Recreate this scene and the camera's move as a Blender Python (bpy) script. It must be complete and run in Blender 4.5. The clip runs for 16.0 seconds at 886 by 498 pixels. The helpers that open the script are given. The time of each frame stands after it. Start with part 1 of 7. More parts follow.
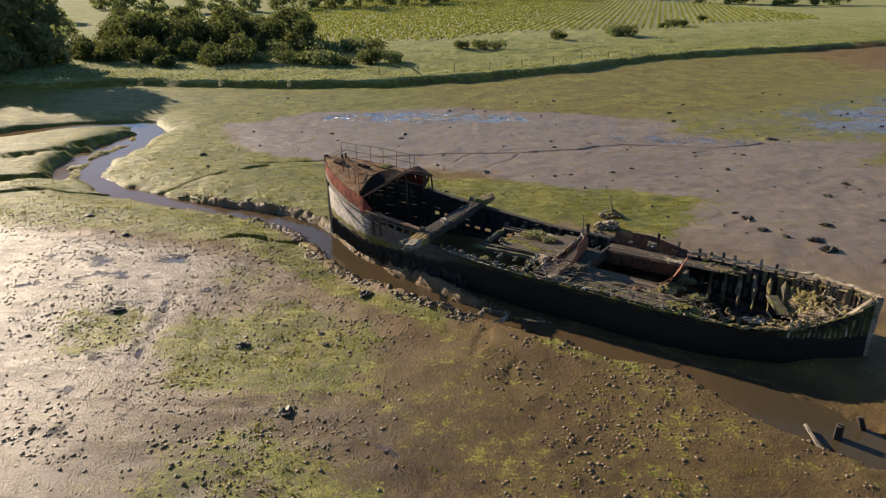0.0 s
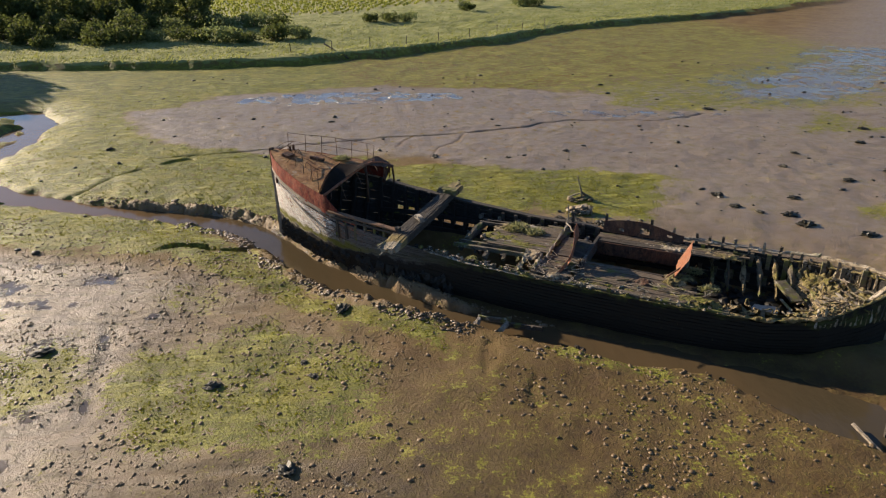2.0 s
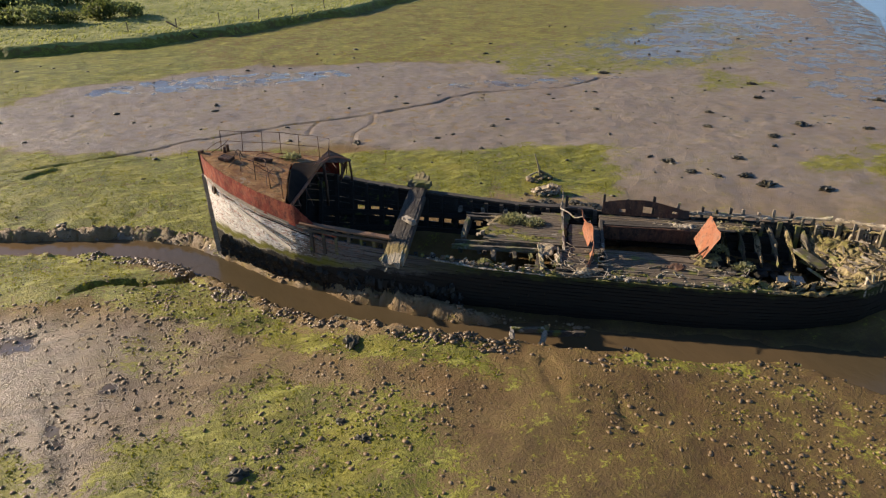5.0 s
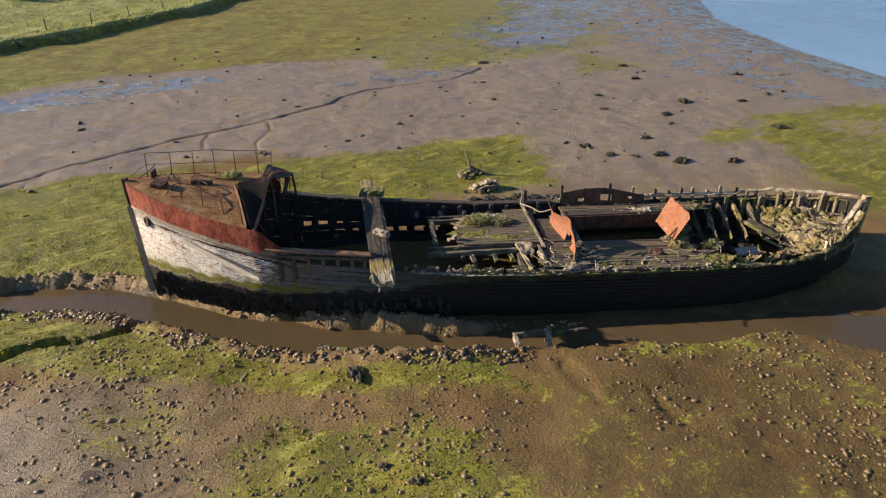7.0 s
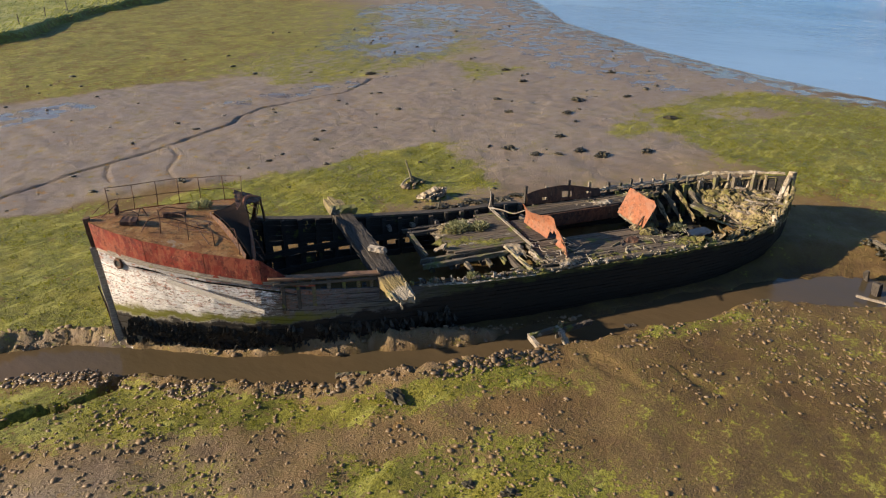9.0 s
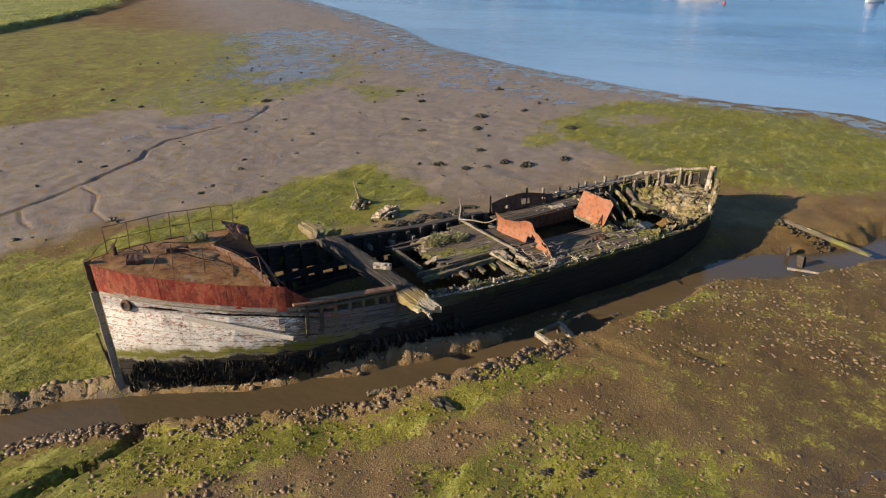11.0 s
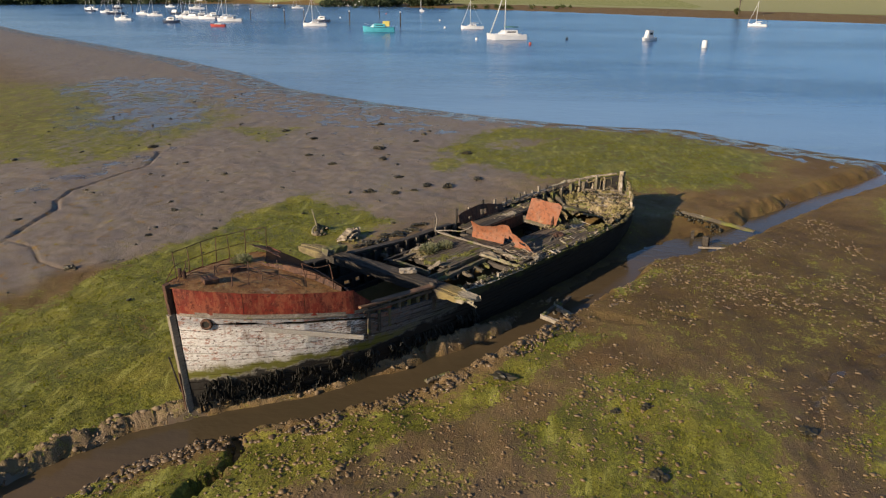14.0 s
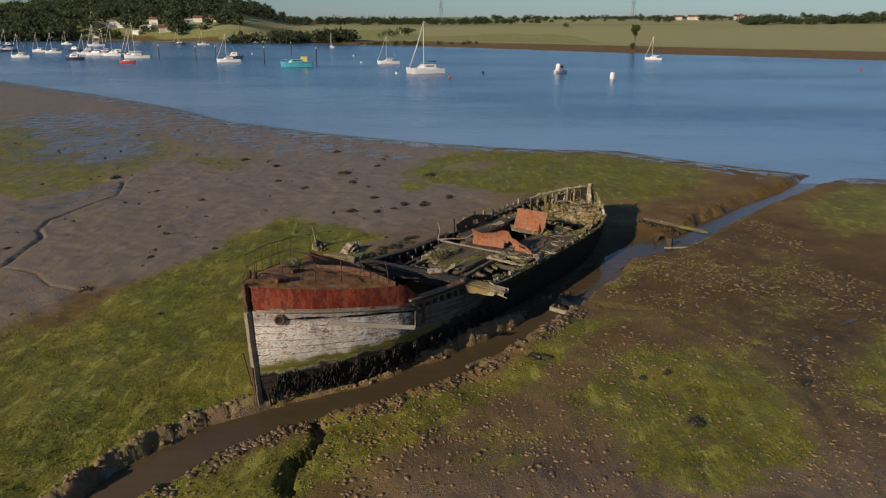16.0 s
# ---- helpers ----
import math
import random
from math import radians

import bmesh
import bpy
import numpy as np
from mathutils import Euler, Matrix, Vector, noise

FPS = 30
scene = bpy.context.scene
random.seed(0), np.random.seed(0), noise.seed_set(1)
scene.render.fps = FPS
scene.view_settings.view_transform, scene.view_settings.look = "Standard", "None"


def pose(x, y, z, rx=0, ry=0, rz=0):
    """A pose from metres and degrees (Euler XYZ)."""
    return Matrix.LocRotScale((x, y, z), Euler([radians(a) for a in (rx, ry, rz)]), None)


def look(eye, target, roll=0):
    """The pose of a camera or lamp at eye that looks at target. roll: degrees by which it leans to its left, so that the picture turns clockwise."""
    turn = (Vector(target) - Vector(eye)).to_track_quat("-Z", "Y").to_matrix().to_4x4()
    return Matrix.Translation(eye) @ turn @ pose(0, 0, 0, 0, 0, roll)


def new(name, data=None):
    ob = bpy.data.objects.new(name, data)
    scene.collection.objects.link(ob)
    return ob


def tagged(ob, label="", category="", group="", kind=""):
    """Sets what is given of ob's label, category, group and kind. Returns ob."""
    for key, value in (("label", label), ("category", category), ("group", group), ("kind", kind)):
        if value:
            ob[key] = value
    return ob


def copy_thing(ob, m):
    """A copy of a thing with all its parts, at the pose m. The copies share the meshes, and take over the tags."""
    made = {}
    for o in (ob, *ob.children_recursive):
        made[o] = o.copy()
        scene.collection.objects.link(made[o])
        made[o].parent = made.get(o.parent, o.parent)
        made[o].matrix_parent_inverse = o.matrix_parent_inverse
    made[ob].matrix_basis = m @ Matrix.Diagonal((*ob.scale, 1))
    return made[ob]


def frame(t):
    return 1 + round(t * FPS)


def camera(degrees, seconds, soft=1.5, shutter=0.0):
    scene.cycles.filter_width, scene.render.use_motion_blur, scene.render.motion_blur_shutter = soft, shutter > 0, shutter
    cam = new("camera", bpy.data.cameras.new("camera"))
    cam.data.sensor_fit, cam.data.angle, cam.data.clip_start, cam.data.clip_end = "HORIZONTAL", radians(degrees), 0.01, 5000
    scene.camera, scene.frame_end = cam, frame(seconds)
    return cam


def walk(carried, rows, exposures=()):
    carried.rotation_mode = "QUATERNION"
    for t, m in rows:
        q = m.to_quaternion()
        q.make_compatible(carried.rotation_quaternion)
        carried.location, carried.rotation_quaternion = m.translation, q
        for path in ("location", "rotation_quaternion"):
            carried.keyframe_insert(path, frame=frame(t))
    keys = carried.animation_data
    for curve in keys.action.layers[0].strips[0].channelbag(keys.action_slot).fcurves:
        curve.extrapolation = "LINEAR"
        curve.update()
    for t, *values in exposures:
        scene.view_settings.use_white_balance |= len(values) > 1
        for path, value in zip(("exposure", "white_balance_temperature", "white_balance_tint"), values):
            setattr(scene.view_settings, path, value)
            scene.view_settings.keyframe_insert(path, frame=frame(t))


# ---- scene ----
cam = camera(64.4, 16.0, 1.2)
METRES, EYE, TILT, LEAN, TURN = 40.0, 13.0, 1.1, -2.8, 0.0
ROWS = [
    (0.0, 0.0, 0.0, 0.0, -1.15, -22.86, 2.73),
    (0.5, -0.0203, 0.0244, -0.0001, -3.33, -23.41, 2.7),
    (1.0, -0.0397, 0.0476, -0.0008, -5.78, -24.06, 2.63),
    (1.5, -0.0579, 0.0707, -0.0022, -7.64, -24.73, 2.6),
    (2.0, -0.0768, 0.0943, -0.0041, -9.91, -25.35, 2.57),
    (2.5, -0.0975, 0.1173, -0.0065, -12.47, -25.95, 2.5),
    (3.0, -0.119, 0.1408, -0.0088, -15.01, -26.4, 2.38),
    (3.5, -0.1394, 0.1654, -0.0106, -16.93, -26.83, 2.31),
    (4.0, -0.1594, 0.1904, -0.0127, -19.06, -27.33, 2.23),
    (6.5, -0.2571, 0.3085, -0.0181, -35.49, -28.86, 1.75),
    (7.0, -0.2771, 0.3322, -0.0183, -39.07, -29.05, 1.61),
    (7.5, -0.2978, 0.3555, -0.0187, -42.5, -29.08, 1.41),
    (8.0, -0.3185, 0.3792, -0.0192, -45.92, -28.98, 1.24),
    (8.5, -0.3391, 0.403, -0.0197, -49.49, -28.76, 1.09),
    (9.0, -0.3594, 0.4269, -0.0199, -53.03, -28.48, 0.88),
    (11.5, -0.4595, 0.5456, -0.0182, -69.0, -26.18, -0.04),
    (12.0, -0.4801, 0.5699, -0.0173, -71.71, -25.62, -0.19),
    (12.5, -0.5003, 0.5941, -0.0166, -74.72, -25.06, -0.37),
    (13.0, -0.521, 0.6183, -0.0176, -77.22, -24.55, -0.51),
    (13.5, -0.5422, 0.6418, -0.0192, -79.52, -23.89, -0.64),
    (14.0, -0.5628, 0.6648, -0.0207, -82.08, -23.19, -0.78),
    (14.5, -0.5831, 0.6892, -0.0223, -84.3, -22.54, -0.9),
    (15.0, -0.6029, 0.7145, -0.0242, -86.17, -21.78, -1.0),
    (15.5, -0.6221, 0.7403, -0.0259, -87.86, -20.96, -1.06),
    (16.0, -0.6413, 0.7659, -0.0269, -89.65, -20.34, -1.17),
]
walk(cam, [(t, pose(0, 0, EYE, TILT, LEAN, TURN) @ pose(METRES * x, METRES * y, METRES * z, 90 + pitch, roll, yaw)) for t, x, y, z, yaw, pitch, roll in ROWS],
     exposures=[(0.0, 0.54), (3.5, 0.72), (7.0, 0.82), (9.0, 0.82), (12.5, 0.55), (14.5, 0.12), (16.0, -0.26)])

# ---- world and sun ----
SUN_AZ, SUN_EL = 137.0, 20.5          # degrees: where the sunlight comes from, anticlockwise from +x, and its height
world = bpy.data.worlds.new("world")
scene.world = world
world.use_nodes = True
wn = world.node_tree.nodes
sky = wn.new("ShaderNodeTexSky")
sky.sky_type = "NISHITA"
sky.sun_disc = False
sky.sun_elevation = radians(SUN_EL)
sky.sun_rotation = radians(90.0 - SUN_AZ)
sky.dust_density, sky.air_density, sky.ozone_density = 0.45, 0.85, 4.8
wn["Background"].inputs["Strength"].default_value = 0.085
world.node_tree.links.new(sky.outputs[0], wn["Background"].inputs["Color"])

sun_data = bpy.data.lights.new("sun", "SUN")
sun_data.energy, sun_data.angle, sun_data.color = 5.6, radians(0.55), (1.0, 0.82, 0.62)
sun = new("sun", sun_data)
ca, sa, ce, se = math.cos(radians(SUN_AZ)), math.sin(radians(SUN_AZ)), math.cos(radians(SUN_EL)), math.sin(radians(SUN_EL))
sun.matrix_world = look((ca * ce * 200, sa * ce * 200, se * 200), (0, 0, 0))


# ---- materials ----
class Nodes:
    """A small writer for node materials."""

    def __init__(self, name, rough=0.8, metal=0.0, spec=0.5):
        self.mat = bpy.data.materials.new(name)
        self.mat.use_nodes = True
        self.tree = self.mat.node_tree
        self.bsdf = self.tree.nodes["Principled BSDF"]
        self.bsdf.inputs["Roughness"].default_value = rough
        self.bsdf.inputs["Metallic"].default_value = metal
        self.bsdf.inputs["Specular IOR Level"].default_value = spec
        self.coord = self.tree.nodes.new("ShaderNodeTexCoord").outputs["Object"]

    def put(self, socket, value):
        if isinstance(value, bpy.types.NodeSocket):
            self.tree.links.new(value, socket)
        elif isinstance(value, tuple) and len(value) == 3 and socket.type == "RGBA":
            socket.default_value = (*value, 1)
        else:
            socket.default_value = value

    def set(self, key, value):
        self.put(self.bsdf.inputs[key], value)
        return self

    def stretch(self, sx, sy, sz, vector=None):
        n = self.tree.nodes.new("ShaderNodeMapping")
        self.put(n.inputs["Vector"], vector or self.coord)
        n.inputs["Scale"].default_value = (sx, sy, sz)
        return n.outputs[0]

    def noise(self, scale, detail=5.0, rough=0.6, vector=None, distort=0.0):
        n = self.tree.nodes.new("ShaderNodeTexNoise")
        self.put(n.inputs["Vector"], vector or self.coord)
        n.inputs["Scale"].default_value, n.inputs["Detail"].default_value = scale, detail
        n.inputs["Roughness"].default_value, n.inputs["Distortion"].default_value = rough, distort
        return n.outputs["Fac"]

    def cells(self, scale, vector=None, feature="F1", out="Distance", rand=1.0):
        n = self.tree.nodes.new("ShaderNodeTexVoronoi")
        n.feature = feature
        self.put(n.inputs["Vector"], vector or self.coord)
        n.inputs["Scale"].default_value, n.inputs["Randomness"].default_value = scale, rand
        return n.outputs[out]

    def ramp(self, fac, lo, hi, a=0.0, b=1.0):
        n = self.tree.nodes.new("ShaderNodeMapRange")
        n.interpolation_type = "SMOOTHSTEP"
        for k, v in zip(("Value", "From Min", "From Max", "To Min", "To Max"), (fac, lo, hi, a, b)):
            self.put(n.inputs[k], v)
        return n.outputs[0]

    def math(self, op, a, b=0.0, clamp=False):
        n = self.tree.nodes.new("ShaderNodeMath")
        n.operation, n.use_clamp = op, clamp
        self.put(n.inputs[0], a), self.put(n.inputs[1], b)
        return n.outputs[0]

    def mix(self, fac, a, b, blend="MIX"):
        n = self.tree.nodes.new("ShaderNodeMix")
        n.data_type, n.blend_type = "RGBA", blend
        self.put(n.inputs[0], fac), self.put(n.inputs[6], a), self.put(n.inputs[7], b)
        return n.outputs[2]

    def axis(self, k, vector=None):
        n = self.tree.nodes.new("ShaderNodeSeparateXYZ")
        self.put(n.inputs[0], vector or self.coord)
        return n.outputs[k]

    def attribute(self, name):
        n = self.tree.nodes.new("ShaderNodeAttribute")
        n.attribute_name = name
        s = self.tree.nodes.new("ShaderNodeSeparateColor")
        self.tree.links.new(n.outputs["Color"], s.inputs[0])
        return s.outputs[0], s.outputs[1], s.outputs[2]

    def chance(self):
        return self.tree.nodes.new("ShaderNodeObjectInfo").outputs["Random"]

    def island(self):
        return self.tree.nodes.new("ShaderNodeNewGeometry").outputs["Random Per Island"]

    def bump(self, height, strength=0.5, distance=0.02):
        n = self.tree.nodes.new("ShaderNodeBump")
        n.inputs["Strength"].default_value, n.inputs["Distance"].default_value = strength, distance
        self.put(n.inputs["Height"], height)
        return self.set("Normal", n.outputs[0])


def simple(name, c1, c2, scale=3.0, rough=0.8, metal=0.0, bump=0.4, dist=0.01, fine=25.0, vary=0.0, by="object"):
    """Two colours in broad patches, a finer grain over them, and relief."""
    m = Nodes(name, rough, metal)
    big, small = m.noise(scale), m.noise(fine, 4)
    col = m.mix(m.ramp(big, 0.35, 0.65), c1, c2)
    col = m.mix(m.ramp(small, 0.3, 0.75, 0.35, 0.0), col, (c1[0] * 0.35, c1[1] * 0.35, c1[2] * 0.35))
    if vary:
        pick = m.chance() if by == "object" else m.island()
        col = m.mix(m.math("MULTIPLY", pick, vary), col, (c2[0] * 0.4, c2[1] * 0.4, c2[2] * 0.4))
    m.set("Base Color", col)
    m.set("Roughness", m.ramp(small, 0.2, 0.8, rough * 0.8, min(1.0, rough * 1.15)))
    m.bump(small, bump, dist)
    return m.mat


def ground_material():
    m = Nodes("mud_and_marsh", 0.6)
    green, wet, marsh = m.attribute("cover")
    orange, sunlit, crop = m.attribute("cover_two")
    n1, n2, n3 = m.noise(0.35, 6, 0.62), m.noise(1.6, 6, 0.65), m.noise(9.0, 6, 0.7)
    grit = m.noise(45.0, 3, 0.7)
    # bare mud
    mud = m.mix(m.ramp(n1, 0.35, 0.65), (0.138, 0.081, 0.027), (0.214, 0.135, 0.051))
    mud = m.mix(m.ramp(n2, 0.45, 0.75, 0.0, 0.55), mud, (0.076, 0.044, 0.018))
    mud = m.mix(m.ramp(n3, 0.5, 0.8, 0.0, 0.5), mud, (0.25, 0.165, 0.072))
    mud_shade, grey, sheen = m.attribute("cover_three")
    silt = m.mix(m.ramp(n1, 0.35, 0.65), (0.215, 0.166, 0.124), (0.275, 0.216, 0.164))
    silt = m.mix(m.ramp(n2, 0.5, 0.75, 0.0, 0.40), silt, (0.135, 0.104, 0.078))
    mud = m.mix(m.math("MULTIPLY", grey, 0.85), mud, silt)
    # darker mud, and the hull's shadow beside it put into the colour
    mud = m.mix(m.math("MULTIPLY", mud_shade, m.ramp(n2, 0.25, 0.75, 0.95, 0.45)), mud, (0.066, 0.041, 0.019))
    mud = m.mix(m.math("MULTIPLY", orange, m.ramp(n2, 0.585, 0.64)), mud, (0.30, 0.150, 0.022))
    # lumps of the creek bank paled: low sunlight put into the mud colour
    mud = m.mix(m.math("MULTIPLY", sunlit, m.ramp(n3, 0.30, 0.5, 0.5, 1.0)), mud, (0.285, 0.205, 0.122))
    # weed
    weed = m.mix(m.ramp(n2, 0.35, 0.65), (0.126, 0.138, 0.014), (0.278, 0.266, 0.034))
    weed = m.mix(m.ramp(m.noise(0.9, 7, 0.75), 0.50, 0.66, 0.0, 0.7), weed, (0.085, 0.078, 0.014))
    weed = m.mix(m.ramp(n3, 0.38, 0.62, 0.75, 0.0), weed, (0.050, 0.056, 0.006))
    weed = m.mix(m.ramp(n1, 0.42, 0.68, 0.0, 0.45), weed, (0.30, 0.245, 0.035))
    swathe = m.noise(1.1, 7, 0.7, m.stretch(0.55, 1.8, 1.0), 0.6)
    weed = m.mix(m.ramp(swathe, 0.53, 0.64, 0.0, 0.5), weed, (0.44, 0.43, 0.10))
    weed = m.mix(m.ramp(swathe, 0.46, 0.36, 0.0, 0.6), weed, (0.075, 0.080, 0.012))
    spread = m.math("ADD", m.math("ADD", green, m.ramp(n1, 0.3, 0.7, -0.22, 0.22)), m.math("ADD", m.ramp(n2, 0.25, 0.75, -0.36, 0.36), m.ramp(n3, 0.25, 0.75, -0.38, 0.38)))
    mud = m.mix(m.ramp(m.math('ADD', spread, m.ramp(grit, 0.3, 0.7, -0.15, 0.15)), -0.30, 0.42, 0.0, 0.40), mud, (0.165, 0.130, 0.034))
    weedy = m.ramp(spread, 0.40, 0.60)
    col = m.mix(weedy, mud, weed)
    # grass of the bank and the field behind it
    grass = m.mix(m.ramp(n1, 0.35, 0.65), (0.205, 0.225, 0.065), (0.325, 0.325, 0.130))
    grass = m.mix(m.ramp(n2, 0.40, 0.70, 0.0, 0.5), grass, (0.120, 0.150, 0.036))
    grass = m.mix(m.ramp(n3, 0.45, 0.75, 0.0, 0.5), grass, (0.42, 0.38, 0.18))
    col = m.mix(m.ramp(marsh, 0.35, 0.65), col, grass)
    soil = m.mix(m.ramp(n2, 0.35, 0.65), (0.34, 0.31, 0.165), (0.28, 0.30, 0.115))
    col = m.mix(m.ramp(crop, 0.4, 0.6), col, soil)
    # wet film lying on the mud
    streak = m.noise(0.55, 9, 0.70)
    film = m.math("MULTIPLY", m.ramp(m.math("ADD", wet, m.ramp(streak, 0.25, 0.75, -0.50, 0.50)), 0.52, 0.62),
                  m.math("SUBTRACT", 1.0, m.math("MULTIPLY", weedy, 0.85)))
    col = m.mix(m.math("MULTIPLY", film, 0.45), col, (0.060, 0.052, 0.045))
    m.set("Base Color", col)
    bare = m.math("SUBTRACT", 1.0, weedy)
    rough = m.mix(weedy, m.mix(m.ramp(n2, 0.3, 0.7), (0.66, 0.66, 0.66), (0.82, 0.82, 0.82)), (0.60, 0.60, 0.60))
    drain = m.noise(0.9, 7, 0.68, m.stretch(0.35, 1.5, 1.0), 0.8)
    col = m.mix(m.math("MULTIPLY", m.math("MULTIPLY", sheen, bare), m.ramp(drain, 0.52, 0.62, 0.0, 0.6)), col, (0.070, 0.050, 0.032))
    m.set("Base Color", col)
    rough = m.mix(m.math("MULTIPLY", sheen, bare), rough, m.mix(m.ramp(drain, 0.42, 0.62), (0.38, 0.38, 0.38), (0.74, 0.74, 0.74)))
    rough = m.mix(m.math("MULTIPLY", grey, bare), rough, m.mix(m.ramp(n2, 0.3, 0.7), (0.40, 0.40, 0.40), (0.55, 0.55, 0.55)))
    rough = m.mix(m.math("MULTIPLY", sunlit, 0.8), rough, (0.42, 0.42, 0.42))
    rough = m.mix(m.ramp(marsh, 0.35, 0.65), rough, (0.95, 0.95, 0.95))
    rough = m.mix(film, rough, (0.19, 0.19, 0.19))
    m.set("Roughness", rough)
    height = m.math("ADD", m.math("MULTIPLY", n3, m.math("SUBTRACT", 1.0, m.math("MULTIPLY", film, 0.9))), m.math("MULTIPLY", m.math("MULTIPLY", grit, 0.25), m.math("SUBTRACT", 1.0, m.math("MULTIPLY", film, 0.9))))
    casts = m.ramp(m.cells(5.5, None, "SMOOTH_F1"), 0.10, 0.42, 1.0, 0.0)
    height = m.math("ADD", height, m.math("MULTIPLY", m.math("MULTIPLY", casts, m.ramp(n2, 0.4, 0.6)), m.math("SUBTRACT", 0.10, m.math("MULTIPLY", film, 0.09))))
    m.bump(height, 0.75, 0.08)
    m.set("Specular IOR Level", m.mix(film, m.mix(weedy, m.mix(m.math("MAXIMUM", sheen, grey), (0.22, 0.22, 0.22), (0.50, 0.50, 0.50)), (0.26, 0.26, 0.26)), (0.6, 0.6, 0.6)))
    return m.mat


def water_material(name, tint, ripple, strength, rough=0.06, shore_sheen=False):
    m = Nodes(name, rough, 0.0, 0.5)
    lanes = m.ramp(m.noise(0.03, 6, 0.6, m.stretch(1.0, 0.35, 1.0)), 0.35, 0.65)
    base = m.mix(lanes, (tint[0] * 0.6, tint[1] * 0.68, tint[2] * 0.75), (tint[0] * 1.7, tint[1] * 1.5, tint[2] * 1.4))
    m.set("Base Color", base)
    if shore_sheen:
        # sky reflection along the near shore, painted as a paler blue base
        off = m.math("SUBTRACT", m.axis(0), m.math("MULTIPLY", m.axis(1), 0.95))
        sheen_mask = m.math("ADD", m.ramp(off, 20.0, 95.0, 0.85, 0.0), m.ramp(lanes, 0.0, 1.0, -0.15, 0.1), True)
        m.set("Base Color", m.mix(sheen_mask, base, (0.230, 0.345, 0.475)))
    m.set("IOR", 1.33)
    wave = m.math("ADD", m.noise(ripple, 4, 0.6, m.stretch(1.0, 0.55, 1.0)), m.math("MULTIPLY", m.noise(ripple * 0.12, 3), 1.5))
    wave = m.math('MULTIPLY', wave, m.ramp(lanes, 0.0, 1.0, 1.2, 0.6))
    m.bump(wave, strength, 0.13 if strength > 0.5 else 0.1)
    return m.mat


def wood_material(name, light, dark, green=0.0, pale=0.0, rough=0.85):
    """Weathered timber: grain along x, per-piece tone, weed and salt-bleached patches."""
    m = Nodes(name, rough)
    grain = m.noise(4.0, 6, 0.7, m.stretch(0.6, 9.0, 9.0))
    patch = m.noise(1.3, 5, 0.65)
    fine = m.noise(30.0, 3, 0.7, m.stretch(0.25, 1.5, 1.5))
    col = m.mix(m.ramp(grain, 0.3, 0.7), dark, light)
    col = m.mix(m.math("MULTIPLY", m.chance(), 0.55), col, dark)
    col = m.mix(m.ramp(fine, 0.55, 0.75, 0.0, 0.7), col, (dark[0] * 0.3, dark[1] * 0.3, dark[2] * 0.3))
    if green:
        col = m.mix(m.ramp(patch, 0.62 - 0.25 * green, 0.70 - 0.1 * green, 0.0, 0.85), col, (0.140, 0.150, 0.022))
    if pale:
        col = m.mix(m.ramp(m.noise(2.2, 6, 0.7), 0.70 - 0.25 * pale, 0.78 - 0.2 * pale, 0.0, 0.8), col, (0.42, 0.38, 0.31))
    m.set("Base Color", col)
    m.bump(m.math("ADD", grain, fine), 0.7, 0.02)
    return m.mat


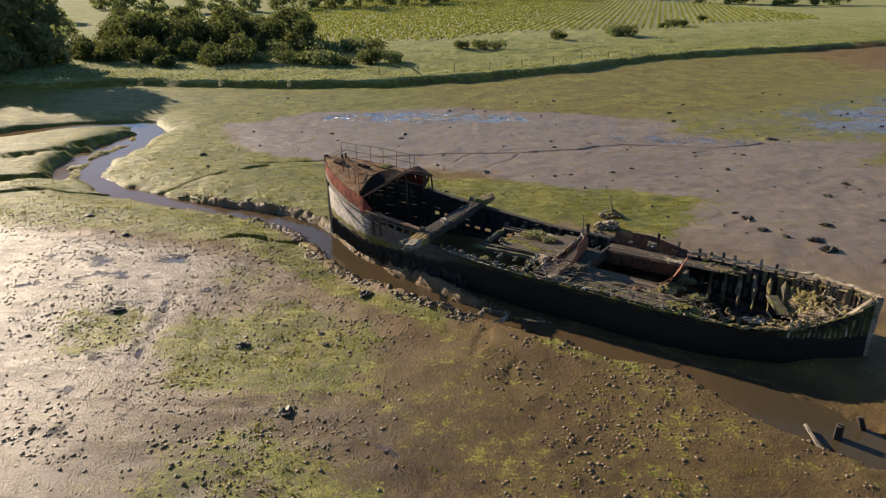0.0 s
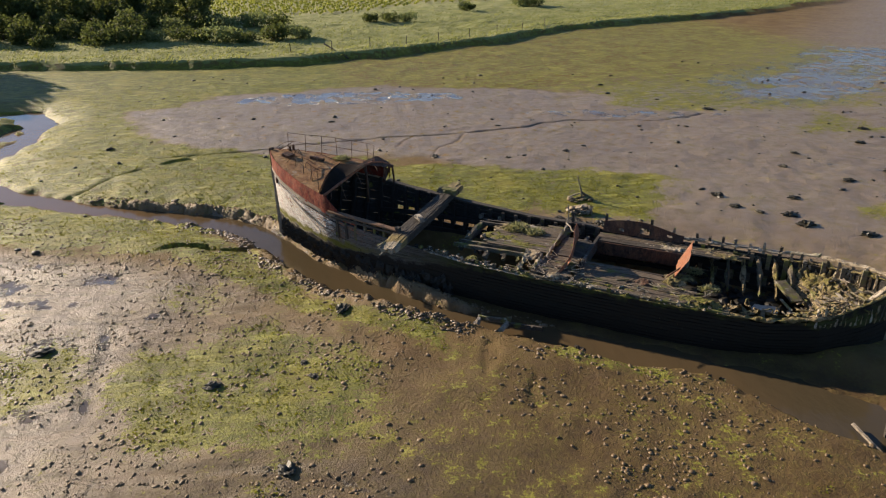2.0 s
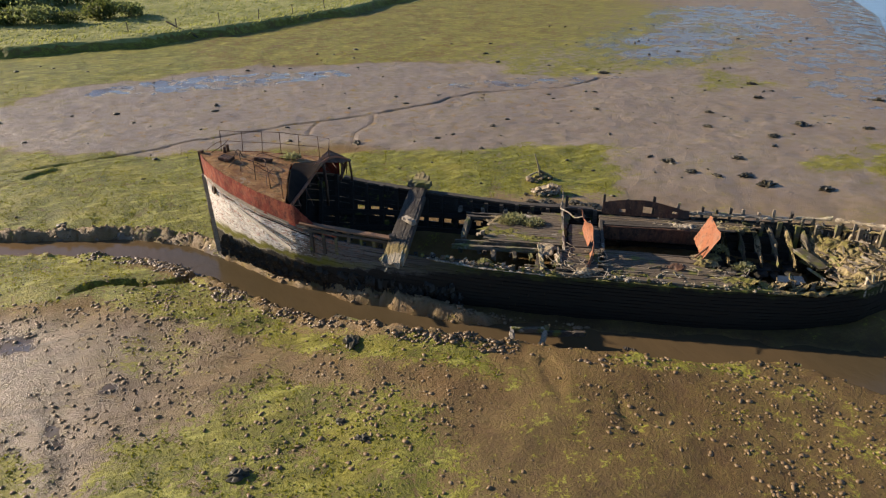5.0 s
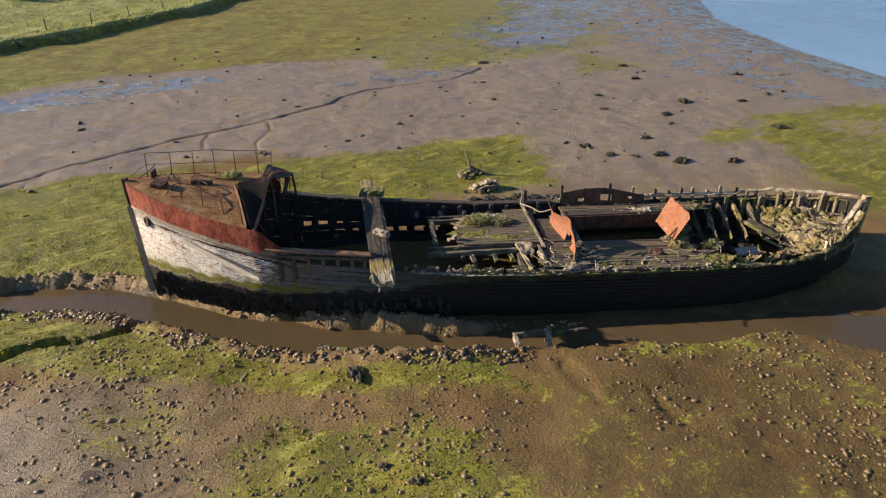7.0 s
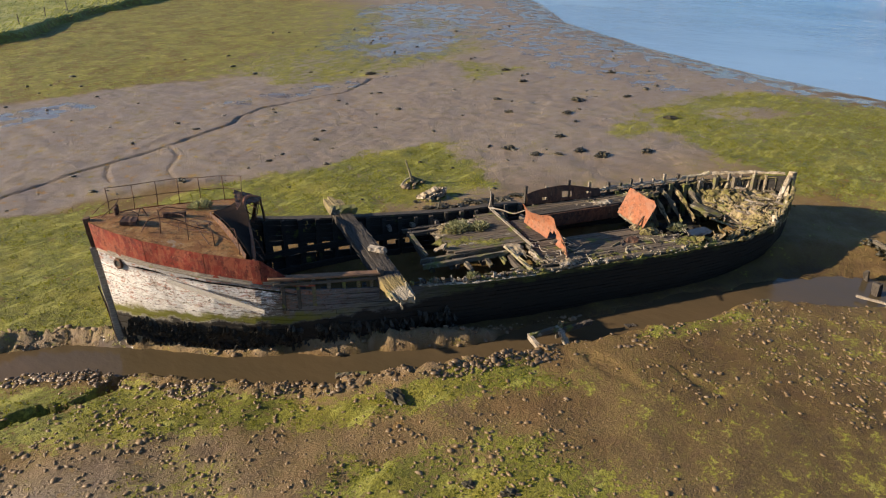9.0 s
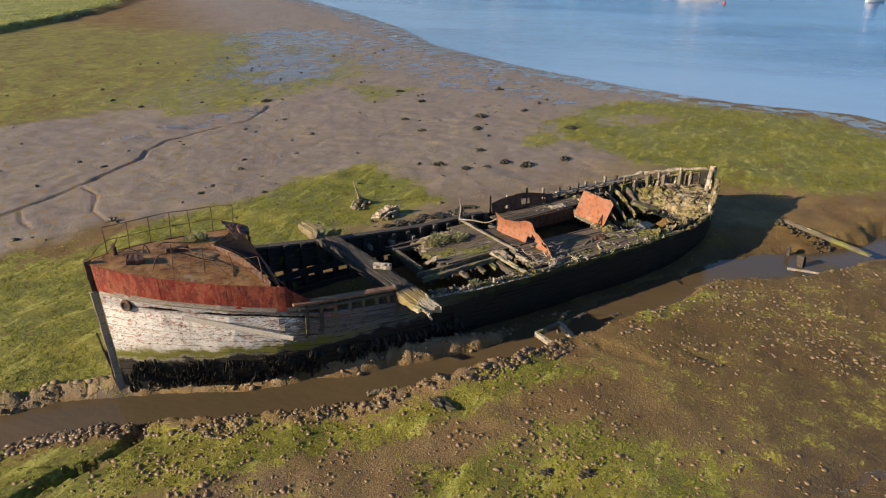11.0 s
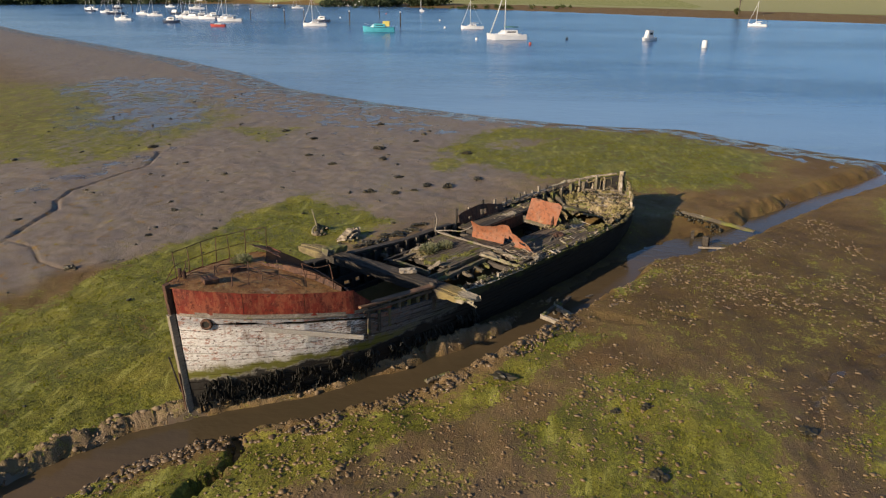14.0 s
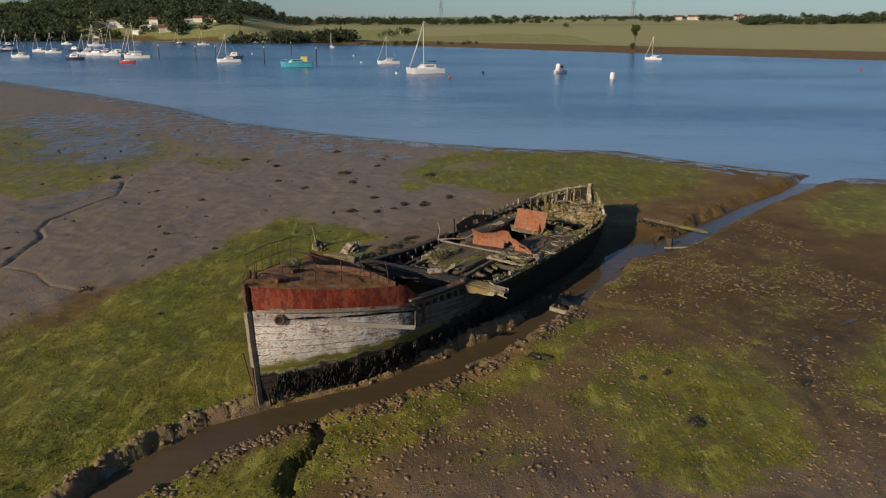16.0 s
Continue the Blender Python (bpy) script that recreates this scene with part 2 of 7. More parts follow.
def hull_material():
    """Planking: white paint worn off aft and below, bare grey wood, a green band and black weed at the foot."""
    m = Nodes("weathered_hull_paint", 0.8, 0.0, 0.22)
    x, z = m.axis(0), m.axis(2)
    grain = m.noise(3.0, 6, 0.7, m.stretch(0.5, 6.0, 10.0))
    patch, fine = m.noise(1.1, 6, 0.68), m.noise(14.0, 4, 0.7, m.stretch(0.4, 1.0, 1.6))
    wood = m.mix(m.ramp(grain, 0.3, 0.7), (0.05, 0.048, 0.048), (0.20, 0.196, 0.20))
    wood = m.mix(m.math("MULTIPLY", m.chance(), 0.5), wood, (0.035, 0.030, 0.028))
    aft = m.ramp(x, 6.0, 12.0)
    # dark wood aft, made blacker still for the shade on that side
    wood = m.mix(aft, wood, m.mix(m.ramp(grain, 0.3, 0.7), (0.010, 0.009, 0.007), (0.036, 0.031, 0.024)))
    white = m.mix(m.ramp(fine, 0.35, 0.7), (0.62, 0.58, 0.52), (0.82, 0.79, 0.74))
    white = m.mix(m.ramp(patch, 0.5, 0.8, 0.0, 0.5), white, (0.50, 0.43, 0.34))
    white = m.mix(m.ramp(m.math("ADD", z, m.ramp(patch, 0.2, 0.8, -0.3, 0.3)), 1.25, 0.85, 0.0, 0.65), white, (0.40, 0.34, 0.23))
    white = m.mix(m.math("MULTIPLY", m.ramp(m.math("SUBTRACT", z, m.math("MULTIPLY", x, -0.12)), 2.35, 2.6), m.ramp(grain, 0.35, 0.6, 0.4, 0.95)), white, (0.27, 0.265, 0.27))
    left = m.math("ADD", m.ramp(x, 2.8, 6.6, 1.0, 0.10), m.ramp(z, 0.5, 1.3, -0.25, 0.0))
    left = m.math("ADD", left, m.math("ADD", m.ramp(grain, 0.2, 0.8, -0.45, 0.30), m.ramp(fine, 0.2, 0.8, -0.35, 0.2)))
    left = m.math("ADD", left, m.ramp(x, 7.5, 10.5, 0.0, -1.0))
    check = m.noise(2.4, 6, 0.75, m.stretch(0.35, 1.0, 13.0))
    left = m.math("ADD", left, m.ramp(check, 0.50, 0.72, 0.0, -0.75))
    col = m.mix(m.ramp(left, 0.32, 0.50), m.mix(m.ramp(x, 3.0, 8.0), (0.20, 0.165, 0.13), wood), white)
    red = m.math("MULTIPLY", m.ramp(m.noise(5.5, 8, 0.80, m.stretch(0.6, 1.0, 1.8)), 0.525, 0.585), m.math("MULTIPLY", m.ramp(z, 1.0, 1.4), m.ramp(x, 8.0, 5.0)))
    col = m.mix(m.math("MULTIPLY", red, 0.75), col, (0.34, 0.11, 0.045))
    pock = m.math("MULTIPLY", m.ramp(m.noise(11.0, 4, 0.6, m.stretch(0.7, 1.0, 1.5)), 0.585, 0.63), m.ramp(x, 8.5, 6.0))
    col = m.mix(m.math("MULTIPLY", pock, 0.85), col, (0.075, 0.038, 0.024))
    weep = m.math("MULTIPLY", m.ramp(m.noise(3.4, 6, 0.7, m.stretch(1.6, 1.0, 0.22)), 0.54, 0.66), m.ramp(x, 8.0, 5.0))
    col = m.mix(m.math("MULTIPLY", weep, 0.45), col, (0.22, 0.125, 0.07))
    low = m.math("ADD", z, m.ramp(patch, 0.2, 0.8, -0.22, 0.22))
    low = m.math("SUBTRACT", low, m.math("MULTIPLY", aft, 0.22))
    green = m.math("MULTIPLY", m.ramp(low, 0.62, 0.75), m.ramp(low, 1.05, 0.85))
    col = m.mix(m.math("MULTIPLY", green, m.ramp(x, 8.0, 5.0, 0.12, 0.95)), col, (0.150, 0.145, 0.018))
    edge = m.math("MULTIPLY", aft, m.ramp(m.math("ADD", z, m.ramp(fine, 0.2, 0.8, -0.3, 0.3)), 0.70, 1.05))
    col = m.mix(m.math("MULTIPLY", edge, m.ramp(patch, 0.45, 0.6, 0.0, 0.6)), col, (0.075, 0.095, 0.018))
    col = m.mix(m.math("MULTIPLY", m.ramp(low, 0.72, 0.58), 0.95), col, (0.020, 0.017, 0.013))
    m.set("Base Color", col)
    m.bump(m.math("ADD", grain, fine), 0.6, 0.02)
    return m.mat


def rust_material(name, a, b, c, streak=True, rough=0.75):
    m = Nodes(name, rough, 0.0, 0.30)
    big, mid, fine = m.noise(1.4, 6, 0.7), m.noise(6.0, 6, 0.72), m.noise(40.0, 3, 0.7)
    run = m.noise(5.0, 8, 0.78, m.stretch(1.0, 1.0, 0.28), 0.4) if streak else m.noise(2.6, 7, 0.75)
    col = m.mix(m.ramp(big, 0.38, 0.62), a, b)
    col = m.mix(m.ramp(run, 0.48, 0.58, 0.0, 0.85), col, c)
    col = m.mix(m.ramp(mid, 0.52, 0.64, 0.0, 0.8), col, (a[0] * 0.30, a[1] * 0.40, a[2] * 0.5))
    flake = m.noise(7.0, 8, 0.85, m.stretch(1.0, 1.0, 0.6) if streak else None)
    col = m.mix(m.ramp(flake, 0.57, 0.63, 0.0, 0.75), col, (min(0.5, c[0] * 1.5), c[1] * 1.9, c[2] * 2.0))
    scab = m.noise(3.1, 9, 0.80)
    col = m.mix(m.ramp(scab, 0.57, 0.66, 0.0, 0.75), col, (0.085, 0.044, 0.026))
    if not streak:
        col = m.mix(m.ramp(m.noise(0.9, 8, 0.7), 0.55, 0.66, 0.0, 0.65), col, (0.36, 0.255, 0.13))
        col = m.mix(m.ramp(m.noise(1.7, 8, 0.8, None, 0.6), 0.60, 0.66, 0.0, 0.6), col, (0.34, 0.29, 0.24))
    m.set("Base Color", col)
    m.set("Roughness", m.ramp(scab, 0.4, 0.65, rough * 0.8, min(1.0, rough * 1.2)))
    m.bump(m.math("ADD", m.math("ADD", mid, m.math("MULTIPLY", scab, 1.5)), fine), 0.8, 0.02)
    return m.mat


def leaf_material(name, a, b):
    m = Nodes(name, 0.7, 0.0, 0.3)
    col = m.mix(m.island(), a, b)
    col = m.mix(m.math("MULTIPLY", m.chance(), 0.4), col, (a[0] * 0.6, a[1] * 0.7, a[2] * 0.6))
    m.set("Base Color", col)
    thin = m.tree.nodes.new("ShaderNodeBsdfTranslucent")
    m.put(thin.inputs["Color"], m.mix(0.5, col, (b[0] * 1.5, b[1] * 1.6, b[2])))
    both = m.tree.nodes.new("ShaderNodeMixShader")
    both.inputs[0].default_value = 0.45
    m.tree.links.new(m.bsdf.outputs[0], both.inputs[1])
    m.tree.links.new(thin.outputs[0], both.inputs[2])
    m.tree.links.new(both.outputs[0], m.tree.nodes["Material Output"].inputs["Surface"])
    return m.mat


MUD = ground_material()
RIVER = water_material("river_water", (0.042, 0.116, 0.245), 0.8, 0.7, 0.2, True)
CREEK = water_material("creek_water", (0.118, 0.082, 0.042), 3.0, 0.14, 0.11)
HULL = hull_material()
TIMBER = wood_material("dark_wet_timber", (0.130, 0.106, 0.080), (0.032, 0.026, 0.020), 0.10, 0.30)
# near-black copy of the timber: the gloom inside the hull is in its colour
HOLD_SHADE = wood_material("shaded_hold_timber", (0.050, 0.042, 0.033), (0.014, 0.012, 0.010), 0.05, 0.0)
BLEACHED = wood_material("bleached_timber", (0.40, 0.345, 0.265), (0.15, 0.12, 0.09), 0.18, 0.6)
MOSSY = wood_material("mossy_timber", (0.23, 0.19, 0.13), (0.06, 0.05, 0.036), 0.66, 0.50)
CRUST = wood_material("crusted_pale_debris", (0.46, 0.40, 0.29), (0.20, 0.165, 0.09), 0.55, 0.6)
# near black all over, for the sheet sagging behind the deck edge
NEAR_BLACK = simple("near_black_plate", (0.016, 0.012, 0.010), (0.030, 0.020, 0.015), 2.0, 0.9, dist=0.01)
PALE_PLANK = wood_material("silvered_pale_plank", (0.56, 0.52, 0.45), (0.33, 0.29, 0.24), 0.0, 0.5)
ORANGE_WOOD = wood_material("bare_orange_timber", (0.33, 0.19, 0.10), (0.15, 0.08, 0.045), 0.0, 0.2)
RUST_DECK = rust_material("rusted_deck_plate", (0.195, 0.086, 0.030), (0.300, 0.150, 0.050), (0.35, 0.205, 0.080), False)
RUST_RED = rust_material("red_painted_rusty_steel", (0.225, 0.029, 0.015), (0.115, 0.027, 0.018), (0.30, 0.085, 0.042))
RUST_ORANGE = rust_material("orange_rusty_steel", (0.31, 0.112, 0.050), (0.26, 0.096, 0.046), (0.28, 0.130, 0.075), False)
RUST_DARK = rust_material("dark_rusty_steel", (0.095, 0.045, 0.028), (0.06, 0.035, 0.025), (0.15, 0.075, 0.04))
WEED_AND_HOLE_BLACK = simple("black_weed_and_hole_shade", (0.016, 0.014, 0.010), (0.030, 0.026, 0.016), 4.0, 0.6, vary=0.3)
NEAR_BLACK.node_tree.nodes["Principled BSDF"].inputs["Specular IOR Level"].default_value = 0.08


def heap_material(name, straw, moss, soil):
    """Matted dead weed, moss and rotten fragments: three tones broken up at several scales."""
    m = Nodes(name, 0.92, 0.0, 0.15)
    big, mid, fine = m.noise(1.1, 5, 0.7), m.noise(5.0, 7, 0.75), m.noise(28.0, 5, 0.8)
    col = m.mix(m.ramp(big, 0.38, 0.60), moss, straw)
    col = m.mix(m.ramp(mid, 0.47, 0.58, 0.0, 0.85), col, soil)
    col = m.mix(m.ramp(fine, 0.52, 0.70, 0.0, 0.6), col, (straw[0] * 1.25, straw[1] * 1.25, straw[2] * 1.25))
    col = m.mix(m.ramp(m.noise(11.0, 6, 0.75), 0.56, 0.66, 0.0, 0.7), col, (soil[0] * 0.5, soil[1] * 0.5, soil[2] * 0.5))
    m.set("Base Color", col)
    m.bump(m.math("ADD", mid, m.math("MULTIPLY", fine, 0.6)), 0.9, 0.05)
    return m.mat


def beam_material():
    """Dark squared timber, its outer end grown over with ochre lichen and frayed pale."""
    m = Nodes("lichened_beam_timber", 0.85, 0.0, 0.3)
    y = m.axis(1)
    grain = m.noise(4.0, 7, 0.75, m.stretch(7.0, 0.5, 7.0))
    patch, fine = m.noise(1.6, 6, 0.7), m.noise(20.0, 4, 0.7, m.stretch(1.5, 0.3, 1.5))
    col = m.mix(m.ramp(grain, 0.3, 0.7), (0.024, 0.020, 0.016), (0.088, 0.075, 0.060))
    col = m.mix(m.ramp(patch, 0.57, 0.68, 0.0, 0.4), col, (0.14, 0.125, 0.105))
    out = m.ramp(m.math("ADD", y, m.ramp(grain, 0.2, 0.8, -0.25, 0.25)), -2.85, -3.15)
    col = m.mix(m.math("MULTIPLY", out, m.ramp(grain, 0.30, 0.50, 0.25, 0.95)), col, (0.25, 0.19, 0.075))
    end = m.ramp(m.math("ADD", y, m.ramp(patch, 0.2, 0.8, -0.5, 0.5)), -3.55, -3.85)
    col = m.mix(m.math("MULTIPLY", end, 0.8), col, (0.38, 0.33, 0.25))
    inner = m.ramp(m.math("ADD", y, m.ramp(grain, 0.2, 0.8, -0.3, 0.3)), 2.75, 3.15)
    col = m.mix(m.math("MULTIPLY", inner, m.ramp(patch, 0.35, 0.60, 0.35, 0.9)), col, (0.27, 0.215, 0.10))
    col = m.mix(m.ramp(fine, 0.55, 0.72, 0.0, 0.6), col, (0.02, 0.016, 0.012))
    m.set("Base Color", col)
    m.bump(m.math("ADD", grain, fine), 0.9, 0.035)
    return m.mat


HEAP = heap_material("matted_dead_weed", (0.35, 0.275, 0.165), (0.185, 0.160, 0.050), (0.045, 0.034, 0.020))
MOSS_MAT = heap_material("moss_crust", (0.24, 0.215, 0.075), (0.145, 0.150, 0.025), (0.055, 0.045, 0.025))
WHITE_CRUST = heap_material("whitened_crust", (0.52, 0.45, 0.35), (0.34, 0.27, 0.17), (0.14, 0.11, 0.075))
BEAM = beam_material()
DECK_WOOD = wood_material("worn_deck_boards", (0.235, 0.180, 0.118), (0.058, 0.043, 0.029), 0.34, 0.25)


# ---- helpers for meshes ----
def part(name, bm, material, parent=None, label="", smooth=False):
    me = bpy.data.meshes.new(name)
    bm.normal_update()
    bm.to_mesh(me)
    bm.free()
    if smooth:
        me.polygons.foreach_set("use_smooth", [True] * len(me.polygons))
    me.materials.append(material)
    ob = new(name, me)
    ob.parent = parent
    if label:
        ob["label"] = label
    return ob


def thing(name, m, label, category, group="", kind=""):
    ob = new(name)
    ob.matrix_basis = m
    ob.empty_display_size = 0.2
    return tagged(ob, label, category, group, kind)


def box(bm, m, sx, sy, sz, jitter=0.0, rng=None):
    """A box centred on m's origin; jitter knocks its corners about."""
    vs = []
    for x in (-0.5, 0.5):
        for y in (-0.5, 0.5):
            for z in (-0.5, 0.5):
                p = Vector((x * sx, y * sy, z * sz))
                if jitter:
                    p += Vector((rng.uniform(-1, 1), rng.uniform(-1, 1), rng.uniform(-1, 1))) * jitter
                vs.append(bm.verts.new(m @ p))
    for q in ((0, 1, 3, 2), (4, 6, 7, 5), (0, 4, 5, 1), (2, 3, 7, 6), (0, 2, 6, 4), (1, 5, 7, 3)):
        bm.faces.new([vs[i] for i in q])


def loft(bm, rings, close=True, caps=True):
    """Skin a row of rings of equal length."""
    made = [[bm.verts.new(p) for p in r] for r in rings]
    n = len(rings[0])
    for a, b in zip(made, made[1:]):
        for i in range(n if close else n - 1):
            j = (i + 1) % n
            bm.faces.new((a[i], a[j], b[j], b[i]))
    if caps and close:
        bm.faces.new(list(reversed(made[0])))
        bm.faces.new(made[-1])


def tube(bm, points, r0, r1=None, sides=6):
    """A bent bar through the points, tapering from r0 to r1."""
    r1 = r0 if r1 is None else r1
    pts = [Vector(p) for p in points]
    rings = []
    for i, p in enumerate(pts):
        d = (pts[min(i + 1, len(pts) - 1)] - pts[max(i - 1, 0)]).normalized()
        side = d.cross(Vector((0, 0, 1)) if abs(d.z) < 0.9 else Vector((1, 0, 0))).normalized()
        up = side.cross(d)
        r = r0 + (r1 - r0) * i / (len(pts) - 1)
        rings.append([p + (side * math.cos(2 * math.pi * k / sides) + up * math.sin(2 * math.pi * k / sides)) * r for k in range(sides)])
    loft(bm, rings)


def beam(bm, a, b, w, h, rng=None, rough=0.0, cuts=6, twist=0.0):
    """A squared timber from a to b with a worn, uneven surface."""
    a, b = Vector(a), Vector(b)
    d = (b - a).normalized()
    side = d.cross(Vector((0, 0, 1)) if abs(d.z) < 0.9 else Vector((1, 0, 0))).normalized()
    up = side.cross(d)
    rings = []
    for i in range(cuts + 1):
        f = i / cuts
        p = a.lerp(b, f)
        c, s = math.cos(twist * f), math.sin(twist * f)
        u, v = side * c + up * s, up * c - side * s
        ring = []
        for x, y in ((-1, -0.8), (-0.8, -1), (0.8, -1), (1, -0.8), (1, 0.8), (0.8, 1), (-0.8, 1), (-1, 0.8)):
            k = rng.uniform(-rough, rough) if rng else 0.0
            ring.append(p + u * (x * w / 2 + k) + v * (y * h / 2 + k) + (d * rng.uniform(-1, 1) * rough * 2 if rng and i in (0, cuts) else Vector()))
        rings.append(ring)
    loft(bm, rings)


def lump(bm, at, size, rng, flat=0.6, cuts=1):
    """A rough clod or stone: a knocked-about icosphere."""
    before = set(bm.verts)
    turn = Euler((rng.uniform(0, 6), rng.uniform(0, 6), rng.uniform(0, 6))).to_matrix().to_4x4()
    made = bmesh.ops.create_icosphere(bm, subdivisions=cuts, radius=1.0, matrix=turn)["verts"]
    for v in made:
        v.co *= rng.uniform(0.7, 1.2)
        v.co = Vector(at) + Vector((v.co.x * size[0], v.co.y * size[1], v.co.z * size[2] * flat))


def lerp_table(table):
    xs, ys = [p[0] for p in table], [p[1] for p in table]
    return lambda x: float(np.interp(x, xs, ys))


# ---- the lie of the land ----
def poly_distance(px, py, line, reach=None):
    """Distance of the points to a polyline, and the side (positive to its right). With reach, points farther off are left out."""
    if reach is not None:
        lx, ly = [p[0] for p in line], [p[1] for p in line]
        near = (px > min(lx) - reach) & (px < max(lx) + reach) & (py > min(ly) - reach) & (py < max(ly) + reach)
        far_d, far_s = np.full(px.shape, 99.0), np.zeros(px.shape)
        if near.any():
            far_d[near], far_s[near] = poly_distance(px[near], py[near], line)
        return far_d, far_s
    best = np.full(px.shape, 1e9)
    side = np.zeros(px.shape)
    for (x0, y0), (x1, y1) in zip(line, line[1:]):
        dx, dy = x1 - x0, y1 - y0
        f = np.clip(((px - x0) * dx + (py - y0) * dy) / (dx * dx + dy * dy), 0, 1)
        d = np.hypot(px - x0 - f * dx, py - y0 - f * dy)
        cross = dy * (px - x0) - dx * (py - y0)
        near = d < best - 1e-6
        side = np.where(near, np.sign(cross), side)
        best = np.where(near, d, best)
    return best, side


def smooth(a, lo, hi):
    f = np.clip((a - lo) / (hi - lo), 0, 1)
    return f * f * (3 - 2 * f)


def wobble(px, py, size, seed):
    """Smooth value noise in -1..1."""
    rng = np.random.RandomState(seed)
    table = rng.uniform(-1, 1, (64, 64))
    gx, gy = px / size, py / size
    ix, iy = np.floor(gx).astype(int), np.floor(gy).astype(int)
    fx, fy = gx - ix, gy - iy
    fx, fy = fx * fx * (3 - 2 * fx), fy * fy * (3 - 2 * fy)
    at = lambda a, b: table[a % 64, b % 64]
    return (at(ix, iy) * (1 - fx) + at(ix + 1, iy) * fx) * (1 - fy) + (at(ix, iy + 1) * (1 - fx) + at(ix + 1, iy + 1) * fx) * fy


def fuzz(px, py, size, seed, octaves=4):
    return sum(wobble(px + 31.7 * k, py - 17.3 * k, size / 2 ** k, seed + k) * 0.5 ** k for k in range(octaves))


WATER_Z = -0.6
BANK = [(-400, 60), (-120, 74), (-60, 82), (-37, 86), (-31, 86), (-22, 84.2), (-4, 85.5), (7, 90.5), (18, 97), (34, 110), (50, 118), (66, 124), (86, 135), (130, 165), (210, 250), (420, 480)]
SHORE = [(0, -400), (22, -80), (29, -25), (31, -8), (34, 0), (41, 8.7), (45.6, 13), (46.5, 22), (50.5, 32), (57, 44), (68, 59), (84, 72), (106, 95), (140, 134), (172, 172), (262, 270), (470, 520), (800, 900)]
FAR_SHORE = [(120, -400), (246, -133), (287, -92), (341, -36), (418, 28), (499, 120), (560, 200), (600, 290), (590, 390), (640, 520), (900, 860)]
CREEK_LINE = [(-75, 52), (-55, 56), (-37, 61.3), (-33.7, 64.9), (-27, 66.4), (-24.6, 62), (-24.2, 57.3), (-25.1, 52.8), (-23.9, 48.2), (-20.9, 45), (-16.3, 42.3), (-12.3, 40.6), (-9.4, 39.4), (-7.2, 37.8), (-5.85, 36.0), (-5.2, 34.7), (-4.0, 32.6), (-2.2, 30.3), (-0.5, 28.5), (1.5, 26.8), (4.6, 24.6), (8.4, 22.3), (10.4, 20.7), (11.4, 19.2), (12.7, 17.7), (15.2, 15.4), (18.9, 12.2), (22.5, 8.6), (28.5, 2.6), (33, -2.2), (45, -12)]
CUT_NEAR = [(-6.5, 34.7), (-7.6, 34.4), (-8.8, 34.5), (-9.7, 34.8), (-10.7, 34.6)]
RUN_A = [(-8.3, 19.6), (-6.9, 19.2), (-5.1, 18.9), (-3.9, 18.4), (-2.1, 17.5), (-0.1, 15.8), (0.8, 14.2)]
RUN_B = [(-17, 22.3), (-15.3, 22.0), (-12.5, 21.6), (-10.6, 21.8), (-10.8, 23.8), (-10.8, 25.6), (-11.3, 27.8)]
RUN_C = [(2.1, 24.0), (1.7, 22.7), (1.2, 21.6)]
RUN_D = [(3.4, 22.4), (2.8, 21.3), (2.7, 20.5)]
WEED_ISLAND = [(-10.2, 23.4), (-9.9, 25.6), (-7.5, 26.3), (-4.7, 25.8), (-2.7, 24.1), (-1.8, 21.9), (-2.0, 19.8), (-3.6, 18.6), (-6.0, 19.6), (-8.7, 21.0)]
WEED_ISLET = [(-15.3, 24.7), (-14.9, 26.7), (-12.8, 27.2), (-11.1, 25.6), (-11.2, 23.8), (-12.1, 22.9), (-13.8, 23.4)]
WEED_SOUTH = [(-8.6, 15.8), (-7.4, 17.8), (-4.9, 18.0), (-2.0, 16.9), (-0.8, 15.4), (-0.6, 12.0), (-8.2, 12.0)]
WEED_STRIP = [(-60, 52), (-60, 44), (-25.4, 40.1), (-18.9, 36.5), (-13.8, 35.1), (-10.3, 34.1), (-8.6, 32.4), (-7.0, 30.5), (-5.5, 28.4), (-3.6, 27.2), (-1.2, 25.6), (0.6, 23.9), (0.5, 25.3), (-1.7, 27.2), (-3.4, 28.8), (-5.3, 31.6), (-6.7, 34.3), (-8.0, 36.3), (-9.9, 38.2), (-12.5, 39.8), (-20, 44), (-26, 48)]
WEED_HULL = [(-12, 47.5), (-1.5, 46.1), (3.4, 45), (8.3, 43.4), (13.1, 42.6), (16.6, 40.1), (15.3, 36.5), (13, 33.5), (4, 37), (-4, 38), (-10, 41)]
WEED_STERN = [(30.8, 35.0), (40.1, 29.5), (43.4, 15.6), (38.8, 9.2), (26.7, 10.2), (20.5, 17.5), (20.6, 21.6), (24.2, 29.2)]
CUT_LEFT = [(-36, 44.8), (-29, 45.9), (-25.7, 47.4), (-26.9, 50.5), (-27.1, 53.9), (-25.9, 59.2)]
CUT_INNER = [(-31.5, 52.2), (-28.6, 54.5), (-27.2, 57.8), (-26.2, 61.0)]
CUT_LOW = [(-31.0, 41.5), (-25.5, 43.8), (-20.4, 43.6)]
CUT_THIN = [(-17.5, 43.4), (-15.3, 46.2), (-11.5, 48.8)]
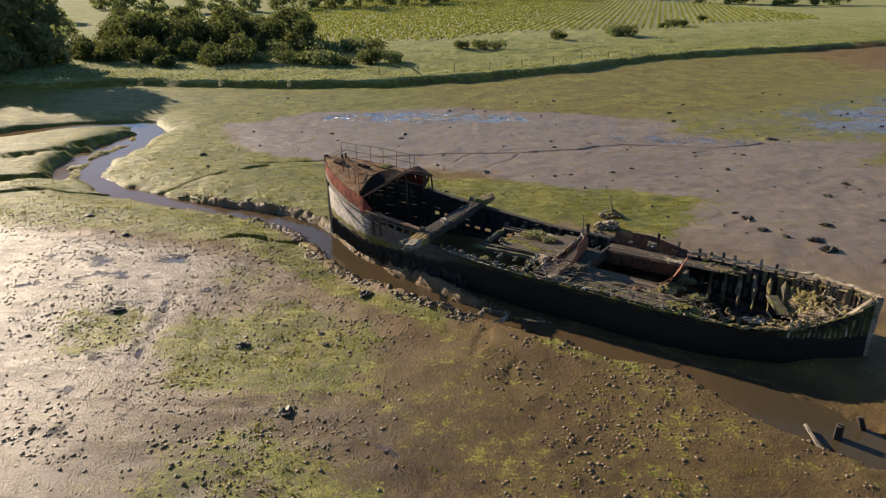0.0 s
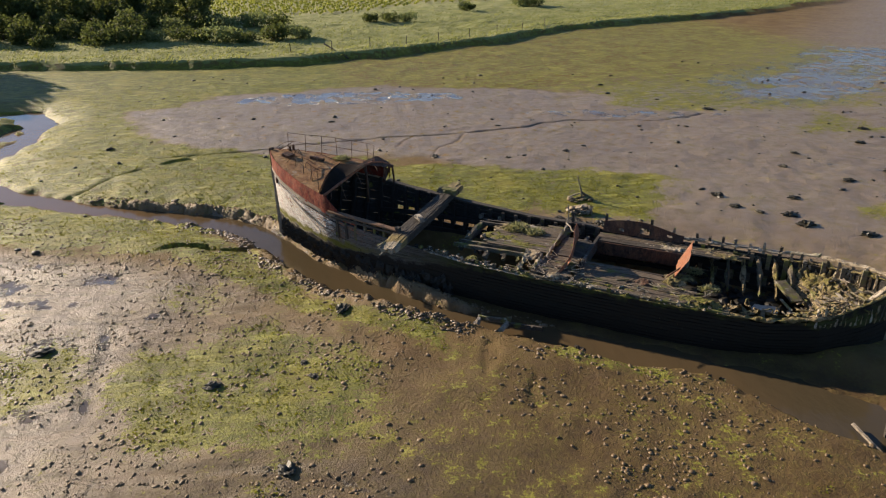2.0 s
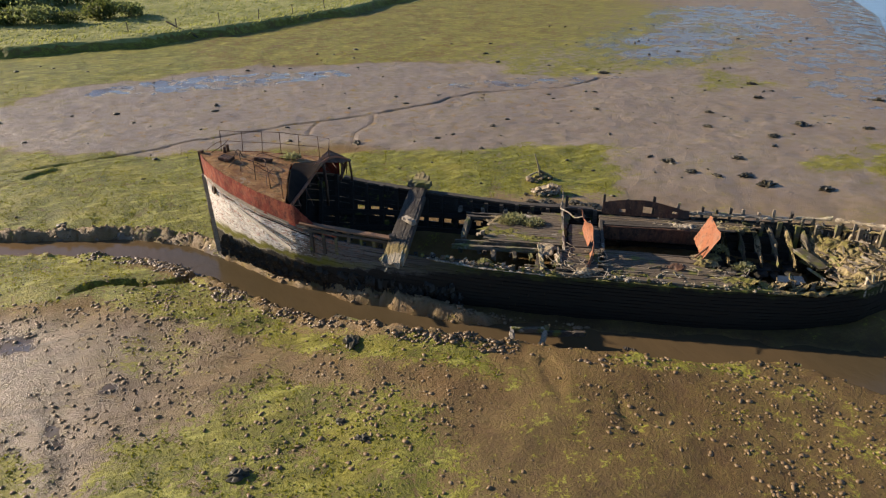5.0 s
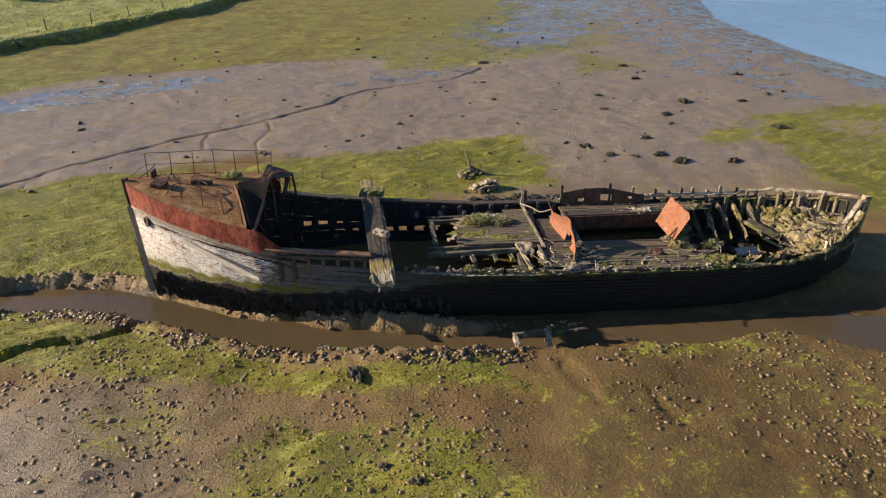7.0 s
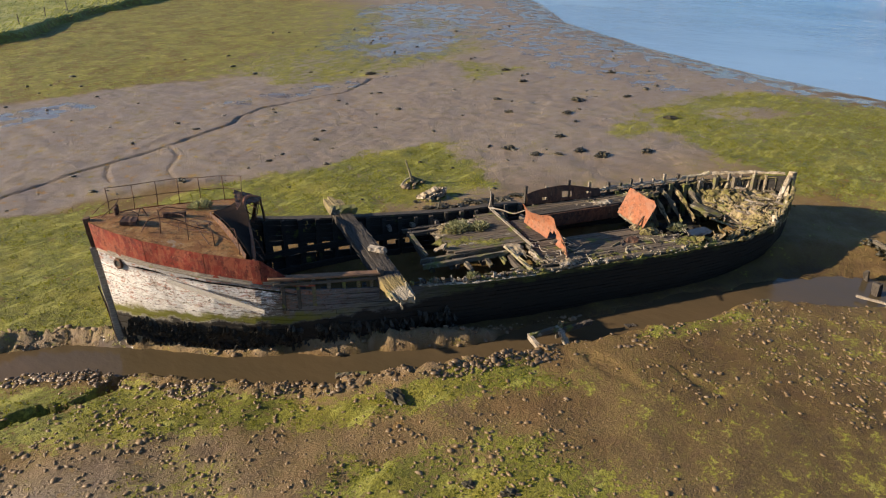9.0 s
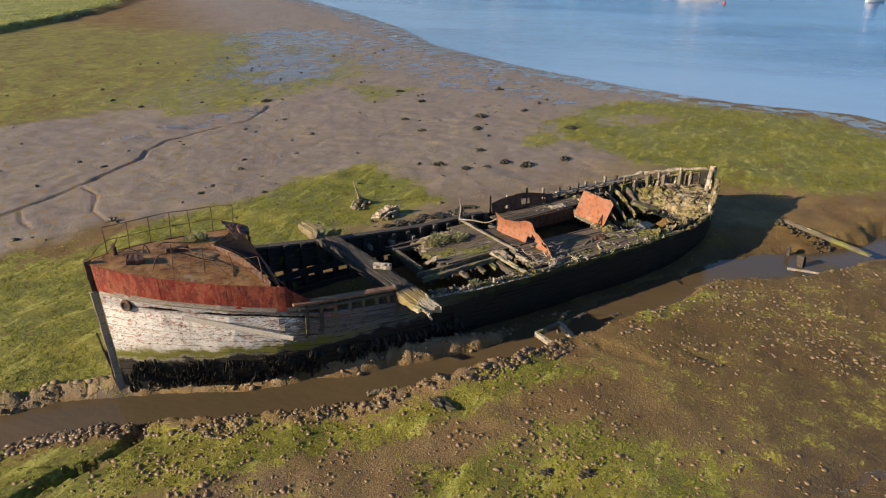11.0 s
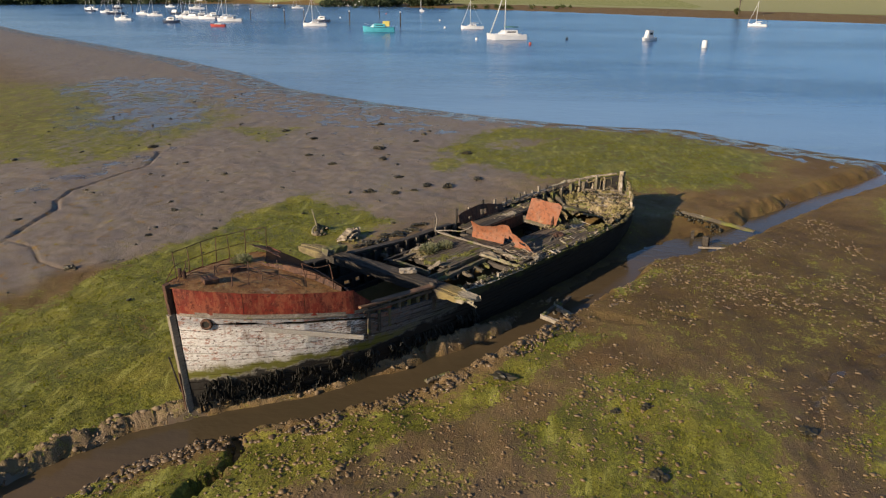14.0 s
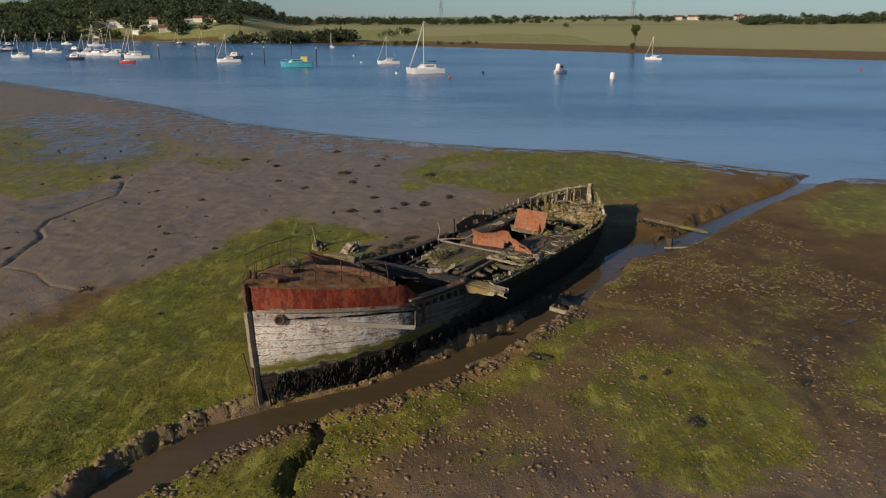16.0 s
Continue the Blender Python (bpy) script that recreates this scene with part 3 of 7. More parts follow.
CRACK = [(-14, 49.2), (-7.8, 50.4), (-4.4, 51.3), (1.7, 52.2), (5.9, 52.3), (9.0, 52.8), (11.9, 53.2), (13.4, 54.3), (15.7, 54.9), (19.7, 54.4), (22.5, 53.8), (26.8, 55.2)]
BRANCH_A = [(3.6, 46.8), (4.4, 48.8), (6.1, 50.4), (6.9, 52.4)]
BRANCH_B = [(1.7, 49.5), (2.2, 50.8), (3.2, 52.2)]
SHIP = pose(-5.5, 36.8, 0, 0, 0, math.degrees(math.atan2(-0.568, 0.823)))


def blob(px, py, cx, cy, rx, ry, turn=0.0):
    """1 inside an ellipse, falling to 0 beyond its edge."""
    c, s = math.cos(radians(turn)), math.sin(radians(turn))
    u, v = (px - cx) * c + (py - cy) * s, -(px - cx) * s + (py - cy) * c
    return 1 - smooth(np.hypot(u / rx, v / ry), 0.75, 1.25)


def patch(px, py, line, soft=0.8, seed=201):
    """1 inside a ragged-edged outline, 0 outside."""
    reach = 3.0
    d, _ = poly_distance(px, py, line + line[:1], reach)
    inside = np.zeros(px.shape, bool)
    for (x0, y0), (x1, y1) in zip(line, line[1:] + line[:1]):
        if y0 != y1:
            inside ^= ((y0 > py) != (y1 > py)) & (px < x0 + (py - y0) * (x1 - x0) / (y1 - y0))
    return smooth(np.where(inside, d, -d) + 0.9 * soft * fuzz(px, py, 2.6, seed, 4), -soft, soft)


def pillows(px, py, size, seed):
    """Rounded lumps with creases between them, 0 to 1."""
    table = np.random.RandomState(seed).uniform(0.1, 0.9, (64, 64, 2))
    gx, gy = px / size, py / size
    ix, iy = np.floor(gx).astype(int), np.floor(gy).astype(int)
    best = np.full(px.shape, 9.0)
    for i in (-1, 0, 1):
        for j in (-1, 0, 1):
            at = table[(ix + i) % 64, (iy + j) % 64]
            best = np.minimum(best, (ix + i + at[..., 0] - gx) ** 2 + (iy + j + at[..., 1] - gy) ** 2)
    return np.sqrt(np.clip(1 - best / 0.55, 0, 1))


def field_height(px, py):
    """Height of the ground in metres, and its covers."""
    bd, bs = poly_distance(px, py, BANK)
    inland = -bd * bs + 0.8 * fuzz(px, py, 5.0, 11, 2)            # positive behind the bank's edge
    sd, ss = poly_distance(px, py, SHORE)
    out = sd * ss                                                 # positive in the river
    fd, fs = poly_distance(px, py, FAR_SHORE)
    far = fd * fs                                                 # positive on the far bank
    z = (0.07 * fuzz(px, py, 6.0, 3) + 0.035 * fuzz(px, py, 0.9, 23, 3)) * (1 - 0.88 * smooth(out, -22, -7))
    shelve = smooth(out, -8, 6)
    z = z - 1.15 * shelve * (1 - smooth(bd * -bs, -6, 0)) - 1.6 * smooth(out, 3, 40)
    # creek
    cd, cside = poly_distance(px, py, CREEK_LINE, 6)
    cd = cd + 0.16 * fuzz(px, py, 1.1, 41, 3) * smooth(cd, 0.2, 0.8)
    along = (px + 5.5) * 0.823 - (py - 36.8) * 0.568
    half = 0.30 + 0.26 * smooth(along, -13, -4) + 0.10 * smooth(along, 0, 3) * (1 - smooth(along, 7, 10)) + 0.45 * smooth(along, 20.5, 23) * (1 - smooth(along, 25.5, 28)) - 0.1 * smooth(along, 27, 30)
    hullside = (cside < 0) * smooth(along, -14, -8.0) * (1 - smooth(along, 10.5, 13))
    lip = 0.75 - 0.42 * hullside * (0.35 + 0.65 * smooth(along, -1, 2))
    deep = 1 - smooth(cd, half * 0.80, half * 1.0 + lip + 0.25 * (1 - smooth(along, -3, 1)) * (1 - hullside) + 0.4 * smooth(along, 23, 28) + 0.22 * fuzz(px, py, 2.0, 51, 2) * (1 - hullside) * (1 - 0.8 * smooth(along, 22, 26)) - 0.15 * fuzz(px, py, 0.45, 53, 2))
    knobs = pillows(px + 0.12 * fuzz(px, py, 0.5, 65, 2), py + 0.12 * fuzz(px, py, 0.5, 66, 2), 0.30, 61)
    knobs_small = pillows(px, py, 0.22, 62)
    lumps = np.exp(-((cd - half - 0.62) / 0.42) ** 2) * (0.15 * knobs_small + 0.02) * (cside >= 0)
    lumps = lumps + np.exp(-((cd - half - 0.38) / 0.30) ** 2) * hullside * (0.06 + 0.26 * knobs + 0.06 * knobs_small)
    lumps = np.maximum(lumps + 0.07 * fuzz(px, py, 0.28, 67, 2) * np.clip(lumps * 8, 0, 1), 0) * smooth(along, -16, -6) * (1 - smooth(along, 11, 14))
    low_side = smooth(along, 8, 13) * (1 - smooth(along, 25, 30)) * (1 - smooth(cd, 1.8, 3.6)) * (cside < 0)
    upper = 1 - smooth(along, 5, 9)
    z = z - 0.40 * upper * (1 - smooth(cd, 0.9, 4.2))
    shelf = hullside * smooth(along, 1, 3) * (1 - smooth(cd, 3.0, 4.0))
    z = z * (1 - shelf) + shelf * np.minimum(z, -0.34 + 0.04 * fuzz(px, py, 0.9, 58, 2))
    z = z * (1 - low_side) + low_side * (-0.55 + 0.05 * fuzz(px, py, 1.2, 57, 3))
    z = z - np.where(low_side > 0.02, 0.85 - 0.45 * low_side, 0.85 - 0.42 * upper) * deep + lumps
    for line, w, d in ((CUT_NEAR, 0.17, 0.45), (RUN_A, 0.16, 0.05), (RUN_B, 0.22, 0.05), (RUN_C, 0.06, 0.05), (RUN_D, 0.06, 0.05), (CUT_LEFT, 0.75, 0.65), (CUT_INNER, 0.6, 0.55), (CUT_LOW, 0.30, 0.3), (CUT_THIN, 0.22, 0.12)):
        ld, _ = poly_distance(px, py, line, 3)
        z = z - d * (1 - smooth(ld + 0.28 * fuzz(px, py, 1.1, 71, 4), w * 0.5, w * 1.3))
    hd, _ = poly_distance(px, py, CREEK_LINE[:6], 4)
    z = z - 0.55 * (1 - smooth(hd + 0.6 * fuzz(px, py, 1.6, 77, 3), 0.8, 1.7))
    rd, _ = poly_distance(px, py, CRACK, 2)
    ra, _ = poly_distance(px, py, BRANCH_A, 2)
    rb, _ = poly_distance(px, py, BRANCH_B, 2)
    rd = np.minimum(rd + 0.05 * fuzz(px, py, 1.0, 81, 2), np.minimum(ra, rb) + 0.06)
    z = z - 0.13 * (1 - smooth(rd, 0.03, 0.16))
    # the hull has sunk into the mud and holds a low muddy floor
    across = (px + 5.5) * 0.568 + (py - 36.8) * 0.823
    inside = smooth(along, 1.5, 3.5) * (1 - smooth(along, 22.5, 24.5)) * (1 - smooth(np.abs(across), 1.7, 2.2))
    z = z * (1 - inside) + inside * (-0.5 + 0.06 * fuzz(px, py, 0.8, 85, 2))
    # bank, marsh and field
    rise = smooth(inland, -0.15, 0.45)
    z = z * (1 - rise) + rise * (0.78 + 0.15 * fuzz(px, py, 3.0, 91, 3) + 0.5 * smooth(inland, 2, 30) + 2.5 * smooth(inland, 60, 300))
    # far bank: a muddy foreshore and low hills behind it
    hill = 1.7 * smooth(far, 2, 60) + 10.0 * smooth(far, 60, 300) + 22.0 * smooth(py - 0.2 * px, 40, 300) * smooth(far, 60, 380) + 13.0 * smooth(py - 0.2 * px, 30, 110) * smooth(far, 8, 85) + 15 * smooth(far, 200, 900) + 6.0 * smooth(far, 120, 600) * fuzz(px, py, 420.0, 101, 2)
    over = smooth(far, -14, 0)
    z = np.where(far > -14, z * (1 - over) + over * (-0.6 + 0.02 * far.clip(0, 8) + hill), z)

    green = np.zeros(px.shape)
    north = smooth(py, 35, 38) * (1 - smooth(px, -3, 3)) * (1 - rise)
    green = np.maximum(green, 0.90 * north)
    green = np.maximum(green, 0.60 * smooth(py + 0.08 * px, 57, 60) * (1 - smooth(px, 56, 70)) * (1 - smooth(out, -24, -10)))
    pool = blob(px, py, 3, 59, 21, 11.5, -10) * (1 - blob(px, py, -2, 41, 9, 6, 0))
    pool = np.maximum(pool, blob(px, py, 20, 46, 17, 8, -12))
    pool = smooth(pool + 0.30 * fuzz(px, py, 3.5, 121, 3), 0.32, 0.68)
    green = green * (1 - pool)
    green = np.maximum(green, 0.90 * patch(px, py, WEED_HULL, 1.0, 203))
    green = np.maximum(green, 0.80 * patch(px, py, WEED_STERN, 1.4, 205) * (1 - 0.6 * blob(px, py, 33.5, 28.5, 3.0, 1.6, -50)))
    green = np.maximum(green, 0.62 * patch(px, py, [(37.3, 54.2), (38.2, 47.5), (30.6, 48.0)], 1.0, 207))
    green = np.maximum(green, 0.60 * blob(px, py, 25.5, 33.0, 2.2, 1.2, 0))
    green = np.maximum(green, 0.78 * patch(px, py, WEED_ISLAND, 1.0, 209))
    green = np.maximum(green, 0.66 * patch(px, py, WEED_ISLET, 0.9, 211))
    green = np.maximum(green, 0.62 * patch(px, py, WEED_SOUTH, 1.1, 213))
    green = np.maximum(green, 0.82 * patch(px, py, WEED_STRIP, 0.7, 215))
    green = np.maximum(green, 0.60 * blob(px, py, 5.6, 22.3, 2.2, 0.55, -34))
    green = np.maximum(green, 0.20 * blob(px, py, 4.5, 17.5, 6.5, 4.5, -35))
    green = np.maximum(green, 0.36 * blob(px, py, -8.5, 29.3, 1.6, 1.2, -40))
    green = np.maximum(green, 0.70 * blob(px, py, 20, 3, 8, 3, -40))
    for run in (RUN_A, RUN_B):
        green = green * (0.25 + 0.75 * smooth(poly_distance(px, py, run, 2)[0] + 0.15 * fuzz(px, py, 0.8, 217, 2), 0.12, 0.45))
    green = green * (1 - 0.9 * np.clip(deep * 1.4, 0, 1)) * (1 - smooth(out, -9, -3)) * (far < -50)
    green = green * (1 - 0.85 * np.clip(lumps * 6 - 0.35 + 0.25 * fuzz(px, py, 0.5, 223, 2), 0, 1))

    for cx, cy, rx, ry in ((42, 66, 7, 4.5), (57, 77, 10, 5)):
        green = green * (1 - 0.75 * blob(px + 4 * fuzz(px, py, 6.0, 141, 3), py + 4 * fuzz(px, py, 6.0, 145, 3), cx, cy, rx, ry, 40))
    wet = 0.04 * pool + 0.22 * smooth(out, -30, -20) * smooth(py, 20, 28) * (1 - rise)
    wet = np.maximum(wet, 0.72 * blob(px, py, 42, 66, 12, 8, 40))
    wet = np.maximum(wet, 0.66 * blob(px, py, 58, 76, 16, 9, 40))
    wet = np.maximum(wet, 0.52 * blob(px, py, 56, 60, 30, 7, 54))
    wet = np.maximum(wet, 0.50 * blob(px, py, 40, 41, 9, 3, 70))
    wet = np.maximum(wet, 0.64 * blob(px, py, 0, 66, 11, 2.6, -4))
    wet = np.maximum(wet, 0.50 * blob(px, py, 21, 56.3, 9, 1.3, -14))
    wet = np.maximum(wet, 0.34 * blob(px, py, -15, 30, 6, 4, -20))
    wet = np.maximum(wet, 0.34 * blob(px, py, -15, 20, 6, 4, 0))
    for run in (RUN_A, RUN_B):
        wet = np.maximum(wet, 0.42 * (1 - smooth(poly_distance(px, py, run, 2)[0], 0.05, 0.3)))
    wet = np.maximum(wet, 0.60 * (1 - smooth(np.abs(out + 3), 2, 9)))
    wet = np.maximum(wet, 0.55 * np.clip(deep, 0, 1) * (z < -0.35)) * (1 - rise) * (far < -30)
    marsh = np.maximum(rise * smooth(z, 0.58, 0.74), smooth(far + 8 * fuzz(px, py, 40, 117, 2) + 36 * smooth(py - 0.2 * px, 30, 110), 48, 60))
    rusty = np.maximum(1.0 * blob(px, py, 6, 55, 18, 9, -8) * pool, 0.55 * (1 - smooth(poly_distance(px, py, WEED_STRIP[4:12], 3)[0], 0.2, 1.2)))
    orange = np.maximum(rusty, 0.4 * blob(px, py, -8.5, 30.0, 2.4, 3.0, 0)) + 0.08
    # painted sunlight, stronger on the higher lumps
    sunlit = np.clip(lumps * 4.5 - 0.25 + 0.3 * fuzz(px, py, 0.4, 221, 2), 0, 0.85) * (1 - 0.7 * np.clip(green, 0, 1))
    crop = smooth(inland - 6 * fuzz(px, py, 12, 111, 2), 34, 40) * (1 - smooth(inland, 180, 210)) * smooth(px, -45, -30) * (1 - smooth(px, 95, 110)) * (far < -50)
    crop = np.maximum(crop, np.maximum(smooth(far, 52, 58) * (1 - smooth(far, 72, 80)), smooth(far, 430, 445) * (1 - smooth(far, 640, 660))))
    crop = np.maximum(crop, smooth(far, 60, 66) * (1 - smooth(far, 640, 660)) * smooth(fuzz(px, py, 170.0, 161, 1), -0.30, -0.26))
    # broad darker patches of mud on the near flat
    mud_shade = 0.85 * blob(px, py, -1.5, 14.5, 9, 4.5, -15) + 0.75 * blob(px, py, 7.5, 15.5, 10.5, 6.5, -35) + 0.35 * blob(px, py, -8.7, 29.5, 2.6, 2.6, 0)
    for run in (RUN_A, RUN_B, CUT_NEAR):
        mud_shade = np.maximum(mud_shade, 0.9 * (1 - smooth(poly_distance(px, py, run, 2)[0] + 0.12 * fuzz(px, py, 0.7, 219, 2), 0.08, 0.40)))
    # the strip along the hull is darkened as if in its shadow
    mud_shade = np.clip(np.maximum(mud_shade, 0.8 * hullside * (cd > half + 0.75) * (1 - smooth(cd, 3, 4)) + low_side), 0, 1)
    flat_near = 1 - smooth(py + 0.35 * px, 27.5, 30.0)
    sheen = np.clip(np.maximum(smooth(-px, 6.0, 12.5), 0.75 * smooth(-px, -3.0, 7.0)) * flat_near, 0, 1)
    grey = np.clip(np.maximum(pool, np.maximum(blob(px, py, 30, 48, 24, 20, 40), np.maximum(0.7 * smooth(-px, 6.0, 12.5) * flat_near, smooth(out, -40, -20) * smooth(py, 22, 30)))) * (far < -30), 0, 1)
    return z, np.stack([green, np.clip(wet, 0, 1), marsh], -1), np.stack([np.clip(orange, 0, 1), sunlit, crop], -1), np.stack([mud_shade, grey, sheen], -1)


def spread(lo, hi, fine_lo, fine_hi, step, growth=1.06):
    """Grid lines: even between fine_lo and fine_hi, widening beyond."""
    mid = list(np.arange(fine_lo, fine_hi, step))
    up, down, s = [mid[-1] + step], [mid[0] - step], step
    while up[-1] < hi:
        s = min(s * growth, 45.0)
        up.append(up[-1] + s)
    s = step
    while down[-1] > lo:
        s = min(s * growth, 45.0)
        down.append(down[-1] - s)
    return np.array(down[::-1] + mid + up)


def grid_sheet(name, xs, ys, heights, material):
    gx, gy = np.meshgrid(xs, ys, indexing="ij")
    z, one, two, three = heights(gx.ravel(), gy.ravel())
    me = bpy.data.meshes.new(name)
    nx, ny = len(xs), len(ys)
    index = np.arange(nx * ny).reshape(nx, ny)
    quads = np.stack([index[:-1, :-1], index[1:, :-1], index[1:, 1:], index[:-1, 1:]], -1).reshape(-1, 4)
    me.vertices.add(nx * ny)
    me.vertices.foreach_set("co", np.stack([gx.ravel(), gy.ravel(), z], -1).ravel())
    me.loops.add(quads.size)
    me.loops.foreach_set("vertex_index", quads.ravel())
    me.polygons.add(len(quads))
    me.polygons.foreach_set("loop_start", np.arange(0, quads.size, 4))
    me.polygons.foreach_set("use_smooth", np.ones(len(quads), bool))
    me.update()
    for key, data in (("cover", one), ("cover_two", two), ("cover_three", three)):
        if data is not None:
            layer = me.color_attributes.new(key, "FLOAT_COLOR", "POINT")
            layer.data.foreach_set("color", np.concatenate([data, np.ones((len(data), 1))], 1).ravel())
    me.materials.append(material)
    return new(name, me)


ys_low, ys_high = spread(-1500, 62, 13, 55, 0.13, 1.045), spread(62, 2200, 62.4, 126, 0.4)
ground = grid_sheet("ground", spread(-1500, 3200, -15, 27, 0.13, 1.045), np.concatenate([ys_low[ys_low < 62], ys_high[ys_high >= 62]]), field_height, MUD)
tagged(ground, "brown tidal mud with green weed, a grassy bank and low hills", "mudflat", kind="structure")


def level_of(x, y):
    return float(field_height(np.array([float(x)]), np.array([float(y)]))[0][0])


def flat_sheet(name, outline, z, material):
    bm = bmesh.new()
    bm.faces.new([bm.verts.new((x, y, z)) for x, y in outline])
    bmesh.ops.triangulate(bm, faces=bm.faces)
    return part(name, bm, material)


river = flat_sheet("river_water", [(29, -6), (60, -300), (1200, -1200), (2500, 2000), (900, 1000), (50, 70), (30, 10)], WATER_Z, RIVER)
tagged(river, "rippled blue tidal river reflecting the sky", "river", kind="structure")
creek = flat_sheet("creek_water", [(-90, 30), (-5, 14), (29, -6), (30, 10), (29, 30), (-10, 72), (-90, 75)], WATER_Z - 0.012, CREEK)
tagged(creek, "shallow brown water in the tidal creek beside the wreck", "creek", kind="structure")


# ---- the wreck ----
wreck = thing("shipwreck", SHIP, "rotting wooden ship hulk with a rusty foredeck, lying on the mud", "shipwreck")
deck_half = lerp_table([(0, 0.10), (0.3, 0.42), (0.8, 0.85), (1.5, 1.32), (3, 2.05), (4.5, 2.53), (6.5, 2.68), (9, 2.72), (15, 2.72), (19, 2.68), (22, 2.45), (23.6, 2.05), (25, 1.12), (25.6, 0.55), (25.9, 0.10)])
top_line = lerp_table([(0, 3.72), (1.5, 3.42), (3, 3.14), (4.5, 2.90), (6.8, 2.40), (8.2, 2.1)])           # upper edge of the red band
plank_top = lerp_table([(0, 2.88), (2.5, 2.45), (4.3, 2.12), (5.5, 1.80), (8, 1.50), (11, 1.15), (14, 1.05), (18, 1.0), (22, 1.02), (24, 1.3), (25.9, 2.1)])
far_top = lerp_table([(0, 2.88), (2.5, 2.5), (4.3, 2.2), (5.5, 1.9), (8, 1.6), (12, 1.30), (18, 1.28), (22, 1.42), (24, 1.65), (25.9, 2.1)])
KEEL = -1.0


def half_at(x, z):
    """Half breadth of the hull at length x and height z."""
    top = 3.4 - 2.2 * min(1.0, x / 8.0)
    f = max(0.0, min(1.0, (z - KEEL) / (top - KEEL)))
    fine = max(0.0, 1 - x / 7.5)
    stern = max(0.0, (x - 20.5) / 5.4)
    ratio = 1 - (0.62 * fine + 0.12 + 0.55 * stern) * (1 - f) ** (1.3 + 1.2 * (1 - fine))
    return deck_half(x) * ratio


def stem_x(x, z):
    """The stem rakes: pull the fore end aft low down."""
    return x + max(0.0, 1 - x / 3.0) * 0.055 * (3.72 - z)


def hull_point(x, z, side, out=0.0):
    y = half_at(x, z) + out
    return Vector((stem_x(x, z), side * y, z))


def strake(bm, x0, x1, z_low, z_high, side, thick, rng, rough=0.012):
    n = max(2, int((x1 - x0) / 0.42))
    rings = []
    for i in range(n + 1):
        x = x0 + (x1 - x0) * i / n
        lo, hi = z_low(x) + rng.uniform(-rough, rough), z_high(x) + rng.uniform(-rough, rough)
        o = rng.uniform(-rough, rough)
        rings.append([hull_point(x, lo, side, o), hull_point(x, hi, side, o), hull_point(x, hi, side, o - thick), hull_point(x, lo, side, o - thick)])
    loft(bm, rings)


rng = random.Random(7)
ROWS_OF_PLANKS = 15
for side, top in ((-1, plank_top), (1, far_top)):
    for j in range(ROWS_OF_PLANKS):
        low = lambda x, f=j / ROWS_OF_PLANKS, t=top: KEEL + (t(x) - KEEL) * f + 0.008
        high = lambda x, f=(j + 1) / ROWS_OF_PLANKS, t=top: KEEL + (t(x) - KEEL) * f - 0.008
        if side < 0 and j == 14:
            low = lambda x, t=top: KEEL + (t(x) - KEEL) * 14 / ROWS_OF_PLANKS + 0.008 + (0.085 if 2.3 < x < 5.3 or 1.1 < x < 1.8 else 0.0)
        x = 0.06
        runs = []
        while x < 25.8:
            end = min(25.84, x + rng.uniform(4.5, 7.5))
            end = 25.84 if end > 24.3 else end
            runs.append((x, end))
            x = end
        holes = []
        if side > 0 and j in (8, 9):                       # daylight shows through the far side
            holes = [(5.2 + 0.62 * k + rng.uniform(0, 0.15), 5.5 + 0.62 * k + rng.uniform(0, 0.15)) for k in range(9)]
        if side < 0 and j == 14:
            holes = [(21.5, 23.2)]
        for a, b in holes:
            cut = []
            for p, q in runs:
                if q <= a or p >= b:
                    cut.append((p, q))
                else:
                    cut += [r for r in ((p, a), (b, q)) if r[1] - r[0] > 0.12]
            runs = cut
        for a, b in runs:
            bm = bmesh.new()
            strake(bm, a, b - 0.012, low, high, side, 0.07, rng)
            part("hull_plank", bm, HULL if side < 0 else HOLD_SHADE, wreck)


def curve_points(points, n=10):
    """A smooth run through a few points."""
    pts = [Vector(p) for p in points]
    out = []
    for i in range(len(pts) - 1):
        p0, p1, p2, p3 = pts[max(i - 1, 0)], pts[i], pts[i + 1], pts[min(i + 2, len(pts) - 1)]
        for k in range(n):
            t = k / n
            out.append(0.5 * ((2 * p1) + (p2 - p0) * t + (2 * p0 - 5 * p1 + 4 * p2 - p3) * t * t + (3 * p1 - p0 - 3 * p2 + p3) * t ** 3))
    return out + [pts[-1]]


def bar(name, points, r, material, parent, label="", r1=None, sides=6):
    bm = bmesh.new()
    tube(bm, points, r, r1, sides)
    return part(name, bm, material, parent, label, smooth=True)


def timber(name, a, b, w, h, material, parent=None, label="", rough=0.012, cuts=6, twist=0.0):
    bm = bmesh.new()
    beam(bm, a, b, w, h, rng, rough, cuts, twist)
    return part(name, bm, material, parent, label)


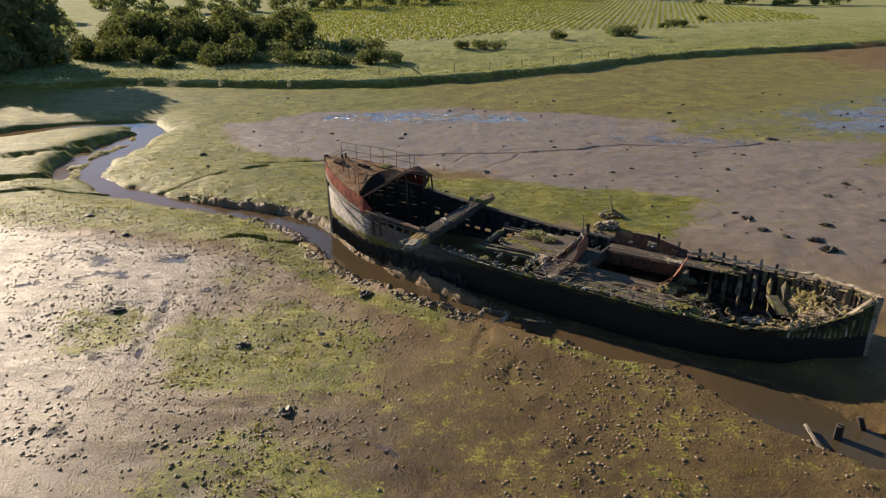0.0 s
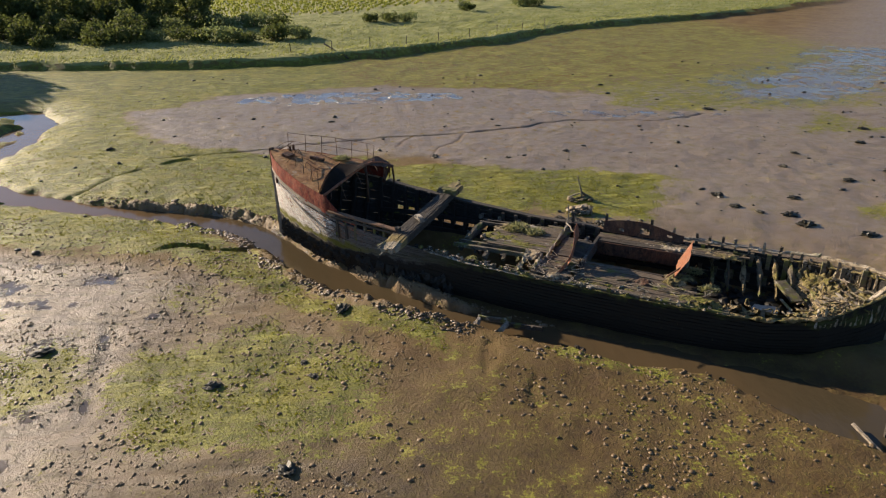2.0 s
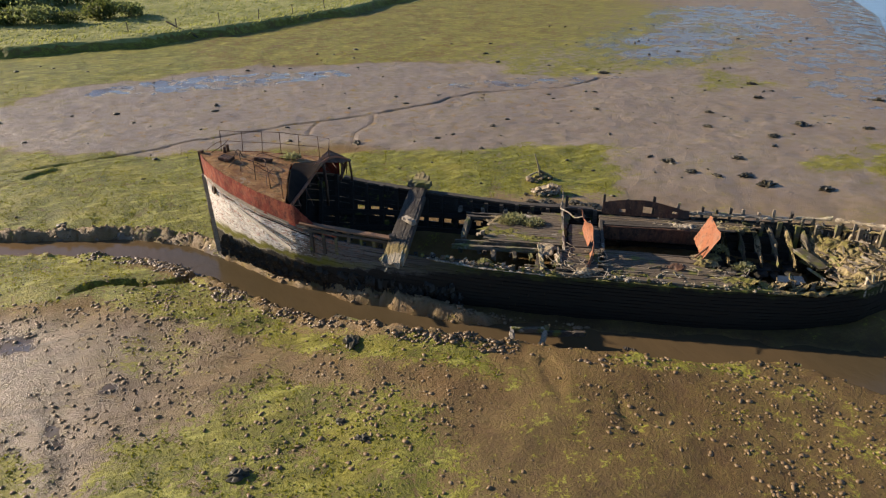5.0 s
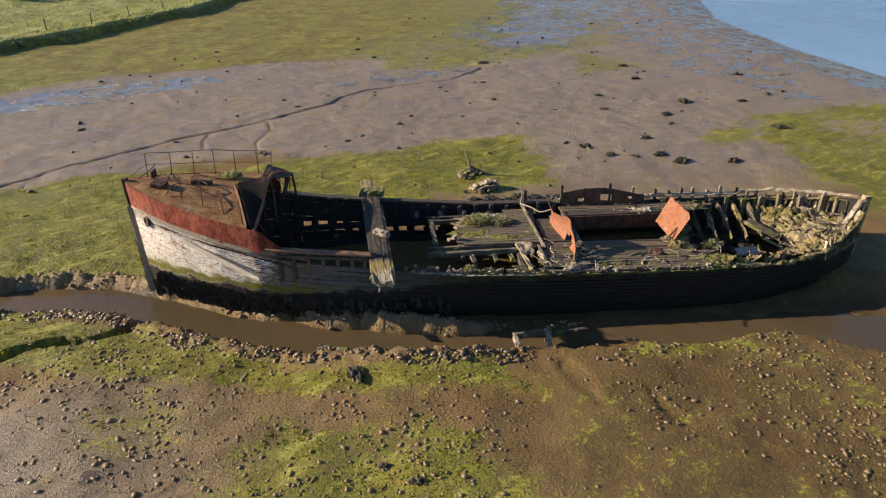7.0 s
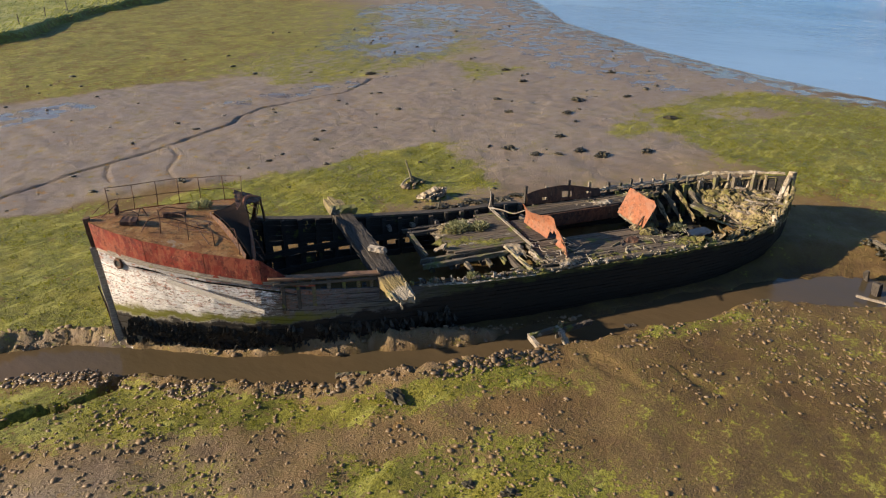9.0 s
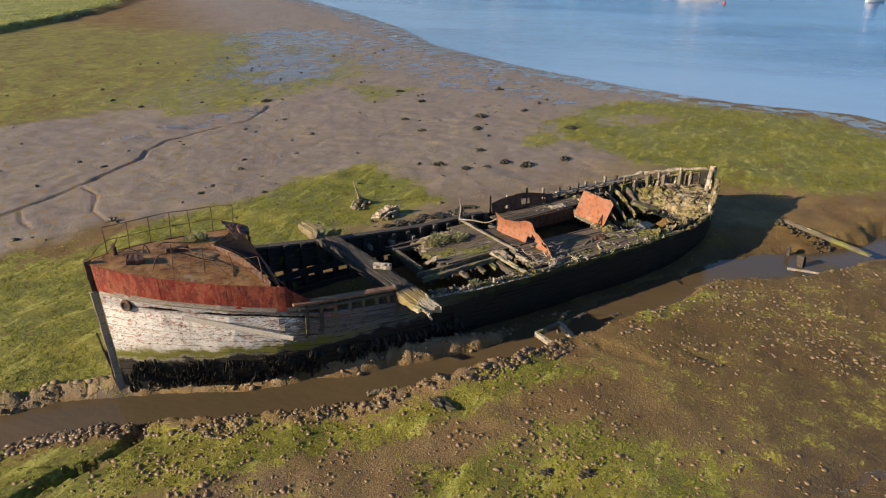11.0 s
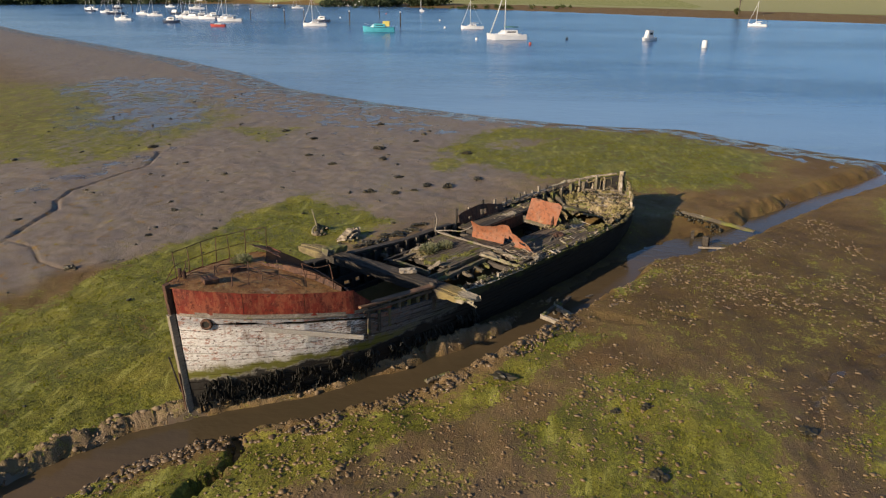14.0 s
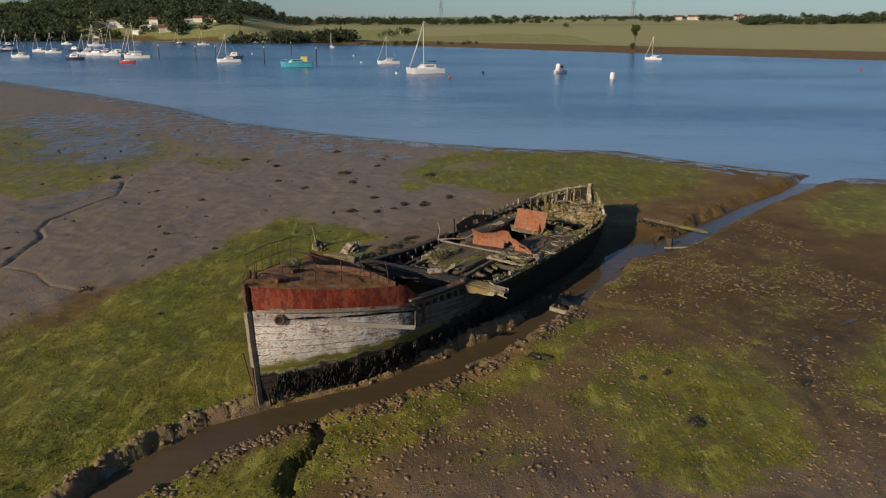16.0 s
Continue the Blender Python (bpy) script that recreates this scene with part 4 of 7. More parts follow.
def plate(name, rows, thick, material, parent, label="", holes=(), smooth_it=True):
    """A bent sheet from rows of points, given a thickness; holes are (row, column) cells left out."""
    bm = bmesh.new()
    grid = [[Vector(p) for p in r] for r in rows]
    ni, nj = len(grid), len(grid[0])
    def normal(i, j):
        a = grid[min(i + 1, ni - 1)][j] - grid[max(i - 1, 0)][j]
        b = grid[i][min(j + 1, nj - 1)] - grid[i][max(j - 1, 0)]
        return a.cross(b).normalized()
    front = [[bm.verts.new(grid[i][j]) for j in range(nj)] for i in range(ni)]
    rim = {}
    edge = lambda which, i, j: rim.setdefault((which, i, j), bm.verts.new((front if which else back)[i][j].co))
    back = [[bm.verts.new(grid[i][j] - normal(i, j) * thick) for j in range(nj)] for i in range(ni)]
    keep = {(i, j) for i in range(ni - 1) for j in range(nj - 1)} - set(holes)
    for i, j in keep:
        bm.faces.new((front[i][j], front[i + 1][j], front[i + 1][j + 1], front[i][j + 1]))
        bm.faces.new((back[i][j], back[i][j + 1], back[i + 1][j + 1], back[i + 1][j]))
        for di, dj, a, b in ((-1, 0, (i, j), (i, j + 1)), (1, 0, (i + 1, j + 1), (i + 1, j)), (0, -1, (i + 1, j), (i, j)), (0, 1, (i, j + 1), (i + 1, j + 1))):
            if (i + di, j + dj) not in keep:
                bm.faces.new((edge(1, *a), edge(1, *b), edge(0, *b), edge(0, *a)))
    bmesh.ops.delete(bm, geom=[v for v in bm.verts if not v.link_faces], context="VERTS")
    return part(name, bm, material, parent, label, smooth=smooth_it)


# stem and red steel bow band
timber("stem_post", (0.20, 0, -1.05), (-0.01, 0, 2.86), 0.15, 0.20, BLEACHED, wreck, "weathered stem timber", 0.012, 12)
timber("stem_cap", (0.03, 0, 2.86), (-0.02, 0, 3.80), 0.16, 0.18, RUST_DARK, wreck, "dark rusty steel stem cap")
timber("stem_band", (0.09, 0, -1.0), (-0.0, 0, 0.95), 0.09, 0.07, RUST_DARK, wreck, "rusty iron strip")
timber("stem_splinter", (0.02, 0.12, 0.25), (-0.16, 0.20, 1.45), 0.05, 0.04, TIMBER, wreck, "dark splinter sprung from the stem", 0.012, 6)
for side, top in ((-1, plank_top), (1, far_top)):
    cuts = [0.05, 1.5, 3.1, 4.6, 6.1]
    for a, b in list(zip(cuts, cuts[1:]))[: 4 if side < 0 else 3]:
        n = 8
        rows = []
        for k in range(6):
            row = []
            for i in range(n + 1):
                x = a + (b - 0.01 - a) * i / n
                lo = top(min(x, 4.6)) + 0.02 - max(0.0, x - 4.6) * 0.14
                hi = top_line(x) if x < 4.595 else lo + max(0.06, (top_line(4.59) - top(4.59)) * max(0.0, 1 - (x - 4.59) / 1.15) ** 1.1 + 0.06 * noise.noise(Vector((x * 5.0, 0, side))))
                hi = max(hi, lo + 0.05) + 0.025 * noise.noise(Vector((x * 7.0, 2.0, side)))
                z = lo + (hi - lo) * k / 5
                dent = 0.018 * noise.noise(Vector((x * 2.1, z * 2.4, side * 3.0)))
                row.append(hull_point(x, z, side, 0.03 + dent))
            rows.append(row)
        plate("bow_plate", rows if side < 0 else [list(reversed(r)) for r in rows], 0.012, RUST_RED, wreck, "red painted steel plate streaked with rust")
    # rubbing strip under the band
    bar("rub_rail", [hull_point(x, top(x) + 0.02, side, 0.05) for x in np.linspace(0.1, 4.6, 14)], 0.045, BLEACHED, wreck, "pale worn rubbing strake")

# foredeck: cambered plates, torn open at the after edge
def deck_z(x, v):
    return top_line(x) + 0.26 * (1 - v * v) * min(1.0, deck_half(x) / 2.4) - 0.01


ridge_x = lambda y: 3.35 + (0.45 - y) * 0.30 if y < 0.45 else 3.35 + (y - 0.45) * 0.9
for a, b in ((0.03, 4.6),):
    rows = []
    for i in range(25):
        row = []
        for j in range(17):
            v = -1 + 2 * j / 16
            x = a + (b - a) * i / 24
            y = v * deck_half(x)
            x = min(x, ridge_x(y)) if b > 4 else x
            y = v * (deck_half(x) - 0.01)
            z = deck_z(x, v) + 0.022 * noise.noise(Vector((x * 1.6, y * 1.6, 4)))
            row.append((x, y, z))
        rows.append(row)
    plate("deck_plate", rows, 0.015, RUST_DECK, wreck, "brown rusty deck plating")
rows_lip, rows_sag = [[], [], []], [[] for _ in range(6)]
for i in range(15):
    y = -2.45 + 2.95 * i / 14
    x = ridge_x(y)
    z = deck_z(x, y / deck_half(x))
    up = 0.06 + 0.16 * math.sin(math.pi * min(1.0, 0.15 + i / 15))
    for k in range(3):
        rows_lip[k].append((x + 0.02 * k, y, z + up * k / 2))
    xe, ye, ze = 4.50 + 0.03 * math.sin(i), -2.48 + 4.35 * i / 14, 2.86 + 0.44 * math.sin(math.pi * 0.62 * i / 14)
    for k in range(6):
        f = k / 5
        rows_sag[k].append((x + 0.13 + (xe - x - 0.13) * f, y + (ye - y) * f, (z + up) * (1 - f) + ze * f - 0.10 * math.sin(math.pi * f)))
plate("torn_edge", rows_lip, 0.012, RUST_DARK, wreck, "upturned torn edge of deck plate")
plate("sagging_plate", rows_sag, 0.014, NEAR_BLACK, wreck, "black sagging plate behind the torn deck edge")
arch = curve_points([(4.46, -2.50, 2.86), (4.5, -1.2, 3.04), (4.45, 0.4, 3.20), (4.5, 1.4, 3.24), (4.70, 2.05, 3.12), (5.0, 2.45, 2.90)], 6)
bar("deck_beam", arch, 0.060, RUST_ORANGE, wreck, "arched rusty deck beam", sides=7)
roof_rows = []
for k in range(13):
    f = k / 12
    row = []
    for j in range(15):
        g = j / 14
        x = 4.22 + (0.50 + 0.42 * g) * f + 0.02 * math.sin(j * 2.1)
        y = 0.60 + 1.90 * g + 0.08 * f
        row.append((x, y, 3.20 + 0.10 * math.sin(math.pi * (0.2 + 0.6 * g)) - 0.30 * f * g - 0.12 * f * f + 0.035 * noise.noise(Vector((k * 0.5, j * 0.5, 1)))))
    roof_rows.append(row)
plate("roof_plate", roof_rows, 0.018, RUST_DARK, wreck, "dark torn roof plate over the companionway", holes=[(k, j) for k in range(12) for j in range(14) if k > 2.5 + 9.5 * min(1.0, j / 8.0) + 2.2 * noise.noise(Vector((j * 0.8, 3, 0))) or (k, j) in ((5, 6), (8, 10), (3, 3), (9, 12))])
for k in range(9):                                     # torn pipes and strips hanging round the arch
    p = arch[3 + 3 * k]
    pts = [p, p + Vector((rng.uniform(-0.2, 0.25), rng.uniform(-0.35, 0.2), -rng.uniform(0.05, 0.25))), p + Vector((rng.uniform(-0.1, 0.45), rng.uniform(-0.5, 0.2), -rng.uniform(0.25, 0.75)))]
    bar("torn_strip", curve_points(pts, 4), 0.028, RUST_DARK, wreck, r1=0.015, sides=5)
plate("hanging_flap", [[(4.85 + 0.03 * math.sin(j + k), 1.95 + (0.075 - 0.004 * k) * j + 0.01 * k, 3.02 - 0.14 * k + 0.03 * math.sin(2.3 * j) * (k > 5)) for j in range(6)] for k in range(7)], 0.014, RUST_DARK, wreck, "dark steel flap hanging from the roof plate", holes=((5, 0), (5, 4), (3, 1)))
for a, b, r in (((4.6, 0.9, 1.5), (4.5, 0.95, 3.2), 0.06), ((5.15, 2.45, 1.7), (5.05, 2.48, 2.90), 0.045)):
    bar("post", [a, tuple((p + q) / 2 + 0.02 for p, q in zip(a, b)), b], r, RUST_DARK, wreck)
timber("knee", (4.7, 2.2, 2.1), (4.95, 2.45, 2.85), 0.08, 0.12, RUST_DARK, wreck)

# guard rails round the foredeck, bent and broken
rail_posts = [(0.55, 1), (1.2, 1), (1.85, 1), (2.5, 1), (3.15, 1), (3.9, 1), (4.45, 0.72)]
heads = []
for x, v in rail_posts:
    y = v * (deck_half(x) - 0.12)
    foot = Vector((x, y, deck_z(x, v * 0.95)))
    head = foot + Vector((rng.uniform(-0.06, 0.06), rng.uniform(-0.08, 0.08), 0.88 + rng.uniform(-0.06, 0.05)))
    heads.append((foot, head))
    bar("stanchion", [foot, foot.lerp(head, 0.5) + Vector((rng.uniform(-0.02, 0.02), rng.uniform(-0.02, 0.02), 0)), head], 0.015, RUST_DARK, wreck, sides=5)
bar("rail_bar", curve_points([h for _, h in heads], 4), 0.012, RUST_DARK, wreck, "thin rusty rail", sides=5)
bar("rail_bar", curve_points([Vector((0.1, 0.25, 3.75))] + [f.lerp(h, 0.5) for f, h in heads], 4), 0.011, RUST_DARK, wreck, sides=5)
near_posts = [(2.0, -0.62), (2.75, -0.72), (3.45, -0.80), (4.1, -0.94)]
heads = []
for x, v in near_posts:
    foot = Vector((x, v * deck_half(x), deck_z(x, v)))
    head = foot + Vector((rng.uniform(-0.08, 0.08), rng.uniform(-0.1, 0.05), 0.78 + rng.uniform(-0.05, 0.08)))
    heads.append((foot, head))
    bar("stanchion", [foot, foot.lerp(head, 0.5) + Vector((0.02, rng.uniform(-0.03, 0.03), 0)), head], 0.015, RUST_DARK, wreck, sides=5)
bar("rail_bar", curve_points([f.lerp(h, 0.55) - Vector((0, 0, 0.1 * (i % 2))) for i, (f, h) in enumerate(heads)], 5), 0.011, RUST_DARK, wreck, sides=5)
bar("rail_bar", curve_points([heads[2][1], heads[2][1].lerp(heads[3][1], 0.5) - Vector((0, 0, 0.12)), heads[3][1]], 5), 0.011, RUST_DARK, wreck, sides=5)
# loose bent bars, a low hatch, a bollard pair and a bush on the foredeck
for pts in (((0.7, 0.35, 0), (1.1, 0.5, 0.10), (1.35, 0.25, 0.05)), ((1.35, -0.2, 0), (1.5, 0.0, 0.35), (1.62, 0.1, 0.05)), ((1.5, -0.9, 0.02), (1.75, -0.6, 0.25), (2.3, -0.5, 0.22), (2.7, -0.4, 0.03)),
            ((2.2, 0.4, 0.02), (2.6, -0.1, 0.16), (2.75, -0.5, 0.1)), ((2.5, -0.9, 0), (2.55, -0.85, 0.25), (2.9, -0.85, 0.12), (3.2, -0.8, 0.02)), ((3.0, -0.4, 0.02), (3.1, -1.2, 0.12), (3.3, -1.7, 0.02)), ((0.35, 0.1, 0), (0.75, 0.35, 0.3), (0.9, 0.5, 0.5)),
            ((1.9, 0.7, 0), (2.1, 0.75, 0.12), (2.5, 0.8, 0.06), (2.9, 0.85, 0.02))):
    lifted = [Vector((x, y, deck_z(x, y / deck_half(x)) + z + 0.015)) for x, y, z in pts]
    bar("bent_bar", curve_points(lifted, 5), 0.016, RUST_DARK, wreck, sides=5)
timber("deck_hatch", (0.95, -0.25, deck_z(0.95, 0) + 0.05), (1.35, -0.3, deck_z(1.3, 0) + 0.05), 0.42, 0.14, RUST_DARK, wreck, "low rusty hatch")
timber("deck_bracket", (2.05, 0.15, deck_z(2.05, 0) + 0.06), (2.7, 0.3, deck_z(2.7, 0) + 0.05), 0.10, 0.14, RUST_DARK, wreck)
for y in (0.42, 0.68):
    bar("bollard", [(0.75, y, deck_z(0.75, 0.6) - 0.02), (0.75, y, deck_z(0.75, 0.6) + 0.2), (0.75, y, deck_z(0.75, 0.6) + 0.24)], 0.06, RUST_DARK, wreck, sides=8)

# hawse pipe
bm = bmesh.new()
centre = hull_point(0.62, 2.52, -1, 0.03)
nrm = Vector((-0.72, -0.69, 0.05)).normalized()
su = nrm.cross(Vector((0, 0, 1))).normalized()
sv = su.cross(nrm)
rings = []
for i in range(18):
    a = 2 * math.pi * i / 18
    d = su * math.cos(a) + sv * math.sin(a)
    rings.append([centre + d * (0.135 + 0.045 * math.cos(b)) + nrm * 0.045 * math.sin(b) for b in [2 * math.pi * k / 8 for k in range(8)]])
rings.append(rings[0])
loft(bm, rings, True, False)
part("hawse_pipe", bm, RUST_DARK, wreck, "rusty ring of the anchor hawse pipe", smooth=True)
# a black disc stands in for the darkness inside the pipe
bm = bmesh.new()
loft(bm, [[centre + (su * math.cos(2 * math.pi * k / 14) + sv * math.sin(2 * math.pi * k / 14)) * 0.10 + nrm * o for k in range(14)] for o in (-0.02, 0.012)])
part("hawse_hole", bm, WEED_AND_HOLE_BLACK, wreck)

# sprung plank and wale planks
bm = bmesh.new()
a, b = hull_point(1.95, 2.16, -1, 0.05), Vector((4.55, -3.02, 1.45))
beam(bm, a, b, 0.045, 0.15, rng, 0.008, 10)
part("sprung_plank", bm, PALE_PLANK, wreck, "pale plank sprung loose from the hull")
for z_off, x0, x1, mat in ((0.10, 0.4, 5.9, BLEACHED),):
    bm = bmesh.new()
    strake(bm, x0, x1, lambda x: plank_top(min(x, 4.4)) + z_off - 0.12 * max(0, x - 4.4) - 0.09, lambda x: plank_top(min(x, 4.4)) + z_off + 0.03 - 0.12 * max(0, x - 4.4), -1, 0.05, rng)
    bmesh.ops.translate(bm, verts=bm.verts, vec=(0, -0.055, 0))
    part("wale_plank", bm, mat, wreck, "grey wale plank with flaking paint")

# bulwark abreast of the hold
bm = bmesh.new()
beam(bm, (4.75, -2.60, 2.28), (8.05, -2.66, 1.98), 0.26, 0.07, rng, 0.010, 9)
part("cap_rail", bm, ORANGE_WOOD, wreck, "orange-brown bare timber cap rail")
for dz in (0.13,):
    timber("bulwark_plank", (4.9, -2.69, 2.22 - dz), (8.0, -2.72, 1.95 - dz * 0.9), 0.05, 0.10, TIMBER, wreck, "dark bulwark plank")
for x in (5.15, 5.6, 6.05, 6.5, 6.95, 7.4, 7.8):
    timber("bulwark_post", (x, -2.60, 1.15), (x, -2.62, 2.24 - (x - 4.9) * 0.085), 0.09, 0.11, MOSSY if x > 5.9 else TIMBER, wreck)
timber("end_post", (8.1, -2.62, 1.1), (8.08, -2.66, 2.12), 0.2, 0.2, TIMBER, wreck)
far_cap = [(x, half_at(x, far_top(x)) + 0.0, far_top(x) + 0.05) for x in np.linspace(4.8, 15.0, 22)]
for a, b in ((0, 7), (7, 14), (14, 21)):
    bm = bmesh.new()
    for p, q in ((far_cap[a], far_cap[b]),):
        rings = []
        for i in range(a, b + 1):
            c = Vector(far_cap[i])
            rings.append([c + Vector((0, dy, dz + rng.uniform(-0.01, 0.01))) for dy, dz in ((-0.14, -0.04), (0.14, -0.04), (0.14, 0.04), (-0.14, 0.04))])
        loft(bm, rings)
    part("far_cap_rail", bm, TIMBER, wreck, "dark wet cap rail")

# ribs along both sides
for side, top in ((-1, plank_top), (1, far_top)):
    x = 1.4
    while x < 25.0:
        up = top(x) + (rng.uniform(-0.05, 0.12) if 4.4 < x else -0.1)
        n = 6
        rings = []
        wid = rng.uniform(0.055, 0.085)
        for i in range(n + 1):
            z = KEEL + 0.1 + (up - KEEL - 0.1) * i / n
            c = hull_point(x, z, side, -0.17)
            rings.append([c + Vector((dx * wid + rng.uniform(-0.01, 0.01), dy * 0.085, 0)) for dx, dy in ((-1, -1), (1, -1), (1, 1), (-1, 1))])
        bm = bmesh.new()
        loft(bm, rings)
        part("rib", bm, MOSSY if x > 19 else HOLD_SHADE if x < 10.5 else TIMBER, wreck)
        x += 0.62
for side, z in ((1, 0.75), (1, 0.1), (-1, 0.7)):
    for a, b in ((4.6, 10.0), (10.1, 16.0), (16.1, 22.0)):
        n = 9
        pts = [hull_point(a + (b - a) * i / n, z, side, -0.30) for i in range(n + 1)]
        bm = bmesh.new()
        loft(bm, [[p + Vector((0, dy, dz)) for dy, dz in ((-0.05, -0.11), (0.05, -0.11), (0.05, 0.11), (-0.05, 0.11))] for p in pts])
        part("stringer", bm, HOLD_SHADE, wreck)

# the great beam lying across the hold, split along its length and frayed at the outer end
for c, w, y0, y1, top in ((-0.26, 0.20, -4.05, 4.15, 1.95), (-0.06, 0.23, -4.25, 4.25, 1.97), (0.155, 0.22, -4.30, 3.95, 1.965), (0.305, 0.10, -4.05, 1.60, 1.94)):
    bm = bmesh.new()
    rings = []
    for i in range(41):
        f = i / 40
        y = y0 + (y1 - y0) * f
        x = 8.42 - 0.070 * (y + 4.2) + c
        fray = max(0.0, 1 - f * 7, 0.6 - (1 - f) * 9)
        ring = []
        for dx, dz in ((-1, -1), (1, -1), (1, 0.90), (0.90, 1), (0, 1.02), (-0.90, 1), (-1, 0.90)):
            k = noise.noise(Vector((x * 7 + dx * 3, y * 3.5, dz * 3 + c * 20)))
            ring.append((x + dx * (w / 2 - 0.001) * (1 - 0.35 * fray * abs(k)) + 0.022 * k, y + 0.16 * fray * k * 2, top - 0.17 + dz * 0.15 * (1 - 0.35 * fray - 0.5 * fray * abs(k)) + 0.025 * k))
        rings.append(ring)
    loft(bm, rings)
    part("cross_beam", bm, BEAM, wreck, "massive split cross beam, ochre lichen at one end")
for k in range(9):                                     # splinters at the outer end
    x, y = 8.0 + 0.75 * rng.random(), -4.2 + rng.uniform(-0.1, 0.35)
    timber("splinter", (x, y + 0.35, 1.93 + rng.uniform(-0.2, 0.05)), (x + rng.uniform(-0.08, 0.08), y - rng.uniform(0.1, 0.3), 1.90 + rng.uniform(-0.25, 0.08)), 0.05, 0.035, CRUST, wreck, "", 0.012, 4)
timber("beam_block", (8.12, -1.02, 2.05), (8.54, -1.38, 2.05), 0.24, 0.15, BLEACHED, wreck, "pale weathered chock", 0.035, 5)
timber("beam_collar", (7.50, 2.55, 2.03), (8.42, 2.5, 2.01), 0.40, 0.24, MOSSY, wreck, "", 0.03, 6)

# deck beams and boards amidships
for x in (10.2, 11.1, 12.05, 13.0, 13.95, 14.85):
    timber("deck_beam_timber", (x, -1.2 if x < 12.6 else -2.5, 0.98), (x + rng.uniform(-0.06, 0.06), 1.9, 1.08), 0.15, 0.18, TIMBER, wreck, "dark deck beam", 0.02, 10)
    timber("beam_stub", (x - 0.55, half_at(x, 1.2) - 0.05, 1.06), (x - 0.55 + rng.uniform(-0.04, 0.04), half_at(x, 1.2) - rng.uniform(0.35, 0.5), 1.08), 0.15, 0.15, BLEACHED if x < 13 else TIMBER, wreck, "pale sawn beam stub", 0.025, 3)
for y, a, b, mat in ((-0.68, 9.95, 13.75, MOSSY), (-1.10, 9.9, 13.0, MOSSY), (1.9, 10.0, 13.2, TIMBER)):
    timber("carling", (a, y, 1.10), (b, y + 0.08, 1.13), 0.15, 0.17, mat, wreck, "", 0.03, 14)
for x, y in ((10.85, -0.95), (11.4, -1.40), (12.15, -1.30), (12.7, -1.2)):
    timber("beam_stub", (x, y + 0.3, 1.06), (x + 0.05, y - 0.20, 0.98), 0.14, 0.13, MOSSY, wreck, "moss-covered beam stub", 0.04, 5)
left_edge = lerp_table([(-0.62, 10.9), (-0.3, 11.0), (0.0, 11.25), (0.5, 11.0), (0.75, 11.1), (0.95, 12.2), (1.4, 12.35), (1.8, 12.65), (2.2, 12.95)])
for k in range(20):
    y = -0.62 + k * 0.147
    a, b = left_edge(y) + rng.uniform(-0.12, 0.28), 13.83 + (y + 0.6) * 0.09 + rng.uniform(-0.05, 0.04)
    timber("deck_board", (a, y, 1.235 + rng.uniform(-0.012, 0.012)), (b, y + rng.uniform(-0.015, 0.015), 1.245 + rng.uniform(-0.012, 0.012)), 0.142, 0.055, MOSSY if y < 0.25 and k % 2 else DECK_WOOD, wreck, "", 0.007, 9)
for k in range(12):                                    # boards under and before the torn plate
    y = -2.40 + k * 0.150
    timber("deck_board", (13.55 + 0.02 * k + rng.uniform(-0.1, 0.12), y, 1.20 + rng.uniform(-0.015, 0.015)), (15.15 + rng.uniform(-0.15, 0.1), y + rng.uniform(-0.02, 0.02), 1.19 + rng.uniform(-0.015, 0.01)), 0.140, 0.055, DECK_WOOD if k % 4 else TIMBER, wreck, "", 0.008, 6)
for k in range(13):
    y = -0.55 + k * 0.150
    timber("deck_board", (14.0 + rng.uniform(0, 0.08), y, 1.21), (15.2 + rng.uniform(-0.1, 0.05), y, 1.20), 0.140, 0.055, TIMBER, wreck, "", 0.008, 4)
timber("hatch_coaming", (10.15, 1.40, 1.22), (10.20, -0.50, 1.18), 0.15, 0.14, MOSSY, wreck, "broken hatch coaming", 0.035, 10)
timber("hatch_coaming", (10.05, 1.35, 1.22), (12.2, 1.25, 1.26), 0.14, 0.16, TIMBER, wreck, "", 0.02, 6)
timber("broken_bracket", (10.72, 0.05, 1.05), (10.9, -0.35, 1.42), 0.16, 0.12, BLEACHED, wreck, "pale broken bracket", 0.035, 5)
timber("joint_plank", (13.75, 2.35, 1.34), (13.88, -1.15, 1.30), 0.09, 0.06, BLEACHED, wreck, "pale plank across the deck seam", 0.022, 14)
timber("fallen_beam", (13.02, -0.80, 1.27), (13.20, -2.52, 1.16), 0.12, 0.10, CRUST, wreck, "whitened crusted beam over the open hold", 0.05, 12)
timber("fallen_beam", (13.68, -1.10, 1.33), (13.75, -2.35, 1.26), 0.08, 0.07, MOSSY, wreck, "", 0.03, 9)
for k in range(2):                                    # side deck, near side
    y = -2.58 + k * 0.15
    for a, b in ((8.9, 12.2), (12.25, 15.4)):
        timber("side_deck_board", (a + rng.uniform(0, 0.2), y, 1.13 - 0.02 * (a > 12)), (b, y, 1.10 - 0.02 * (a > 12)), 0.14, 0.07, MOSSY if k == 0 else TIMBER, wreck, "", 0.018, 12)
